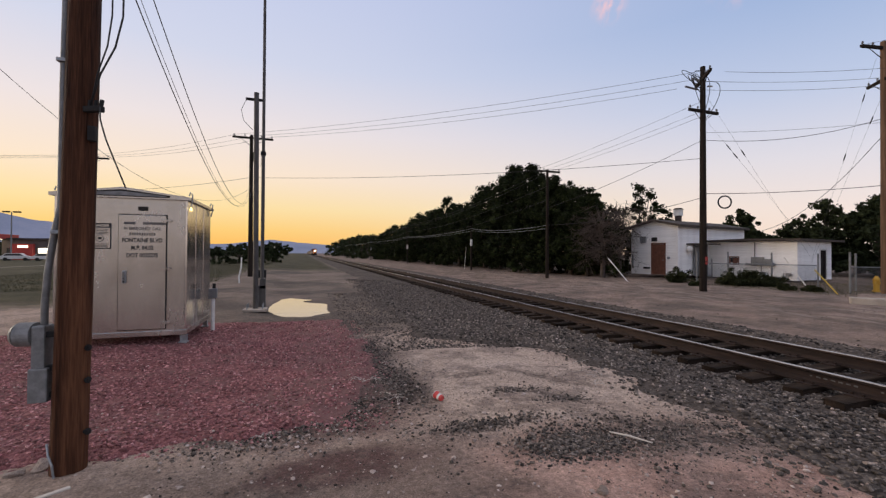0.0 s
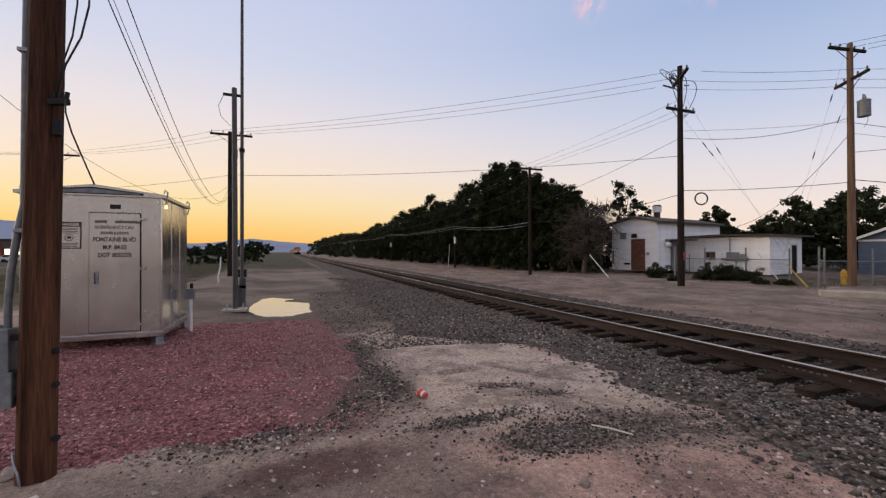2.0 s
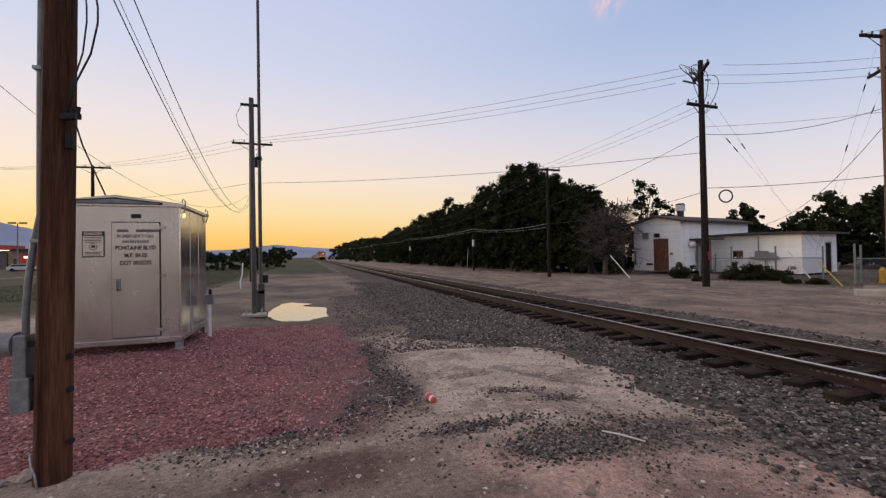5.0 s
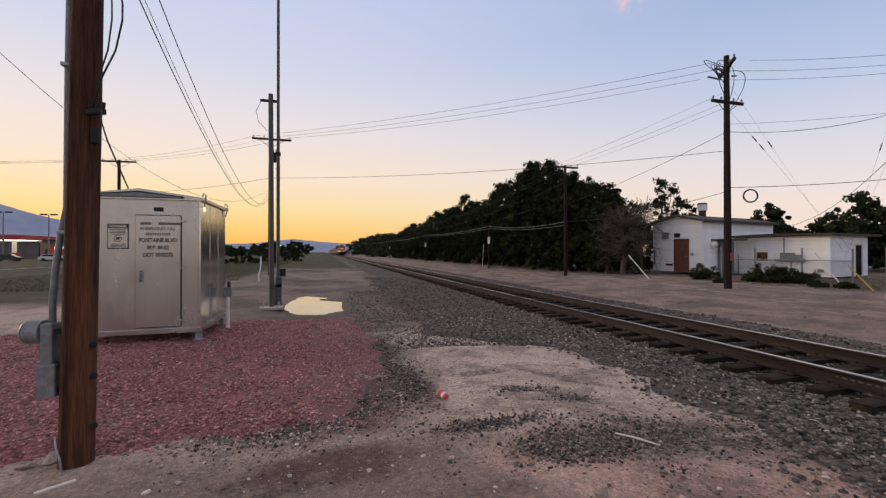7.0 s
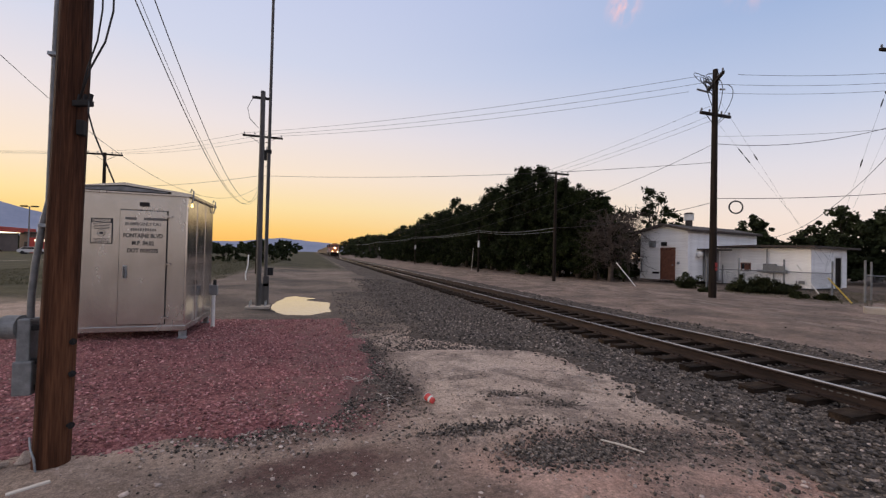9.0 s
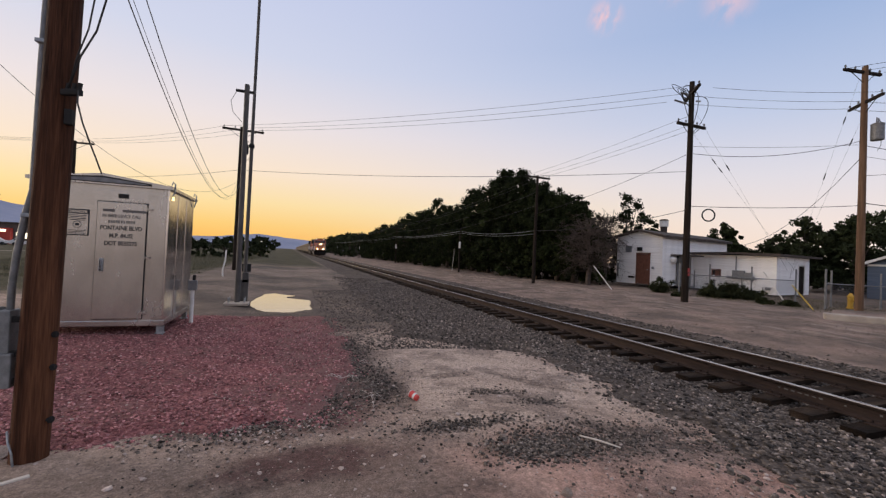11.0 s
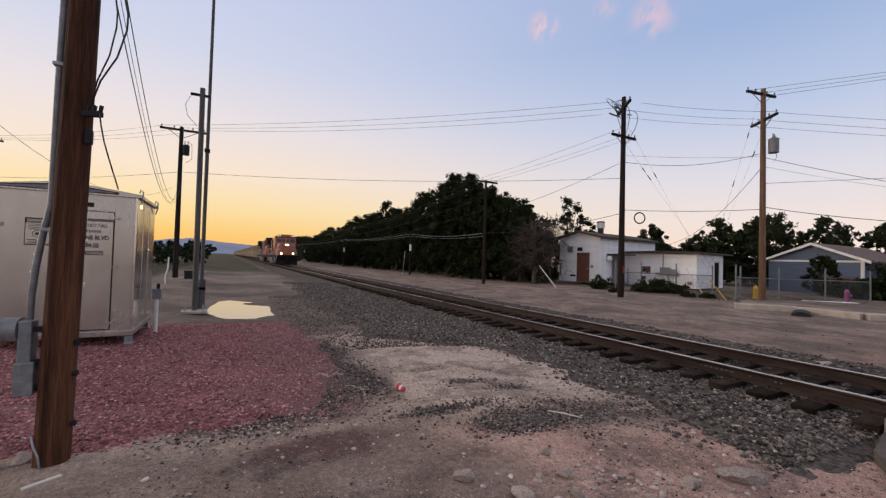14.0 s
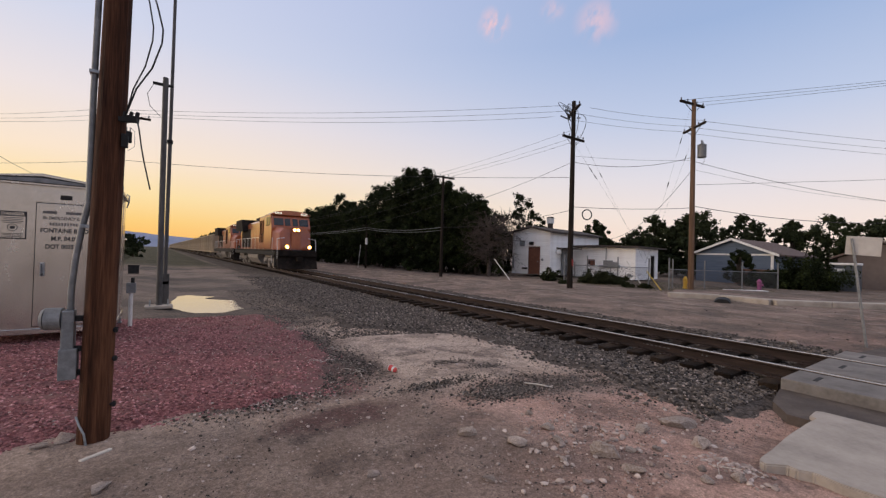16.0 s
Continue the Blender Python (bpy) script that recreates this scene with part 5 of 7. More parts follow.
def build_near_pole():
    """The big creosoted pole with conduits on its far left side, boxes on stand-offs, and service cables."""
    px, py = -1.715, 3.95
    pole = thing("utility_pole", Matrix.Translation((px, py, gz(px, py))), "thick creosoted wooden utility pole with cracks and conduits", "utility pole")
    lean = 0.014
    bm = B()
    rings, seg = [], 28
    for k in range(37):
        z = -0.05 + 0.3 * k
        r = 0.114 - 0.0035 * z
        ring = []
        for s in range(seg):
            a = 2 * math.pi * s / seg
            rr = r * (1 + 0.05 * noise.noise((math.cos(a) * 2, math.sin(a) * 2, z * 0.25)) + 0.02 * noise.noise((math.cos(a) * 9, math.sin(a) * 9, z * 0.4)))
            if s in (20, 23):
                rr *= 0.90 if noise.noise((s, 0, z * 0.5)) > -0.2 else 1.0
            ring.append(bm.verts.new((lean * z + rr * math.cos(a), 0.004 * z + rr * math.sin(a), z)))
        rings.append(ring)
    for a, b in zip(rings, rings[1:]):
        for s in range(seg):
            bm.faces.new((a[s], a[(s + 1) % seg], b[(s + 1) % seg], b[s]))
    bm.faces.new(rings[-1])
    part("shaft", bm, M_POLE, pole, smooth=True)
    # conduits: two tall pipes behind the left flank, one sweeping out below to the meter boxes
    for dx, dy, r in ((-0.085, 0.105, 0.022), (-0.125, 0.05, 0.024)):
        bm = B()
        if dx < -0.1:
            pts = [(dx + lean * 10 - 0.02, dy, 10.0), (dx + lean * 3 - 0.01, dy, 3.0), (dx + lean * 2.0, dy, 2.05), (dx - 0.008, dy, 1.85), (dx - 0.045, dy, 1.55), (dx - 0.062, dy, 1.3), (dx - 0.062, dy, 0.62)]
        else:
            pts = [(dx + lean * 10, dy, 10.0), (dx + lean * 5, dy, 5.0), (dx + lean * 2, dy, 2.0), (dx + 0.01, dy, 0.55)]
        tube(bm, pts, r, 12)
        part("conduit", bm, M_PIPE, pole, smooth=True)
        for z in (1.85, 3.2, 5.0):
            bm = B()
            box(bm, dx + lean * z, dy, z, 0.09, 0.09, 0.03, 0.006)
            part("conduit_strap", bm, M_GALV, pole)
    # stand-off arms and boxes
    for z in (0.80, 1.06, 0.60):
        bm = B()
        box(bm, -0.13, 0.02, z, 0.14, 0.045, 0.045, 0.005)
        part("standoff_arm", bm, M_BLACK, pole)
    bm = B()
    box(bm, -0.195, 0.05, 0.90, 0.085, 0.14, 0.46, 0.015)
    part("service_box", bm, M_PIPE, pole, "grey steel service box")
    bm = B()
    box(bm, -0.185, 0.03, 0.68, 0.12, 0.14, 0.26, 0.012)
    part("lower_box", bm, M_PIPE, pole, "grey steel switch box")
    bm = B()
    rod(bm, (-0.34, 0.06, 1.06), (-0.235, 0.05, 1.06), 0.092, seg=22)
    rod(bm, (-0.365, 0.064, 1.06), (-0.34, 0.06, 1.06), 0.078, 0.092, seg=22)
    part("meter", bm, M_PIPE, pole, "round grey meter housing", smooth=False)
    for x, z in ((0.103, 0.95), (0.105, 0.70), (0.108, 0.30)):
        bm = B()
        rod(bm, (x - 0.02, -0.03, z), (x + 0.035, -0.04, z + 0.004), 0.014)
        rod(bm, (x + 0.02, -0.035, z), (x + 0.03, -0.04, z), 0.026, seg=8)
        part("bolt", bm, M_BLACK, pole)
    bm = B()
    tube(bm, [(-0.115, -0.05, 0.24), (-0.085, -0.095, 0.17), (-0.05, -0.12, 0.10), (-0.035, -0.125, 0.0)], 0.008, 8)
    part("ground_wire", bm, M_GALV, pole)
    # bracket and slack cables on its right flank
    bm = B()
    box(bm, 0.165, -0.10, 2.80, 0.15, 0.045, 0.045, 0.006, Matrix.Rotation(radians(-26), 4, "Z"))
    for k in range(3):
        rod(bm, (0.13 + 0.045 * k, -0.085 - 0.022 * k, 2.80), (0.14 + 0.045 * k, -0.085 - 0.022 * k, 2.87), 0.015, seg=8)
    part("cable_bracket", bm, M_BLACK, pole)
    bm = B()
    box(bm, 0.14, -0.05, 2.62, 0.05, 0.06, 0.12, 0.01)
    part("cable_clamp", bm, M_BLACK, pole)
    for k, (bulge, r) in enumerate(((1.0, 0.007), (0.72, 0.006))):
        bm = B()
        tube(bm, [(0.14, -0.09, 2.83), (0.14 + bulge * 0.07, -0.11, 3.08), (0.14 + bulge * 0.18, -0.16, 3.28), (0.14 + bulge * 0.245, -0.21, 3.50), (0.14 + bulge * 0.25, -0.22, 3.62), (0.14 + bulge * 0.20, -0.17, 3.85), (0.14 + bulge * 0.12, -0.08, 4.12), (0.18, 0.0, 4.7)], r, 8)
        part("service_cable", bm, M_WIRE, pole, smooth=True)
    bm = B()
    tube(bm, [(0.22, -0.14, 2.82), (0.246, -0.20, 2.70), (0.262, -0.15, 2.57), (0.283, -0.08, 2.45), (0.332, 0.035, 2.22)], 0.006, 6)
    part("loose_wire", bm, M_WIRE, pole)


build_near_pole()


def build_masts():
    x, y = -1.29, 12.7
    g = gz(x, y)
    mast = thing("square_mast", Matrix.Translation((x, y, g)), "grey steel mast on a bolted base with a short cross arm", "mast")
    bm = B()
    rod(bm, (0, 0, 0.02), (-0.03, 0, 6.22), 0.072, 0.066, 16)
    part("shaft", bm, M_MAST, mast)
    bm = B()
    box(bm, -0.08, 0, 6.02, 0.46, 0.06, 0.07, 0.01)
    part("cross_arm", bm, M_BLACK, mast)
    bm = B()
    box(bm, 0, -0.05, 0.045, 0.62, 0.5, 0.07, 0.01)
    part("base_plate", bm, M_CONCRETE, mast, "pale concrete and steel base")
    for sx in (-0.2, 0.2):
        for sy in (-0.2, 0.1):
            bm = B()
            rod(bm, (sx, sy, 0.05), (sx, sy, 0.22), 0.016, seg=8)
            part("anchor_bolt", bm, M_GALV, mast)
    bm = B()
    tube(bm, [(-0.28, 0, 6.02), (-0.42, 0, 5.7), (-0.36, 0, 5.4), (-0.12, 0, 5.15)], 0.007, 6)
    part("lead_wire", bm, M_WIRE, mast)
    x, y = -1.17, 13.2
    ant = thing("antenna_mast", Matrix.Translation((x, y, gz(x, y))), "tall thin grey antenna mast with a box at its foot", "mast")
    bm = B()
    rod(bm, (0, 0, -0.02), (0, 0, 4.6), 0.052, 0.050, 14)
    rod(bm, (0, 0, 4.6), (0.0, 0, 12.5), 0.046, 0.036, 14)
    part("shaft", bm, M_MAST, ant)
    bm = B()
    box(bm, 0.02, -0.02, 0.75, 0.16, 0.16, 0.3, 0.01)
    box(bm, 0.0, 0, 0.35, 0.2, 0.2, 0.7, 0.01)
    part("foot_box", bm, M_MAST, ant)
    bm = B()
    box(bm, 0, 0, 4.62, 0.14, 0.14, 0.1, 0.01)
    part("collar", bm, M_BLACK, ant)


build_masts()


def build_litter():
    """The paper cup, the long splinter, twigs and a scrap by the pole."""
    cup = thing("paper_cup", Matrix.Translation((1.50, 4.53, gz(1.5, 4.53) + 0.04)) @ pose(0, 0, 0, 78, 0, 205), "crushed red and white paper cup lying on its side", "cup")
    bm = B()
    rod(bm, (0, 0, -0.055), (0, 0, 0.055), 0.032, 0.045, 22, caps=False)
    rod(bm, (0, 0, -0.056), (0, 0, -0.052), 0.032, 0.032, 22)
    for v in bm.verts:
        v.co.x *= 1 + 1.2 * v.co.z
    sh = part("shell", bm, M_CUP_RED, cup)
    bm = B()
    rod(bm, (0, 0, 0.050), (0, 0, 0.058), 0.049, 0.047, 22)
    part("lid", bm, M_WHITE, cup, "white lid")
    bm = B()
    rod(bm, (0, 0, -0.03), (0, 0, 0.0), 0.0368, 0.0395, 22, caps=False)
    part("band", bm, M_WHITE, sh, "white band")
    bm = B()
    tube(bm, [(2.78, 3.2, gz(2.78, 3.2) + 0.03), (2.9, 3.06, gz(2.9, 3.06) + 0.035), (3.02, 2.92, gz(3.02, 2.92) + 0.025)], [0.008, 0.011, 0.006], 6)
    tagged(mesh_object("splinter", bm, M_SIGNBACK), "long pale wood splinter lying on dark gravel", "stick")
    bm = B()
    box(bm, -1.66, 3.58, gz(-1.66, 3.58) + 0.012, 0.22, 0.035, 0.02, 0.004, Matrix.Rotation(radians(35), 4, "Z"))
    tagged(mesh_object("wood_scrap", bm, M_SIGNBACK), "short pale wood scrap on the dirt", "stick")
    q = random.Random(21)
    spots = [(0.75, 5.35), (0.85, 5.5), (4.4, 5.6), (4.6, 5.3), (4.1, 5.0), (5.05, 3.1), (1.2, 6.1), (2.6, 0.8), (1.0, 4.7), (4.7, 6.6), (3.8, 4.6)]
    for x, y in spots:
        bm = B()
        for _ in range(q.randint(2, 5)):
            a, L = q.uniform(0, 6.28), q.uniform(0.08, 0.3)
            x1, y1 = x + q.gauss(0, 0.05), y + q.gauss(0, 0.05)
            z = gz(x, y) + 0.035
            tube(bm, [(x1, y1, z), (x1 + L / 2 * math.cos(a), y1 + L / 2 * math.sin(a), z + q.uniform(0.0, 0.04)), (x1 + L * math.cos(a + 0.2), y1 + L * math.sin(a + 0.2), z - 0.02)], [0.003, 0.0022, 0.0015], 5)
        tagged(mesh_object("twigs", bm, M_SIGNBACK), "few dry pale twigs on the ground", "twigs", "dry twigs")


build_litter()

# ---- overhead lines ----
def insulator(bm, x, y, z, h=0.16):
    rod(bm, (x, y, z), (x, y, z + h * 0.5), 0.018, seg=6)
    rod(bm, (x, y, z + h * 0.4), (x, y, z + h), 0.05, 0.03, 8)


def line_pole(x, y, top, mat, arms, lean=(0, 0), r0=0.15, label="", extra=None):
    """A wooden pole; arms: (height, length, turn in degrees from the x axis, sideways shift)."""
    g = gz(x, y)
    pole = thing("utility_pole", Matrix.Translation((x, y, g)), label, "utility pole", "overhead line poles")
    H = top - g
    bm = B()
    rod(bm, (0, 0, -0.1), (lean[0] * H, lean[1] * H, H), r0, r0 * 0.68, 14)
    part("shaft", bm, mat, pole, smooth=False)
    for h, L, turn, shift in arms:
        z = h - g
        c, s = math.cos(radians(turn)), math.sin(radians(turn))
        ox, oy = lean[0] * z, lean[1] * z
        bm = B()
        box(bm, ox + shift * c, oy + shift * s, z, L, 0.11, 0.13, 0.01, Matrix.Rotation(radians(turn), 4, "Z"))
        arm = part("cross_arm", bm, M_POLE_GREY, pole)
        bm = B()
        for e in (-1, 1):
            rod(bm, (ox + (shift + e * L * 0.32) * c, oy + (shift + e * L * 0.32) * s, z - 0.05), (ox, oy, z - 0.55), 0.016, seg=6)
        part("brace", bm, M_POLE_GREY, arm)
        for k in (-0.46, -0.2, 0.2, 0.46):
            bm = B()
            insulator(bm, ox + (shift + k * L) * c, oy + (shift + k * L) * s, z + 0.06)
            part("insulator", bm, M_INSULATOR, arm)
    return pole


def wire(a, b, sag=0.5, r=0.011, n=22, label="thin black overhead wire", mat=None):
    a, b = Vector(a), Vector(b)
    bm = B()
    tube(bm, [a.lerp(b, k / n) - Vector((0, 0, sag * 4 * (k / n) * (1 - k / n))) for k in range(n + 1)], r * 0.72, 5)
    return tagged(mesh_object("overhead_wire", bm, mat or M_WIRE), label, "wire", "overhead wires")


PA, PB, PC, PD, PE = (18.3, 14.65), (25.2, 11.15), (16.9, 25.9), (-3.4, 30.0), (-16.5, 40.6)
POLE_A = line_pole(*PA, 10.76, M_POLE_GREY, [(10.17, 2.2, -125, 0.0), (8.59, 1.9, 0, 0.05)], label="dark wooden line pole with tangled jumper wires", r0=0.17)
POLE_B = line_pole(*PB, 11.46, M_POLE_TAN, [(11.17, 2.2, -10, -0.15), (9.72, 2.2, -125, 0.05)], (-0.004, 0), label="tan wooden line pole with a grey transformer", r0=0.17)
POLE_C = line_pole(*PC, 7.85, M_POLE_GREY, [(7.7, 1.95, 0, 0.1)], label="dark wooden wayside line pole in front of trees", r0=0.13)
POLE_D = line_pole(*PD, 9.5, M_POLE_GREY, [(9.3, 2.5, 0, 0.1)], label="dark wooden line pole with a small transformer", r0=0.16)
POLE_E = line_pole(*PE, 9.4, M_POLE_GREY, [(9.25, 2.6, -5, 0.0)], label="dark wooden line pole behind the cabin", r0=0.16)


def add_can(pole, x, y, z, h=0.75, r=0.24, mat=None):
    bm = B()
    rod(bm, (x, y, z), (x, y, z + h), r, r, 18)
    rod(bm, (x, y, z + h), (x, y, z + h + 0.06), r + 0.02, r * 0.6, 18)
    can = part("transformer", bm, mat or M_PIPE, pole, "grey transformer can", smooth=False)
    bm = B()
    for d in (-0.08, 0.08):
        rod(bm, (x + d, y, z + h), (x + d, y, z + h + 0.3), 0.035, 0.025, 8)
    part("bushing", bm, M_INSULATOR, can)
    bm = B()
    tube(bm, [(x + 0.08, y, z + h + 0.3), (x + 0.3, y, z + h + 0.1), (x + 0.32, y, z - 0.2), (x, y, z - 0.5)], 0.012, 5)
    part("lead", bm, M_WIRE, can)


add_can(POLE_B, 0.30, -0.35, 8.1)
add_can(POLE_D, 0.30, -0.15, 7.7, 0.6, 0.18, M_BLACK)

# jumper tangle on pole A
for k in range(9):
    q = random.Random(k + 40)
    bm = B()
    a = q.uniform(0, 6.28)
    z = 10.2 + q.uniform(-0.5, 0.6)
    R_ = q.uniform(0.5, 1.2)
    pts = [(R_ * math.cos(a) * math.sin(u * math.pi) + 0.1 * (u - 0.5), R_ * math.sin(a) * 0.6 * math.sin(u * math.pi), z + 0.45 * math.sin(u * math.pi * 1.3) - 1.5 * u * (k % 3 == 0)) for u in np.linspace(0.02, 0.98, 12)]
    tube(bm, pts, 0.016, 5)
    part("jumper_wire", bm, M_WIRE, POLE_A)
for k, (dx, dz) in enumerate(((-0.9, -0.15), (0.85, 0.1), (0.35, 0.35), (-0.5, 0.3))):
    bm = B()
    rod(bm, (dx * 0.4, 0, 9.9 + dz), (dx, 0.2, 10.05 + dz), 0.045, 0.045, 8)
    part("cutout", bm, M_INSULATOR, POLE_A)
bm = B()
rod(bm, (0, -0.17, 1.35), (0, -0.19, 1.35), 0.07, seg=10)
box(bm, 0, -0.18, 1.55, 0.14, 0.015, 0.2)
part("reflector", bm, M_RED, POLE_A, "small red tag")

# three line wires D - A - B - out of the picture, and the lower cables
for k, off in enumerate((-1.0, 0.1, 1.1)):
    wire((PD[0] + off, PD[1], 9.45), (PA[0] - 0.5, PA[1] + off * 0.9, 10.2 - 0.1 * k), 0.35, 0.012)
    wire((PA[0] + 0.4, PA[1] + off * 0.8, 10.25 - 0.1 * k), (PB[0] + off * 0.6, PB[1] + off * 0.85, 9.85), 0.12, 0.012)
    wire((PB[0] + off * 0.6, PB[1] + off * 0.85, 9.8), (62, -14 + off * 1.2, 8.3), 0.7, 0.013)
    wire((PB[0] + off * 0.9, PB[1] - off * 0.2, 11.3), (50, -30 - off * 2, 12.5), 0.5, 0.013)
    wire((PD[0] + off, PD[1], 9.45), (PE[0] + off, PE[1], 9.4), 0.3, 0.011)
    wire((PE[0] + off, PE[1], 9.4), (-62 + off, 52, 9.6), 0.5, 0.012)
wire((PD[0], PD[1], 6.65), (PA[0], PA[1], 6.3), 0.35, 0.016)
wire((PE[0], PE[1], 6.6), (PD[0], PD[1], 6.65), 0.25, 0.016)
wire((PA[0], PA[1], 7.2), (PB[0], PB[1], 7.95), 0.42, 0.018)
wire((PA[0], PA[1], 7.55), (PB[0], PB[1], 7.75), 0.1, 0.010)
wire((PA[0], PA[1], 4.58), (PB[0], PB[1], 4.85), 0.1, 0.02)
wire((PA[0], PA[1], 4.4), (PC[0], PC[1], 3.75), 0.3, 0.018)
wire((PA[0], PA[1], 7.2), (PC[0], PC[1], 5.0), 0.2, 0.016)
for dx, za, zc in ((-0.7, 9.0, 7.85), (0.0, 8.62, 7.85), (0.7, 8.45, 7.85)):
    wire((PA[0] + 0.3 * dx, PA[1], za), (PC[0] + dx, PC[1], zc), 0.1, 0.010)
wire((PB[0], PB[1], 7.25), (31.5, 20.6, 3.4), 0.8, 0.018)
wire((PB[0], PB[1], 7.7), (58, -6, 7.0), 1.68, 0.020)
wire((PB[0], PB[1], 6.26), (58, -6, 9.1), 0.05, 0.016)
wire((PB[0], PB[1], 4.97), (58, -6, 9.06), 2.2, 0.026)
wire((PB[0] + 0.3, PB[1], 7.2), (60, 4, 7.8), 0.6, 0.012)
# guy wires of B and A
wire((PB[0] - 0.5, PB[1], 10.8), (23.9, 13.3, 1.4), 0.0, 0.005, 4)
wire((PB[0] - 0.3, PB[1], 8.8), (24.4, 13.6, 1.2), 0.0, 0.005, 4)
wire((PA[0] + 0.2, PA[1], 8.2), (22.5, 12.0, 1.2), 0.0, 0.005, 4)
wire((PA[0] + 0.2, PA[1], 9.4), (23.2, 13.0, 1.6), 0.0, 0.005, 4)

# dark strain insulators threaded on the guys
def strain_insulator(a, b, at):
    a, b = Vector(a), Vector(b)
    p, d = a.lerp(b, at), (b - a).normalized()
    bm = B()
    rod(bm, p - d * 0.12, p + d * 0.12, 0.024, seg=8)
    rod(bm, p - d * 0.18, p - d * 0.12, 0.01, 0.024, 8)
    rod(bm, p + d * 0.12, p + d * 0.18, 0.024, 0.01, 8)
    tagged(mesh_object("strain_insulator", bm, M_BLACK), "dark strain insulator on a guy wire", "insulator", "strain insulators")


for p0, p1, at in (((PB[0] - 0.5, PB[1], 10.8), (23.9, 13.3, 1.4), 0.2), ((PB[0] - 0.5, PB[1], 10.8), (23.9, 13.3, 1.4), 0.48), ((PB[0] - 0.3, PB[1], 8.8), (24.4, 13.6, 1.2), 0.12), ((PA[0] + 0.2, PA[1], 8.2), (22.5, 12.0, 1.2), 0.2), ((PA[0] + 0.2, PA[1], 8.2), (22.5, 12.0, 1.2), 0.26), ((PA[0] + 0.2, PA[1], 9.4), (23.2, 13.0, 1.6), 0.36)):
    strain_insulator(p0, p1, at)

# slack coil of cable hung on the lower line
bm = B()
ctr = Vector(PA).lerp(Vector(PB), 0.125)
d = (Vector(PB) - Vector(PA)).normalized()
for r in (0.27, 0.29, 0.31):
    tube(bm, [(ctr.x + d.x * r * math.cos(u), ctr.y + d.y * r * math.cos(u), 4.16 + r * math.sin(u)) for u in np.linspace(0, 2 * math.pi, 33)], 0.015, 6)
tagged(mesh_object("cable_coil", bm, M_WIRE), "black coil of slack cable hung on the line", "cable coil")

# wires from the near pole's top to pole D and beyond, sagging deep
wire((-1.6, 4.0, 4.42), (PD[0], PD[1], 6.18), 1.91, 0.009, 40)
wire((-1.57, 4.0, 4.47), (PD[0] + 0.1, PD[1], 6.1), 1.93, 0.005, 40)
wire((-1.6, 4.0, 4.95), (PD[0] + 0.1, PD[1], 5.84), 1.82, 0.009, 40)
wire((-7.5, 4.2, 9.32), (PD[0], PD[1], 5.97), 3.41, 0.009, 40)

# wayside line along the tree row: short poles, sagging bright cables
WAY = [(16.9, 25.9, 3.75), (17.0, 40.5, 4.3), (17.2, 70.0, 4.6), (17.3, 112.0, 4.8), (17.4, 170.0, 5.0), (17.5, 250.0, 5.2)]
for x, y, z in WAY[1:]:
    p = line_pole(x, y, z + 1.6 if y > 60 else z + 0.3, M_POLE_GREY, [(z + 1.4, 1.6, 0, 0.0)] if y > 60 else [], label="thin dark wayside pole with a white band", r0=0.11)
    bm = B()
    rod(bm, (0, 0, 2.6), (0, 0, 3.3), 0.125, 0.12, 12)
    part("white_band", bm, M_WHITE, p, "white painted band")
for (x, y, z), (x2, y2, z2) in zip(WAY, WAY[1:]):
    wire((x, y, z), (x2, y2, z2), 0.28, 0.018, 16, "pale slack cable along the tree row", M_GALV)
    wire((x, y, z - 0.25), (x2, y2, z2 - 0.2), 0.24, 0.014, 16, "pale slack cable along the tree row", M_GALV)
for dz in (7.85, 7.6, 6.6, 5.6):
    wire((PC[0], PC[1], dz), (WAY[2][0] + 0.3, WAY[2][1], dz - 1.1), 0.7, 0.014, 18)
    wire((WAY[2][0] + 0.3, WAY[2][1], dz - 1.1), (WAY[3][0] + 0.3, WAY[3][1], dz - 1.1), 0.6, 0.02, 12)


def guy_guard(a, b, mat, label):
    bm = B()
    tube(bm, [a, b], 0.028, 8)
    tagged(mesh_object("guy_guard", bm, mat), label, "guy guard", "guy guards")


guy_guard((20.0, 21.3, gz(20, 21.3) - 0.05), (19.45, 22.5, 1.35), M_WHITE, "white plastic guy-wire guard leaning at the trees")
guy_guard((23.9, 13.35, gz(23.9, 13.3) - 0.05), (23.35, 14.2, 1.5), M_WHITE, "white plastic guy-wire guard")
guy_guard((22.9, 11.7, gz(22.9, 11.7) - 0.05), (22.3, 12.3, 0.95), M_YELLOW, "yellow plastic guy-wire guard")
guy_guard((17.6, 44.0, gz(17.6, 44) - 0.05), (17.2, 42.5, 2.4), M_WHITE, "white plastic guy-wire guard leaning at the trees")


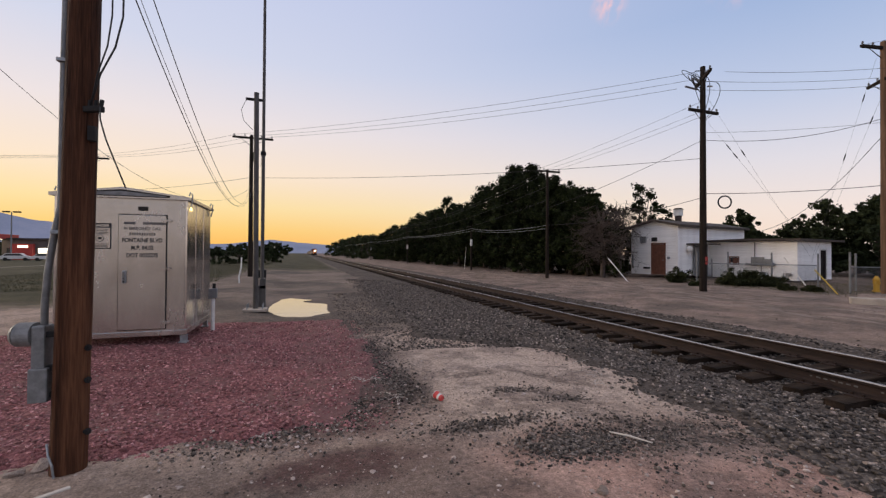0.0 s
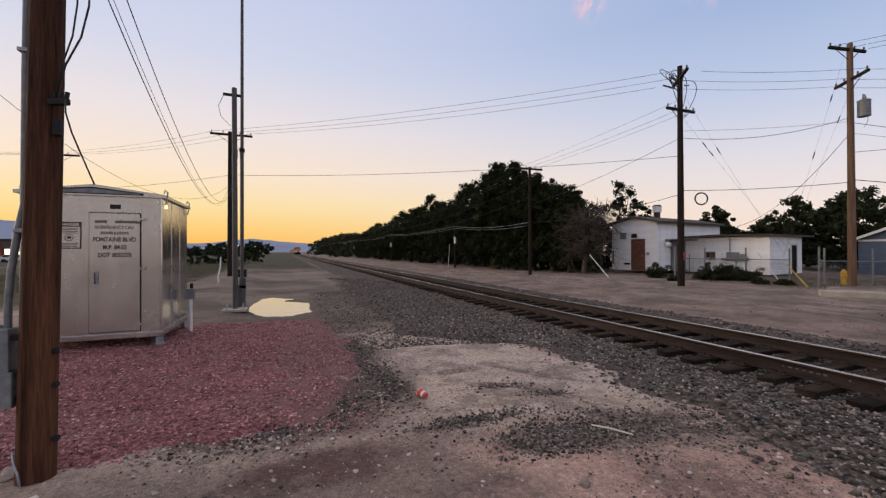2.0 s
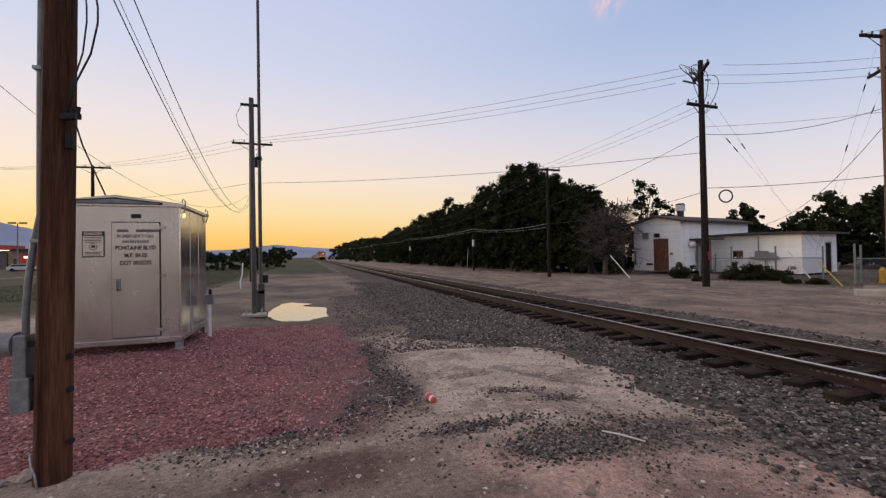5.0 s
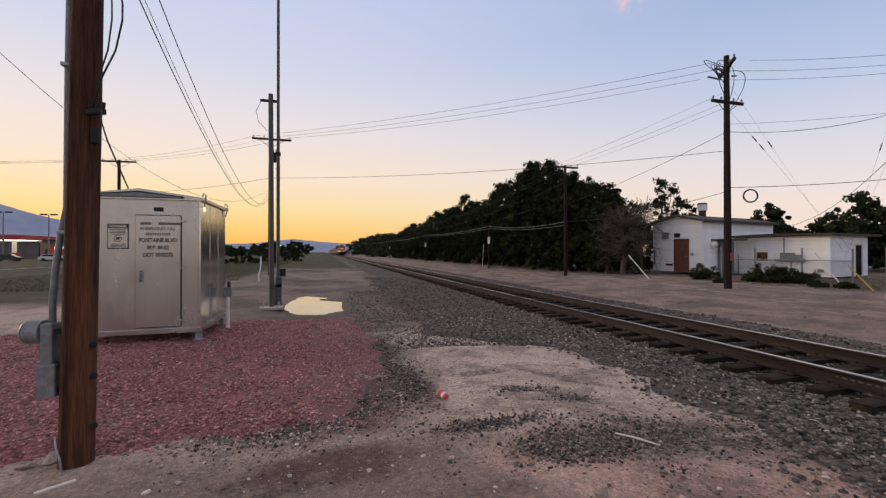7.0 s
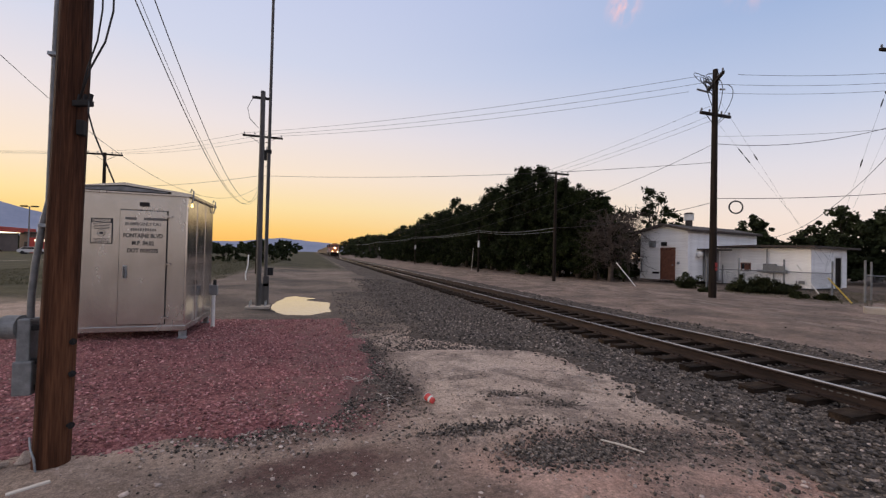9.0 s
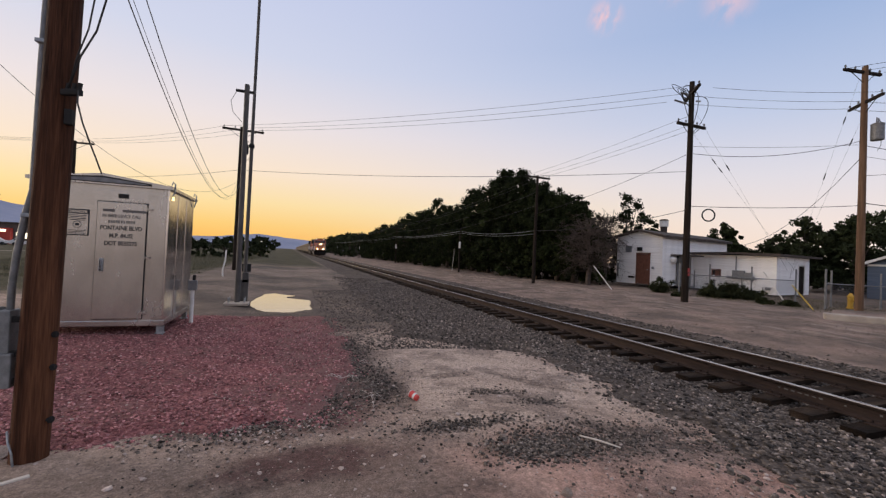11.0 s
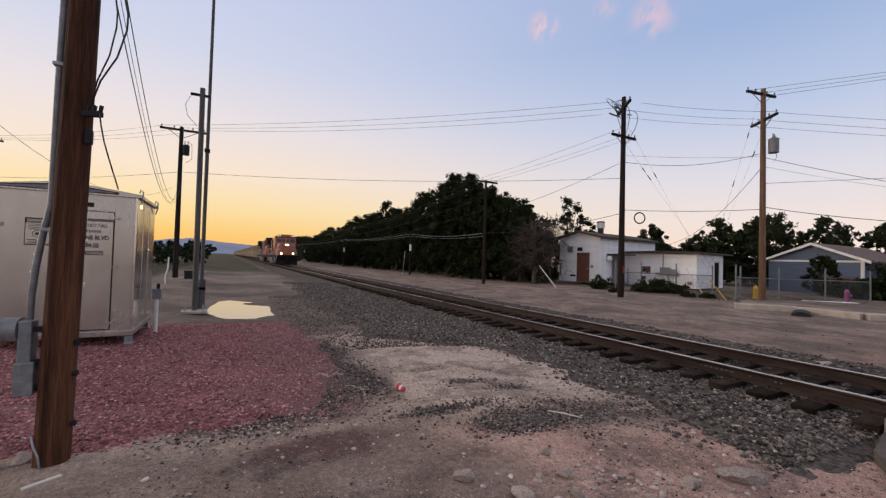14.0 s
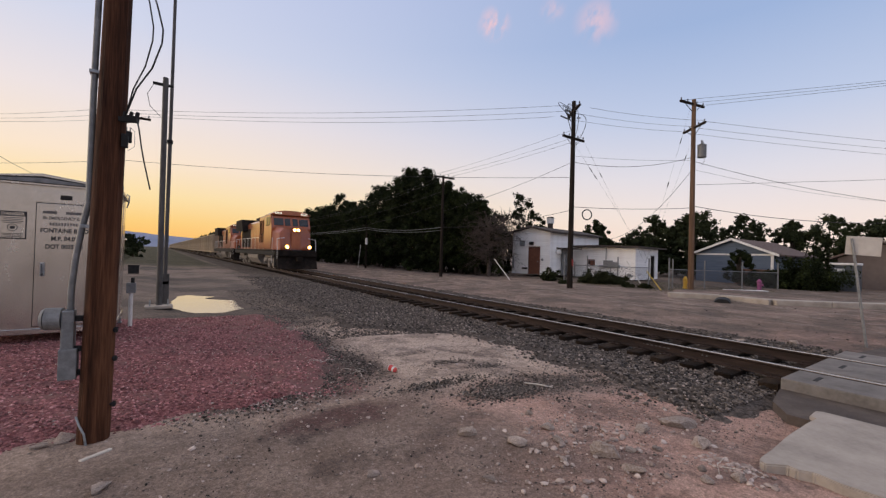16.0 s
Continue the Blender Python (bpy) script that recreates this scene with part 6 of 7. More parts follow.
# ---- the white sheds ----
def board_wall(parent, a, b, z0, z1, holes=(), gable=0.0, name="wall"):
    """Horizontal clapboards from a to b (x, y), each board a piece; holes: (s0, s1, z0, z1) along the wall."""
    a, b = Vector((*a, 0)), Vector((*b, 0))
    L, d = (b - a).length, (b - a).normalized()
    ang = math.atan2(d.y, d.x)
    bm = B()
    H = z1 - z0

    def slab(s0, s1, u0, u1):
        box(bm, (s0 + s1) / 2, 0.09, (u0 + u1) / 2, s1 - s0, 0.12, u1 - u0)
    cuts = sorted(holes)
    s = 0.0
    for s0, s1, h0, h1 in cuts:
        slab(s, s0, 0, H)
        if h0 > 0.01:
            slab(s0, s1, 0, h0)
        slab(s0, s1, h1, H)
        s = s1
    slab(s, L, 0, H)
    if gable:
        prism(bm, [(0, H), (L, H), (L / 2, H + gable)], "y", 0.03, 0.15)
    m = Matrix.Translation((a.x, a.y, z0)) @ Matrix.Rotation(ang, 4, "Z")
    wall = part(name, bm, M_SIDING, parent)
    wall.matrix_basis = m
    cache = {}
    rows = int((H + gable) / 0.19)
    for k in range(rows):
        z = 0.19 * (k + 0.5)
        lo, hi = 0.0, L
        if gable and z > H:
            cut = (z - H) / gable * L / 2
            lo, hi = cut, L - cut
        runs, s = [], lo
        for s0, s1, h0, h1 in cuts:
            if h0 < z < h1:
                runs.append((s, s0)); s = s1
        runs.append((s, hi))
        for r0, r1 in runs:
            if r1 - r0 < 0.08:
                continue
            key = round(r1 - r0, 2)
            if key not in cache:
                bm = B()
                box(bm, 0, 0, 0, r1 - r0, 0.028, 0.186, 0, Matrix.Rotation(radians(-9), 4, "X"))
                me = bpy.data.meshes.new("board")
                bm.to_mesh(me); bm.free()
                me.materials.append(M_SIDING)
                cache[key] = me
            ob = new("board", cache[key])
            ob.parent = wall
            ob.matrix_basis = pose((r0 + r1) / 2, 0.018, z)
    return wall


def shed_door(parent, m, w, h, mat=None):
    bm = B()
    box(bm, 0, 0.03, h / 2, w - 0.1, 0.05, h - 0.05, 0.006)
    d = part("door", bm, mat or M_BROWN_DOOR, parent, "closed brown panelled door")
    d.matrix_basis = m
    for x in (-0.22, 0.22):
        for z, hh in ((h * 0.27, h * 0.38), (h * 0.72, h * 0.38)):
            bm = B()
            box(bm, x * w, 0.0, z, w * 0.3, 0.02, hh, 0.008)
            part("door_panel", bm, mat or M_BROWN_DOOR, d)
    bm = B()
    for x in (-w / 2, w / 2):
        box(bm, x, 0.0, h / 2, 0.09, 0.06, h + 0.08)
    box(bm, 0, 0.0, h + 0.04, w + 0.1, 0.06, 0.09)
    part("door_frame", bm, M_BROWN_DOOR if mat is None else M_WHITE, d)
    bm = B()
    rod(bm, (w * 0.36, -0.05, h * 0.48), (w * 0.36, 0.0, h * 0.48), 0.035)
    part("knob", bm, M_GALV, d)


U = Vector((-0.16, 0.987, 0)).normalized()
V = Vector((0.987, 0.16, 0)).normalized()


def build_sheds():
    c = Vector((26.0, 22.8, 0))
    za, zb = 0.08, 3.78
    shed = thing("white_shed", Matrix.Identity(4), "white clapboard shed with a brown door and low roof", "shed", "white sheds")
    L = c + U * 3.85
    far = c + V * 9.0
    # gable end towards the track, from far corner to near corner
    board_wall(shed, L.xy, c.xy, za, zb, [(1.75, 2.85, 0.0, 2.38)], 0.42, "gable_wall")
    board_wall(shed, c.xy, far.xy, za, zb, [], 0, "side_wall")
    bm = B()
    for a, b in ((far, far + U * 3.85), (far + U * 3.85, L)):
        m = (a + b) / 2
        box(bm, m.x, m.y, (za + zb) / 2, (b - a).length, 0.12, zb - za, 0, Matrix.Rotation(math.atan2((b - a).y, (b - a).x), 4, "Z"))
    part("back_wall", bm, M_SIDING, shed)
    ang = math.degrees(math.atan2((c - L).y, (c - L).x))
    along = (c - L).normalized()
    p = L + along * 2.3
    shed_door(shed, pose(p.x, p.y, za, 0, 0, ang), 1.1, 2.35)
    for s, z, w, h, mat, nm in ((1.05, 2.72, 0.5, 0.5, M_GALV, "louvre_vent"), (2.0, 2.72, 0.42, 0.3, M_BLACK, "porch_lamp"), (1.35, 0.5, 0.5, 0.15, M_BLACK, "low_vent"), (3.15, 1.3, 0.16, 0.2, M_GALV, "switch_box"), (0.1, 1.0, 0.08, 1.1, M_PIPE, "wall_pipe")):
        p = L + along * s
        bm = B()
        box(bm, 0, -0.05, 0, w, 0.14, h, 0.02)
        for k in range(4 if "vent" in nm else 0):
            box(bm, 0, -0.13, -h / 2 + h * (k + 0.5) / 4, w * 0.86, 0.02, h * 0.12)
        part(nm, bm, mat, shed).matrix_basis = pose(p.x, p.y, za + z, 0, 0, ang)
    # roof: low gable, ridge along V, with overhang
    bm = B()
    w2 = 3.85 / 2
    prism(bm, [(-w2 - 0.35, zb - 0.1), (0, zb + 0.42), (w2 + 0.35, zb - 0.1), (w2 + 0.35, zb + 0.06), (0, zb + 0.58), (-w2 - 0.35, zb + 0.06)], "y", -0.35, 9.2)
    roof = part("roof", bm, M_ROOF, shed, "dark brown felt roof with overhang")
    mid = (c + L) / 2
    roof.matrix_basis = Matrix.Translation((mid.x, mid.y, 0)) @ Matrix.Rotation(math.atan2(V.y, V.x) - math.pi / 2, 4, "Z")
    ch = mid + V * 3.1
    bm = B()
    rod(bm, (ch.x, ch.y, zb + 0.2), (ch.x, ch.y, zb + 1.0), 0.25, seg=16, index=1)
    rod(bm, (ch.x, ch.y, zb + 1.0), (ch.x, ch.y, zb + 1.5), 0.34, 0.34, 16)
    rod(bm, (ch.x, ch.y, zb + 1.5), (ch.x, ch.y, zb + 1.62), 0.38, 0.25, 16, index=1)
    part("flue", bm, [M_WHITE, M_ROOF], shed, "white round flue with a dark cap")
    bm = B()
    e = c + V * 1.1
    bmesh.ops.create_uvsphere(bm, u_segments=18, v_segments=10, radius=0.24, matrix=Matrix.Translation((e.x, e.y - 0.22, 2.05)))
    part("tank_end", bm, M_WHITE, shed, "white rounded appliance on the side wall", smooth=True)
    bm = B()
    e2 = c + V * 2.3
    box(bm, e2.x, e2.y - 0.55, 2.42, 2.4, 1.2, 0.1, 0.02, Matrix.Rotation(math.atan2(V.y, V.x), 4, "Z"))
    part("canopy", bm, M_ROOF, shed, "small dark canopy over a recess")
    # Grey sheet added for the shade under the canopy
    bm = B()
    box(bm, e2.x + 0.3, e2.y - 0.1, 1.2, 1.7, 0.12, 2.3, 0, Matrix.Rotation(math.atan2(V.y, V.x), 4, "Z"))
    part("recess_shade", bm, M_PIPE, shed, "grey sheet painted as the shade in the recess")

    c2 = Vector((30.9, 18.0, 0))
    zc, zd = -0.08, 2.6
    low = thing("low_white_shed", Matrix.Identity(4), "low white clapboard shed with meters and pipes on its wall", "shed", "white sheds")
    L2 = c2 + U * 6.0
    R2 = c2 + V * 5.1
    board_wall(low, L2.xy, c2.xy, zc, zd, [(1.9, 2.5, 1.05, 1.55)], 0, "front_wall")
    board_wall(low, c2.xy, R2.xy, zc, zd, [(3.3, 4.3, 0.0, 2.1)], 0, "side_wall")
    bm = B()
    for a, b in ((R2, R2 + U * 6.0), (R2 + U * 6.0, L2)):
        m = (a + b) / 2
        box(bm, m.x, m.y, (zc + zd) / 2, (b - a).length, 0.12, zd - zc, 0, Matrix.Rotation(math.atan2((b - a).y, (b - a).x), 4, "Z"))
    part("back_wall", bm, M_SIDING, low)
    p = c2 + V * 3.8
    shed_door(low, pose(p.x, p.y, zc, 0, 0, math.degrees(math.atan2(V.y, V.x))), 1.0, 2.08, M_LOCO_DARK)
    along2 = (c2 - L2).normalized()
    ang2 = math.degrees(math.atan2(along2.y, along2.x))
    p = L2 + along2 * 2.2
    bm = B()
    box(bm, 0, 0.06, 0, 0.56, 0.05, 0.46)
    w = part("window", bm, M_GLASS_DARK, low, "small boarded window")
    w.matrix_basis = pose(p.x, p.y, zc + 1.3, 0, 0, ang2)
    bm = B()
    for dx in (-0.3, 0.3):
        box(bm, dx, 0.0, 0, 0.07, 0.06, 0.6)
    for dz in (-0.27, 0.27):
        box(bm, 0, 0.0, dz, 0.66, 0.06, 0.07)
    box(bm, 0.05, 0.02, -0.02, 0.3, 0.03, 0.4)
    part("window_frame", bm, M_BROWN_DOOR, w)
    for s, z, bw, bh, bd in ((3.75, 1.25, 0.75, 0.62, 0.25), (4.35, 1.18, 0.5, 0.5, 0.22), (3.15, 1.05, 0.3, 0.16, 0.15), (4.65, 1.05, 0.2, 0.25, 0.15), (4.05, 0.42, 0.3, 0.2, 0.15), (1.75, 0.42, 0.5, 0.14, 0.12), (5.55, 0.4, 0.3, 0.2, 0.14)):
        p = L2 + along2 * s
        bm = B()
        box(bm, 0, -0.1, 0, bw, bd, bh, 0.02)
        part("meter_box", bm, M_PIPE, low, "grey steel electrical box").matrix_basis = pose(p.x, p.y, zc + z, 0, 0, ang2)
    for s, za_, zb_ in ((3.6, 1.5, 2.6), (1.9, 0.0, 0.5), (4.0, 0.2, 1.0), (0.7, 0.0, 1.4), (5.3, 0.1, 0.5)):
        p = L2 + along2 * s
        bm = B()
        rod(bm, (p.x - 0.12, p.y, zc + za_), (p.x - 0.12, p.y, zc + zb_), 0.035, seg=8)
        part("riser_pipe", bm, M_PIPE, low)
    # roof, low and dark, ridge along V
    bm = B()
    prism(bm, [(-3.4, zd - 0.02), (0, zd + 0.06), (3.4, zd - 0.02), (3.4, zd + 0.12), (0, zd + 0.2), (-3.4, zd + 0.12)], "y", -0.55, 6.2)
    mid2 = (c2 + L2) / 2
    part("roof", bm, M_ROOF, low, "dark felt roof with wide eaves").matrix_basis = Matrix.Translation((mid2.x, mid2.y, 0)) @ Matrix.Rotation(math.atan2(V.y, V.x) - math.pi / 2, 4, "Z")


build_sheds()


# ---- plants ----
def leaf_cloud(centres, radii, per, size, q):
    """Leaf quads on and in round clumps: arrays of vertices and faces."""
    n = len(centres) * per
    c = np.repeat(np.asarray(centres), per, 0)
    r = np.repeat(np.asarray(radii), per)[:, None]
    d = q.normal(size=(n, 3))
    d /= np.linalg.norm(d, axis=1)[:, None]
    p = c + d * r * (q.random((n, 1)) ** 0.45 + 0.35 * q.random((n, 1)) ** 6) * np.array([1, 1, 0.85])
    a = q.normal(size=(n, 3)); a /= np.linalg.norm(a, axis=1)[:, None]
    b = np.cross(a, q.normal(size=(n, 3))); b /= np.linalg.norm(b, axis=1)[:, None]
    s = size * q.uniform(0.6, 1.4, (n, 1))
    v = np.stack([p - a * s, p + b * s * 0.5, p + a * s, p - b * s * 0.5], 1).reshape(-1, 3)
    f = np.arange(n * 4).reshape(-1, 4)
    return v, f


def tree(x, y, top, rad, seed, leaf=0.16, clumps=70, per=70, low=0.6, mat=None, label="dense dark green tree in full leaf", group="trees", bare=False, gappy=0.0):
    """Tapered trunk, limbs, and a crown of leaf clumps with an uneven outline."""
    g = gz(x, y)
    q = np.random.default_rng(seed)
    t = thing("tree", Matrix.Translation((x, y, g)), label, "tree", group)
    H = top - g
    bm = B()
    ctr, rads = [], []
    lobes = [(q.uniform(-0.5, 0.5) * rad, q.uniform(-0.5, 0.5) * rad, q.uniform(0.5, 0.95) * H) for _ in range(6)]
    tube(bm, [(0, 0, -0.2), (0.1, 0.05, H * 0.25), (0.05, 0.15, H * 0.55), (0.1, 0, H * 0.8)], [0.22 * rad / 3 + 0.06, 0.17 * rad / 3 + 0.04, 0.1 * rad / 3 + 0.02, 0.03], 8)
    for lx, ly, lz in lobes:
        tube(bm, [(0.05, 0.05, H * 0.25), (lx * 0.5, ly * 0.5, lz * 0.62), (lx, ly, lz * 0.92)], [0.08, 0.05, 0.02], 6)
    part("trunk", bm, M_BARK if not bare else M_TWIG, t)
    if bare:
        verts_bm = B()
        r = random.Random(seed)
        for _ in range(clumps):
            a, e = r.uniform(0, 6.28), r.uniform(-0.35, 1.1)
            L = rad * r.uniform(0.6, 1.25)
            p0 = Vector((r.gauss(0, 0.15) * rad, r.gauss(0, 0.15) * rad, H * r.uniform(0.15, 0.7)))
            p1 = p0 + Vector((math.cos(a) * math.cos(e), math.sin(a) * math.cos(e), math.sin(e))) * L * 0.6
            p2 = p1 + Vector((math.cos(a) * 0.8 + r.gauss(0, 0.3), math.sin(a) * 0.8 + r.gauss(0, 0.3), r.uniform(-0.7, 0.5))) * L * 0.5
            tube(verts_bm, [p0, p1, p2], [0.022, 0.012, 0.005], 4)
            for _k in range(11):
                s = p1.lerp(p2, r.random())
                tube(verts_bm, [s, s + Vector((r.gauss(0, 0.35), r.gauss(0, 0.35), r.gauss(-0.1, 0.3)))], [0.008, 0.004], 3)
        part("branch_tangle", verts_bm, M_TWIG, t, "bare grey branches")
        return t
    for _ in range(clumps):
        h = q.random() ** 0.8
        prof = (0.95 + 0.18 * math.sin(math.pi * min(h * 1.15, 1))) * (1 if h < 0.6 else math.sqrt(max(0.05, 1 - ((h - 0.6) / 0.42) ** 2)))
        a, k = q.uniform(0, 2 * math.pi), math.sqrt(q.random())
        rr = rad * prof * k * (1 + 0.22 * math.sin(3 * a + seed) + 0.12 * math.sin(7 * a + 2 * seed))
        ctr.append((rr * math.cos(a), rr * math.sin(a), low + h * (H - low) * (0.97 if k < 0.6 else 0.88)))
        rads.append(q.uniform(0.10, 0.30) * rad * (1 - 0.25 * h))
    if gappy:
        keep = [i for i in range(len(ctr)) if q.random() > gappy]
        ctr, rads = [ctr[i] for i in keep], [rads[i] for i in keep]
    v, f = leaf_cloud(ctr, rads, per, leaf, q)
    # opaque filler blobs inside the clumps, added to stop sky showing through
    hearts = ICO[None] * (np.asarray(rads) * 0.45)[:, None, None] * (1 + q.uniform(-0.3, 0.3, (len(ctr), 12, 1))) + np.asarray(ctr)[:, None]
    f2 = (ICO_F[None] + 12 * np.arange(len(ctr))[:, None, None]).reshape(-1, 3) + len(v)
    me = bpy.data.meshes.new("crown")
    me.from_pydata(np.concatenate([v, hearts.reshape(-1, 3)]).tolist(), [], f.tolist() + f2.tolist())
    me.materials.append(mat or M_LEAF)
    ob = new("crown", me)
    ob.parent = t
    return t


# the dense row behind the wayside line: (x, y, top, radius)
ROW = [(21.9, 27.7, 6.4, 2.0), (21.8, 29.8, 8.0, 2.4), (21.5, 32.3, 8.9, 2.4), (21.2, 35.2, 10.6, 2.6), (21.3, 38.6, 11.2, 2.9), (21.2, 42.0, 10.6, 2.6), (21.1, 46.0, 10.2, 2.9), (21.3, 50.5, 8.6, 2.7), (21.2, 55.0, 8.9, 2.9),
       (21.3, 60.0, 10.6, 3.2), (21.2, 66.0, 9.2, 3.2), (21.4, 73.0, 9.9, 3.6), (21.4, 81.0, 8.6, 3.6), (21.5, 90.0, 8.0, 3.8), (21.5, 101.0, 8.7, 4.0), (21.7, 114.0, 7.4, 4.3)]
for k, (x, y, top, rad) in enumerate(ROW):
    tree(x, y, top, rad, 100 + k, 0.115 if y < 60 else 0.2, 270 if y < 60 else 130, 66 if y < 60 else 50, 0.2, group="tree row along the track")
for k in range(9):
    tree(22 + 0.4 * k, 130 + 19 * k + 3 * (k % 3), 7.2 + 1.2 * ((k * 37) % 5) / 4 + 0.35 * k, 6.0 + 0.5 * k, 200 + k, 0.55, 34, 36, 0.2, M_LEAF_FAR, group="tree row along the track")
tree(22.9, 28.6, 7.0, 1.8, 154, 0.115, 150, 60, 0.2, group="tree row along the track")
tree(23.4, 29.9, 7.4, 1.9, 150, 0.13, 110, 60, 0.3, group="tree row along the track")
tree(30.5, 31.0, 8.3, 2.7, 151, 0.13, 90, 55, 1.6, gappy=0.2, group="tree row along the track")
for k, (x, y, top, rad) in enumerate(ROW):
    tree(x + 3.4, y + 1.6 + 0.02 * y, top - 1.3, rad * 1.15, 160 + k, 0.2 if y < 60 else 0.3, 70, 45, 0.2, group="tree row along the track")
tree(21.6, 25.6, 6.2, 2.1, 152, bare=True, clumps=230, label="bare grey leafless tree tangled at the row's end")
tree(23.9, 26.4, 7.0, 1.6, 153, bare=True, clumps=90, label="bare grey leafless tree tangled at the row's end")
# trees behind the sheds and houses
for k, (x, y, top, rad) in enumerate([(47, 33, 6.9, 2.2), (52, 36, 5.2, 3.0), (50, 29.5, 5.4, 2.4), (49, 26.0, 7.2, 2.6), (50, 22.6, 7.0, 2.9), (56, 24.5, 8.4, 4.0), (60, 20.5, 7.6, 3.5), (64, 16.5, 7.4, 2.6), (66, 13.6, 7.6, 3.8), (68, 9.5, 7.2, 3.6), (62, 6.0, 5.2, 3.4), (58, 28, 6.2, 3.8), (66, 0.5, 6.5, 4.0)]):
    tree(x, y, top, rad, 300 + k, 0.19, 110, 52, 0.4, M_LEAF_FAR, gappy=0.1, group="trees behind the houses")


def shrub(x, y, r, h, seed, mat=None, label="low dusty green shrub", name="shrub"):
    q = np.random.default_rng(seed)
    k = 34 if r < 1 else 70
    ctr = [(q.normal() * r * 0.45, q.normal() * r * 0.4, abs(q.normal()) * h * 0.35 + 0.1 * h) for _ in range(k)]
    v, f = leaf_cloud(ctr, [r * 0.32] * k, 90, 0.03 + 0.04 * r, q)
    ob = bulk(name, v.tolist(), f.tolist(), mat or M_WEED)
    ob.matrix_world = Matrix.Translation((x, y, gz(x, y)))
    return tagged(ob, label, "shrub", "shrubs by the sheds")


for k, (x, y, r, h) in enumerate([(22.3, 19.7, 0.7, 0.9), (23.4, 17.0, 0.6, 0.9), (24.2, 16.6, 0.8, 0.8), (25.0, 16.0, 0.7, 0.7), (22.9, 13.9, 0.35, 0.35), (23.5, 13.0, 0.35, 0.3), (20.9, 17.2, 0.3, 0.25)]):
    shrub(x, y, r, h, 400 + k)
for k, (x, y, r, h) in enumerate([(40.5, 9.6, 1.9, 2.3), (41.0, 10.9, 1.9, 2.2), (39.8, 11.8, 1.4, 1.3), (41.8, 8.9, 1.2, 1.6)]):
    shrub(x, y, r, h, 430 + k, M_LEAF, "dark overgrown hedge beside the house", "hedge")


def grass_field():
    """Dry tufts over the field left of the track and weeds by the sheds."""
    q = np.random.default_rng(5)
    n = 44000
    x = q.uniform(-20.5, -4.6, n)
    y = 21 + 70 * q.random(n) ** 1.3
    x2 = q.uniform(21.8, 33, 6000)
    y2 = q.uniform(9, 18, 6000)
    xs, ys = np.concatenate([x, x2]), np.concatenate([y, y2])
    z = np.array([gz(a, b) for a, b in zip(xs, ys)])
    m = len(xs)
    ang = q.uniform(0, 6.28, m)
    w, h = q.uniform(0.007, 0.02, m), q.uniform(0.03, 0.10, m)
    dx, dy = np.cos(ang) * w, np.sin(ang) * w
    lx, ly = q.normal(size=m) * 0.06, q.normal(size=m) * 0.06
    v = np.stack([np.stack([xs - dx, ys - dy, z - 0.01], 1), np.stack([xs + dx, ys + dy, z - 0.01], 1), np.stack([xs + lx, ys + ly, z + h], 1)], 1).reshape(-1, 3)
    tagged(bulk("field_grass", v.tolist(), np.arange(m * 3).reshape(-1, 3).tolist(), M_DRYGRASS), "short dry grass and weeds", "grass", kind="stuff")


grass_field()


# ---- fence, hydrants, sign, concrete edge, house ----
def build_fence():
    fence = thing("chain_link_fence", Matrix.Identity(4), "grey chain-link fence with thin steel posts", "fence")
    pts = [(24.3, 12.0), (27.0, 13.1), (30.0, 12.4), (33.0, 11.2), (36.0, 10.0)]
    back = [(22.7, 18.6), (24.0, 17.6), (26.2, 16.6), (28.6, 15.6)]
    for x, y in pts + back:
        bm = B()
        rod(bm, (x, y, gz(x, y) - 0.05), (x, y, gz(x, y) + 1.95), 0.045, seg=8)
        part("post", bm, M_PIPE, fence)
    for run in (pts, back):
        for (x, y), (x2, y2) in zip(run, run[1:]):
            bm = B()
            rod(bm, (x, y, gz(x, y) + 1.25), (x2, y2, gz(x2, y2) + 1.25), 0.025, seg=6)
            part("rail", bm, M_PIPE, fence)
            L = math.hypot(x2 - x, y2 - y)
            bm = B()
            box(bm, L / 2, 0, 0.62, L, 0.006, 1.24)
            ob = part("wire_mesh", bm, M_CHAIN, fence, "see-through wire mesh")
            ob.matrix_basis = Matrix.Translation((x, y, gz(x, y))) @ Matrix.Rotation(math.atan2(y2 - y, x2 - x), 4, "Z")


build_fence()


def hydrant(x, y, mat, label):
    h = thing("fire_hydrant", Matrix.Translation((x, y, gz(x, y))), label, "hydrant", "fire hydrants")
    bm = B()
    rod(bm, (0, 0, -0.02), (0, 0, 0.08), 0.17, seg=14)
    rod(bm, (0, 0, 0.08), (0, 0, 0.6), 0.12, 0.125, 14)
    rod(bm, (0, 0, 0.6), (0, 0, 0.66), 0.16, seg=14)
    rod(bm, (0, 0, 0.66), (0, 0, 0.82), 0.13, 0.05, 14)
    part("barrel", bm, mat, h)
    bm = B()
    rod(bm, (-0.22, 0, 0.48), (0.22, 0, 0.48), 0.06, seg=10)
    rod(bm, (0, -0.22, 0.44), (0, 0, 0.44), 0.08, seg=10)
    part("nozzle", bm, mat, h)


hydrant(27.9, 12.7, M_HYDRANT, "yellow fire hydrant on a grass strip")
hydrant(31.5, 9.7, M_PURPLE, "purple fire hydrant on a grass strip")


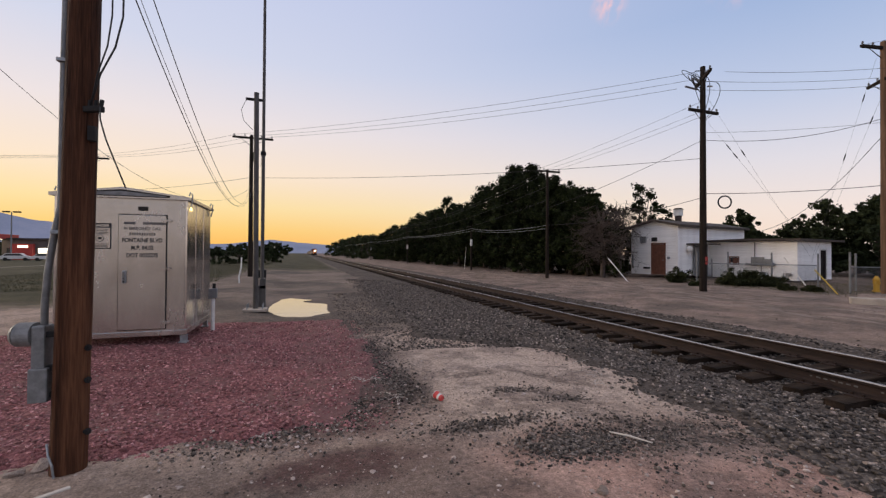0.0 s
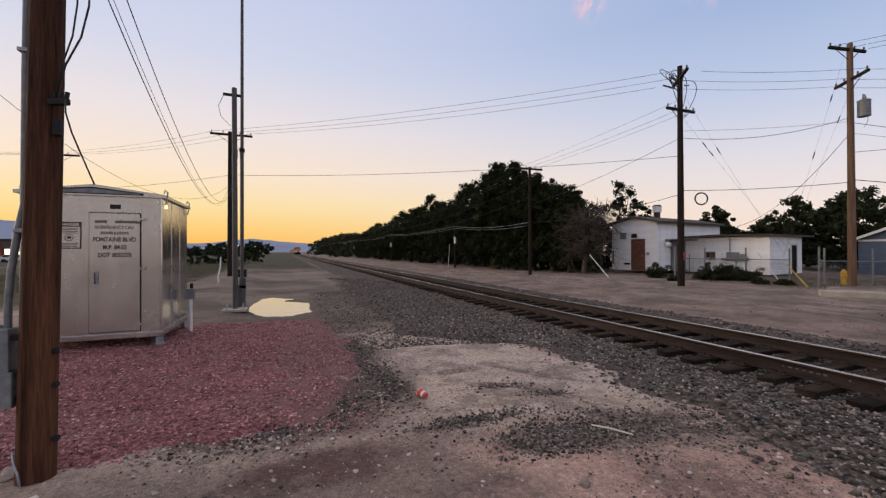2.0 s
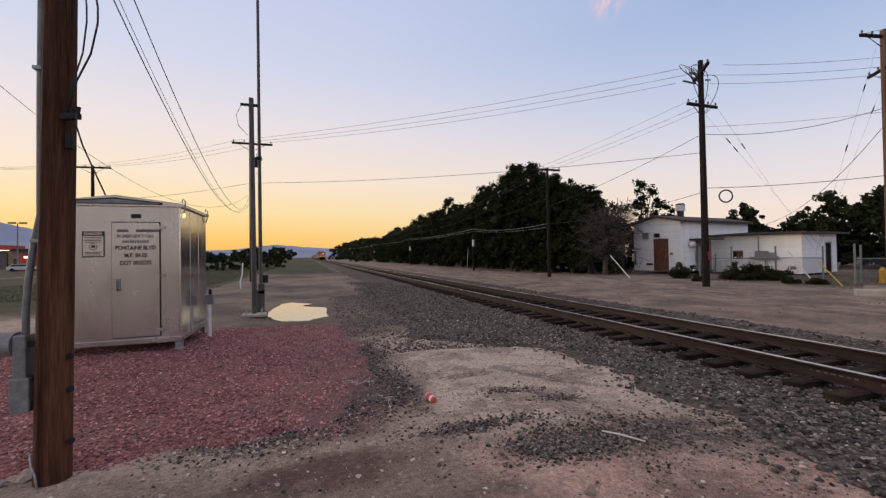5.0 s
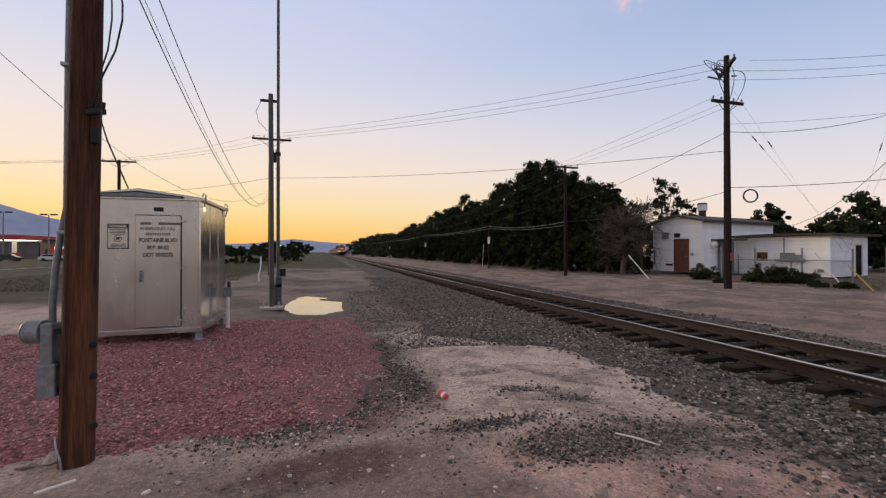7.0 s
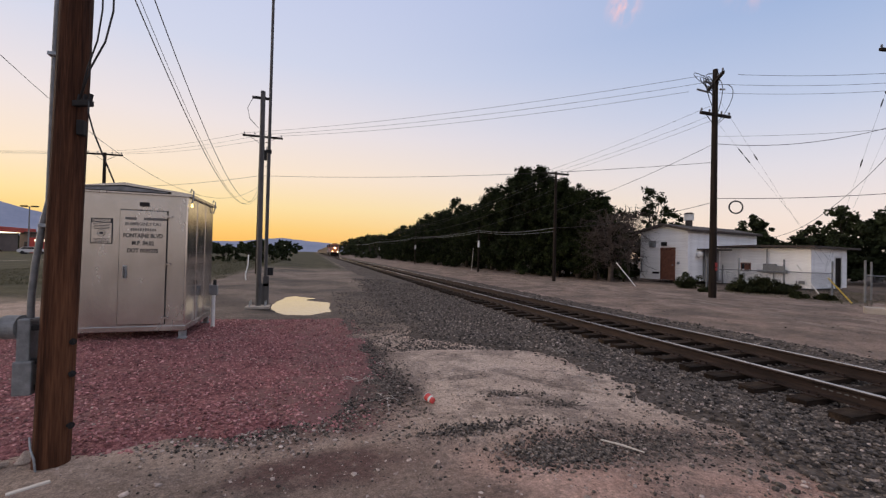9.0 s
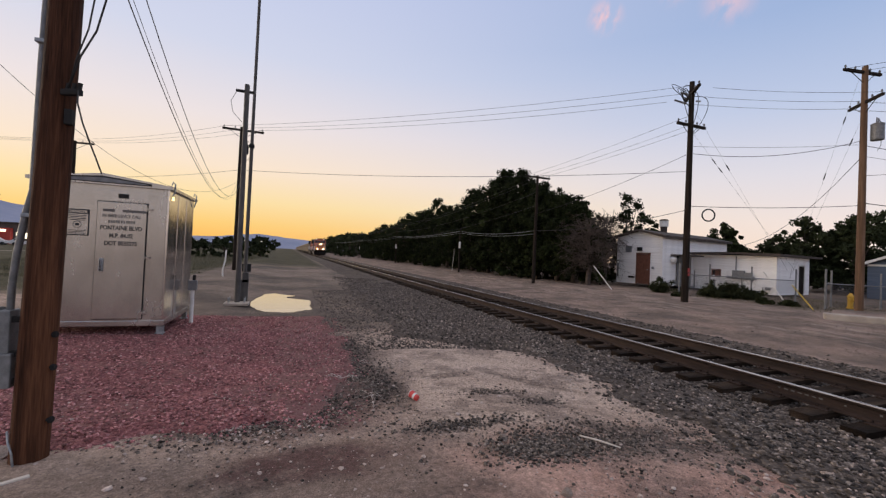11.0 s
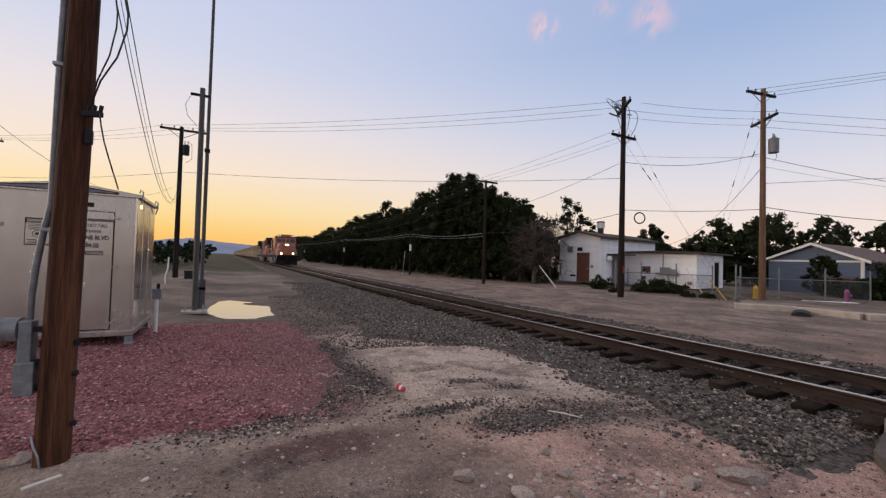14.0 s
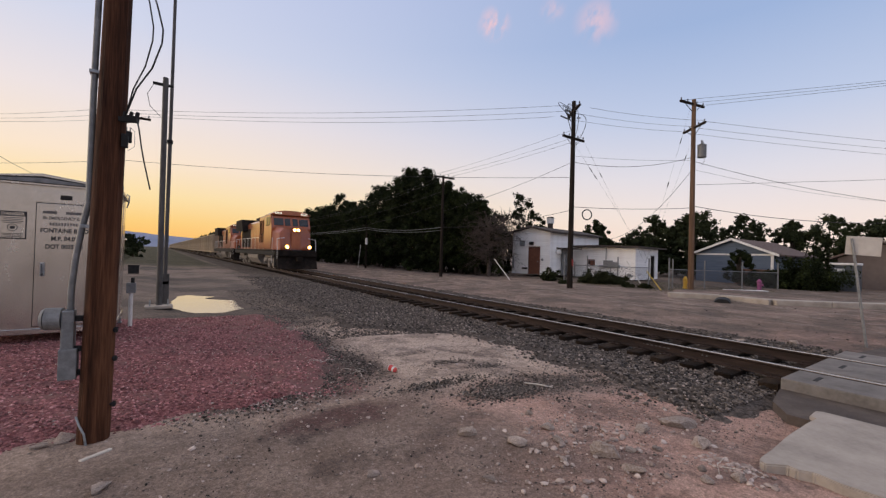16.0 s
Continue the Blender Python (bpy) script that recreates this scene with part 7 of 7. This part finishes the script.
def build_sign():
    s = thing("road_sign", Matrix.Translation((11.6, 1.42, gz(11.6, 1.42))), "back of a blank metal road sign on a steel post", "road sign")
    bm = B()
    prism(bm, [(-0.03, -0.02), (0.03, -0.02), (0.03, 0.02), (-0.03, 0.02)], "z", -0.1, 2.42)
    part("post", bm, M_PIPE, s).matrix_basis = pose(0, 0, 0, -6.0, 0, 0)
    bm = B()
    box(bm, 0, 0, 2.22, 0.60, 0.006, 0.42, 0.002)
    part("plate", bm, M_SIGNBACK, s, "bare aluminium back of the plate").matrix_basis = pose(0.03, 0.22, 0.02, 0, 4, -62)


build_sign()


def build_kerb():
    """The concrete edge along the street beyond: blocks of kerb, a culvert mouth, a pale slab."""
    run = [(19.0, 9.4), (20.2, 7.6), (20.0, 5.6), (21.6, 4.2), (23.6, 2.6), (26.5, 0.2)]
    for (x, y), (x2, y2) in zip(run, run[1:]):
        L = math.hypot(x2 - x, y2 - y)
        bm = B()
        box(bm, (x + x2) / 2, (y + y2) / 2, gz(x, y) + 0.06, L - 0.02, 0.5, 0.34, 0.05, Matrix.Rotation(math.atan2(y2 - y, x2 - x), 4, "Z"))
        tagged(mesh_object("kerb", bm, M_CONCRETE), "pale rough concrete kerb block", "kerb", kind="structure")
    bm = B()
    rod(bm, (18.55, 6.9, gz(18.5, 7) + 0.05), (19.9, 7.4, gz(18.5, 7) + 0.05), 0.30, seg=18)
    for v in bm.verts:
        v.co.z = -0.16 + (v.co.z - gz(18.5, 7) - 0.05) * 0.6
    ob = mesh_object("culvert", bm, M_BLACK)
    tagged(ob, "dark culvert mouth in the concrete edge", "culvert")
    bm = B()
    prism(bm, [(19.3, 9.3), (20.4, 7.6), (20.2, 5.7), (21.8, 4.3), (23.6, 2.8), (29, 4.0), (26, 9.4), (22, 10.6)], "z", -0.3, gz(22, 6) + 0.16)
    tagged(mesh_object("street_apron", bm, M_GROUND), "sandy raised apron beside the street", "pavement", kind="structure")
    bm = B()
    box(bm, 27.0, 8.95, gz(27, 9) + 0.2, 2.3, 0.5, 0.08, 0.01, Matrix.Rotation(radians(-35), 4, "Z"))
    tagged(mesh_object("pale_plank", bm, M_WHITE), "long pale plank lying by the street", "plank")


build_kerb()


def build_house():
    x, y, z0, zw = 45.0, 12.9, -0.45, 2.45
    house = thing("blue_house", Matrix.Identity(4), "single-storey blue-grey house with white trim and brown roof", "house", "houses across the street")
    W = 6.6
    bm = B()
    box(bm, x + 5.5, y + W / 2, (z0 + zw) / 2, 11, W, zw - z0)
    prism(bm, [(y, zw), (y + W, zw), (y + W / 2, zw + 1.35)], "x", x, x + 11)
    part("wall_shell", bm, M_BLUE_SIDING, house)
    for sgn in (-1, 1):
        bm = B()
        y0, y1 = (y + W / 2, y - 0.5) if sgn < 0 else (y + W / 2, y + W + 0.5)
        zt, zl = zw + 1.40, zw + 1.40 - 1.35 * abs(y1 - y0) / (W / 2)
        prism(bm, [(y0, zt), (y1, zl), (y1, zl + 0.14), (y0, zt + 0.14)], "x", x - 0.4, x + 11.4)
        part("roof", bm, M_BROWN_ROOF, house, "brown shingle roof slope")
        bm = B()
        prism(bm, [(y0, zt - 0.06), (y1, zl - 0.06), (y1, zl + 0.16), (y0, zt + 0.16)], "x", x - 0.46, x - 0.4)
        part("bargeboard", bm, M_WHITE, house, "white bargeboard")
    bm = B()
    box(bm, x - 0.04, y + W / 2, zw - 0.05, 0.06, W, 0.16)
    part("trim_band", bm, M_WHITE, house)
    bm = B()
    box(bm, x - 0.04, y + 0.1, (z0 + zw) / 2, 0.08, 0.22, zw - z0)
    part("corner_board", bm, M_WHITE, house)
    for hx, hy, s in ((56, 7.0, 1.0), (66, 3.0, 0.9)):
        h2 = thing("far_house", Matrix.Identity(4), "low house with a brown shingle roof farther along", "house", "houses across the street")
        bm = B()
        box(bm, hx, hy, 0.9, 8, 6, 2.9)
        prism(bm, [(hy - 3, 2.35), (hy + 3, 2.35), (hy, 3.6)], "x", hx - 4, hx + 4)
        part("wall_shell", bm, M_DARKTOWN, h2)
        bm = B()
        prism(bm, [(hy - 3.5, 2.2), (hy, 3.75), (hy + 3.5, 2.2), (hy + 3.5, 2.35), (hy, 3.9), (hy - 3.5, 2.35)], "x", hx - 4.4, hx + 4.4)
        part("roof", bm, M_BROWN_ROOF, h2)
    fence = thing("board_fence", Matrix.Identity(4), "weathered brown board fence by the house", "fence")
    bm = B()
    box(bm, 0, 0, 0.75, 0.14, 0.02, 1.5)
    me = bpy.data.meshes.new("board")
    bm.to_mesh(me); bm.free()
    me.materials.append(M_FENCE_WOOD)
    for k in range(40):
        ob = new("board", me)
        ob.parent = fence
        yy = 9.2 + 0.15 * k
        ob.matrix_basis = pose(42.6, yy, gz(42.6, yy) - 0.02, 0, 0, 90)
    potty = thing("portable_toilet", Matrix.Translation((44.5, 8.0, gz(44.5, 8.0))), "dark grey portable toilet with a white roof", "toilet cabin")
    bm = B()
    box(bm, 0, 0, 1.05, 1.5, 1.6, 2.1, 0.06)
    part("cabin", bm, M_POTTY, potty)
    bm = B()
    box(bm, 0, 0, 2.2, 1.6, 1.7, 0.18, 0.06)
    part("roof", bm, M_WHITE, potty, "white domed roof")
    bm = B()
    box(bm, -0.76, 0.25, 1.72, 0.02, 0.6, 0.22)
    part("sticker", bm, M_WHITE, potty, "white sticker")
    tree(39.4, 13.6, 2.9, 1.0, 480, 0.08, 120, 60, 0.1, M_LEAF, "small dark conifer before the blue house", "trees behind the houses")


build_house()


# ---- the town edge to the left, and the hills ----
def build_town():
    bm = B()
    prism(bm, [(-140, -40), (-21, -40), (-21.4, 42), (-27, 60), (-40, 100), (-60, 118), (-140, 130)], "z", -0.6, -0.25)
    tagged(mesh_object("far_road", bm, M_ROAD), "grey asphalt road beyond the field", "road", kind="structure")
    for x in (-23.5, -33.0):
        bm = B()
        box(bm, x, 20, -0.245, 0.35, 110, 0.02)
        tagged(mesh_object("road_line", bm, M_CONCRETE), "pale painted line along the road", "road marking", kind="structure")
    st = thing("filling_station", Matrix.Translation((-76, 118, gz(-76, 118))), "filling station with a red canopy and lit forecourt", "filling station")
    bm = B()
    box(bm, 0, 0, 5.2, 24, 12, 1.1, 0.1)
    part("canopy", bm, M_RED, st, "red canopy fascia")
    bm = B()
    box(bm, 0, 0, 4.62, 23, 11, 0.06)
    part("canopy_lights", bm, M_TOWN, st, "lit canopy soffit")
    for x in (-9, 0, 9):
        bm = B()
        box(bm, x, -3, 2.3, 0.6, 0.6, 4.6)
        part("column", bm, M_WHITE, st)
        bm = B()
        box(bm, x, -3, 0.9, 1.4, 1.0, 1.8, 0.1)
        part("pump", bm, M_RED if x else M_WHITE, st)
    for x, y, w, d, h, lab in ((-48, 126, 34, 12, 4.6, "long low dusky shop building"), (-100, 140, 40, 14, 5, "long low dusky shop building")):
        s = thing("shop_building", Matrix.Translation((x, y, gz(x, y))), lab, "building", "shops beyond the road")
        bm = B()
        box(bm, 0, 0, h / 2, w, d, h)
        part("wall_shell", bm, M_DARKTOWN, s)
        bm = B()
        box(bm, 0, 0, h + 0.15, w + 1, d + 1, 0.4)
        part("roof", bm, M_ROOF, s)
        for k in range(6):
            bm = B()
            box(bm, -w / 2 + w * (k + 0.5) / 6, -d / 2 - 0.05, 1.7, w / 9, 0.1, 1.9)
            part("shop_window", bm, M_TOWN if k in (1, 4) else M_GLASS_DARK, s)
    s = thing("red_tower_building", Matrix.Translation((-61, 122, gz(-61, 122))), "red-fronted shop with a lit sign", "building", "shops beyond the road")
    bm = B()
    box(bm, 0, 0, 1.8, 4, 6, 3.6)
    part("wall_shell", bm, M_RED, s)
    bm = B()
    box(bm, 0.3, -3.1, 3.0, 1.8, 0.2, 0.5)
    part("sign", bm, M_TOWN, s, "lit plain sign")
    for x, y, h in ((-66, 110, 10.5), (-57, 108, 10.0), (-90, 105, 11)):
        p = thing("lot_lamp", Matrix.Translation((x, y, gz(x, y))), "tall thin car-park lamp with a twin head", "street lamp", "car-park lamps")
        bm = B()
        rod(bm, (0, 0, 0), (0, 0, h), 0.16, 0.1, 8)
        part("pole", bm, M_PIPE, p)
        bm = B()
        box(bm, 0.9, 0, h, 1.2, 0.4, 0.3, 0.05)
        box(bm, -0.9, 0, h, 1.2, 0.4, 0.3, 0.05)
        part("head", bm, M_BLACK, p)
    for k, (x, y, mat, lab) in enumerate([(-55, 106, M_CAR_WHITE, "white car parked by the shops"), (-49, 104, M_CAR_WHITE, "white pickup parked by the road"), (-64, 108, M_CAR_DARK, "dark car parked by the shops"), (-72, 111, M_CAR_WHITE, "white car parked by the shops"), (-44, 103, M_CAR_WHITE, "silver car parked by the road"), (-80, 112, M_CAR_DARK, "dark car parked by the shops")]):
        car = thing("parked_car", Matrix.Translation((x, y, gz(x, y))) @ pose(0, 0, 0, 0, 0, 12), lab, "car", "parked cars")
        bm = B()
        prism(bm, [(-2.3, 0.35), (2.3, 0.35), (2.35, 0.8), (1.3, 1.0), (0.7, 1.5), (-1.4, 1.5), (-2.0, 1.0), (-2.35, 0.9)], "y", -0.9, 0.9)
        bmesh.ops.bevel(bm, geom=bm.edges[:], offset=0.06, segments=2, affect="EDGES")
        part("body", bm, mat, car)
        bm = B()
        prism(bm, [(-1.75, 1.02), (1.15, 1.02), (0.66, 1.42), (-1.35, 1.42)], "y", -0.92, 0.92)
        part("glazing", bm, M_GLASS_DARK, car)
        for sx in (-1.45, 1.45):
            for sy in (-0.85, 0.85):
                bm = B()
                rod(bm, (sx, sy - 0.1, 0.33), (sx, sy + 0.1, 0.33), 0.33, seg=16)
                part("wheel", bm, M_BLACK, car)
    # town lights low in the trees, under the hills
    q = random.Random(9)
    for k in range(16):
        az = radians(q.uniform(-14, -2))
        dist = q.uniform(240, 330)
        x, y = dist * math.sin(az), dist * math.cos(az)
        p = thing("street_lamp", Matrix.Translation((x, y, gz(x, y))), "far street lamp, lit", "street lamp", "far street lamps")
        h = q.uniform(2.5, 7)
        bm = B()
        rod(bm, (0, 0, 0), (0, 0, h), 0.12, seg=6)
        part("pole", bm, M_PIPE, p)
        bm = B()
        box(bm, 0, -0.2, h, 0.7, 0.5, 0.5, 0.05)
        part("lamp", bm, M_TOWN, p)
    for k in range(30):
        az = -34 + 32 * (k + 0.3 * math.sin(k * 5)) / 30
        dist = 190 + 120 * ((k * 53) % 17) / 17
        x, y = dist * math.sin(radians(az)), dist * math.cos(radians(az))
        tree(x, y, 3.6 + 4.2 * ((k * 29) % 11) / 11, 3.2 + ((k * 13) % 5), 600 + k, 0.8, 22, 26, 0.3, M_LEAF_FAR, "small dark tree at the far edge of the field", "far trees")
    for k, (x, y, top, r) in enumerate([(-6.5, 60, 2.3, 1.6), (-9, 66, 2.6, 1.8), (-12, 64, 2.2, 1.5), (-4.6, 72, 2.0, 1.2)]):
        tree(x, y, top, r, 680 + k, 0.2, 26, 40, 0.1, M_LEAF_FAR, "rounded dark bush in the field", "field bushes")
    bm = B()
    tube(bm, [(-3.2, 23.7, gz(-3, 23.7) - 0.05), (-3.22, 23.7, 0.35), (-3.12, 23.7, 0.8), (-3.1, 23.7, 1.35)], 0.035, 8)
    tagged(mesh_object("marker_stake", bm, M_WHITE), "bent white plastic marker stake", "stake")
    bm = B()
    box(bm, -2.55, 28.6, gz(-2.5, 28.6) + 0.2, 0.5, 0.4, 0.42, 0.03)
    box(bm, -2.55, 28.6, gz(-2.5, 28.6) + 0.45, 0.54, 0.44, 0.08, 0.02)
    tagged(mesh_object("junction_box", bm, M_BLACK), "small dark junction box on the ground", "box")


build_town()


def hills():
    """A long blue range: high on the left, low behind the track."""
    verts, faces = [], []
    n = 240
    for k in range(n + 1):
        az = -75 + 110 * k / n
        el = 1.05
        el += 2.2 * smooth01(-az, 13, 28) + 1.9 * smooth01(-az, 26, 34) + 0.62 * math.exp(-((az + 3.6) / 4.0) ** 2) - 1.0 * smooth01(az, 2, 14)
        el += 0.12 * noise.noise((az * 0.25, 0, 0)) + 0.07 * noise.noise((az * 0.9, 3, 0)) + 0.04 * noise.noise((az * 3.1, 5, 0))
        for j, (r, e) in enumerate(((3300, -0.3), (3650, el * 0.55), (4000, el))):
            a = radians(az)
            verts.append((r * math.sin(a), r * math.cos(a), 1.6 + r * math.tan(radians(e)) + (12 * noise.noise((az * 1.3, j * 3, 1)) if j == 1 else 0)))
    for k in range(n):
        for j in range(2):
            b = k * 3 + j
            faces.append((b, b + 3, b + 4, b + 1))
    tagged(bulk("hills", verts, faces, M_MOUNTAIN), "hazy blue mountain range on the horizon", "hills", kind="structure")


hills()


# ---- motion ----
def train_y(t):
    """Where the leading lamp stands along the track."""
    s = 16.0 - t
    return 32.0 + 16.6 * s + 0.06 * s * s


def motions():
    times = [0.5 * k for k in range(33)]
    for ob, off in [(LOCO_A, -0.9), (LOCO_B, 22.2)] + [(c, 45.4 + 16.7 * k) for k, c in enumerate(CARS)]:
        walk(ob, [(t, pose(TRACK_X, train_y(t) + off, RAIL_Z)) for t in times])


motions()
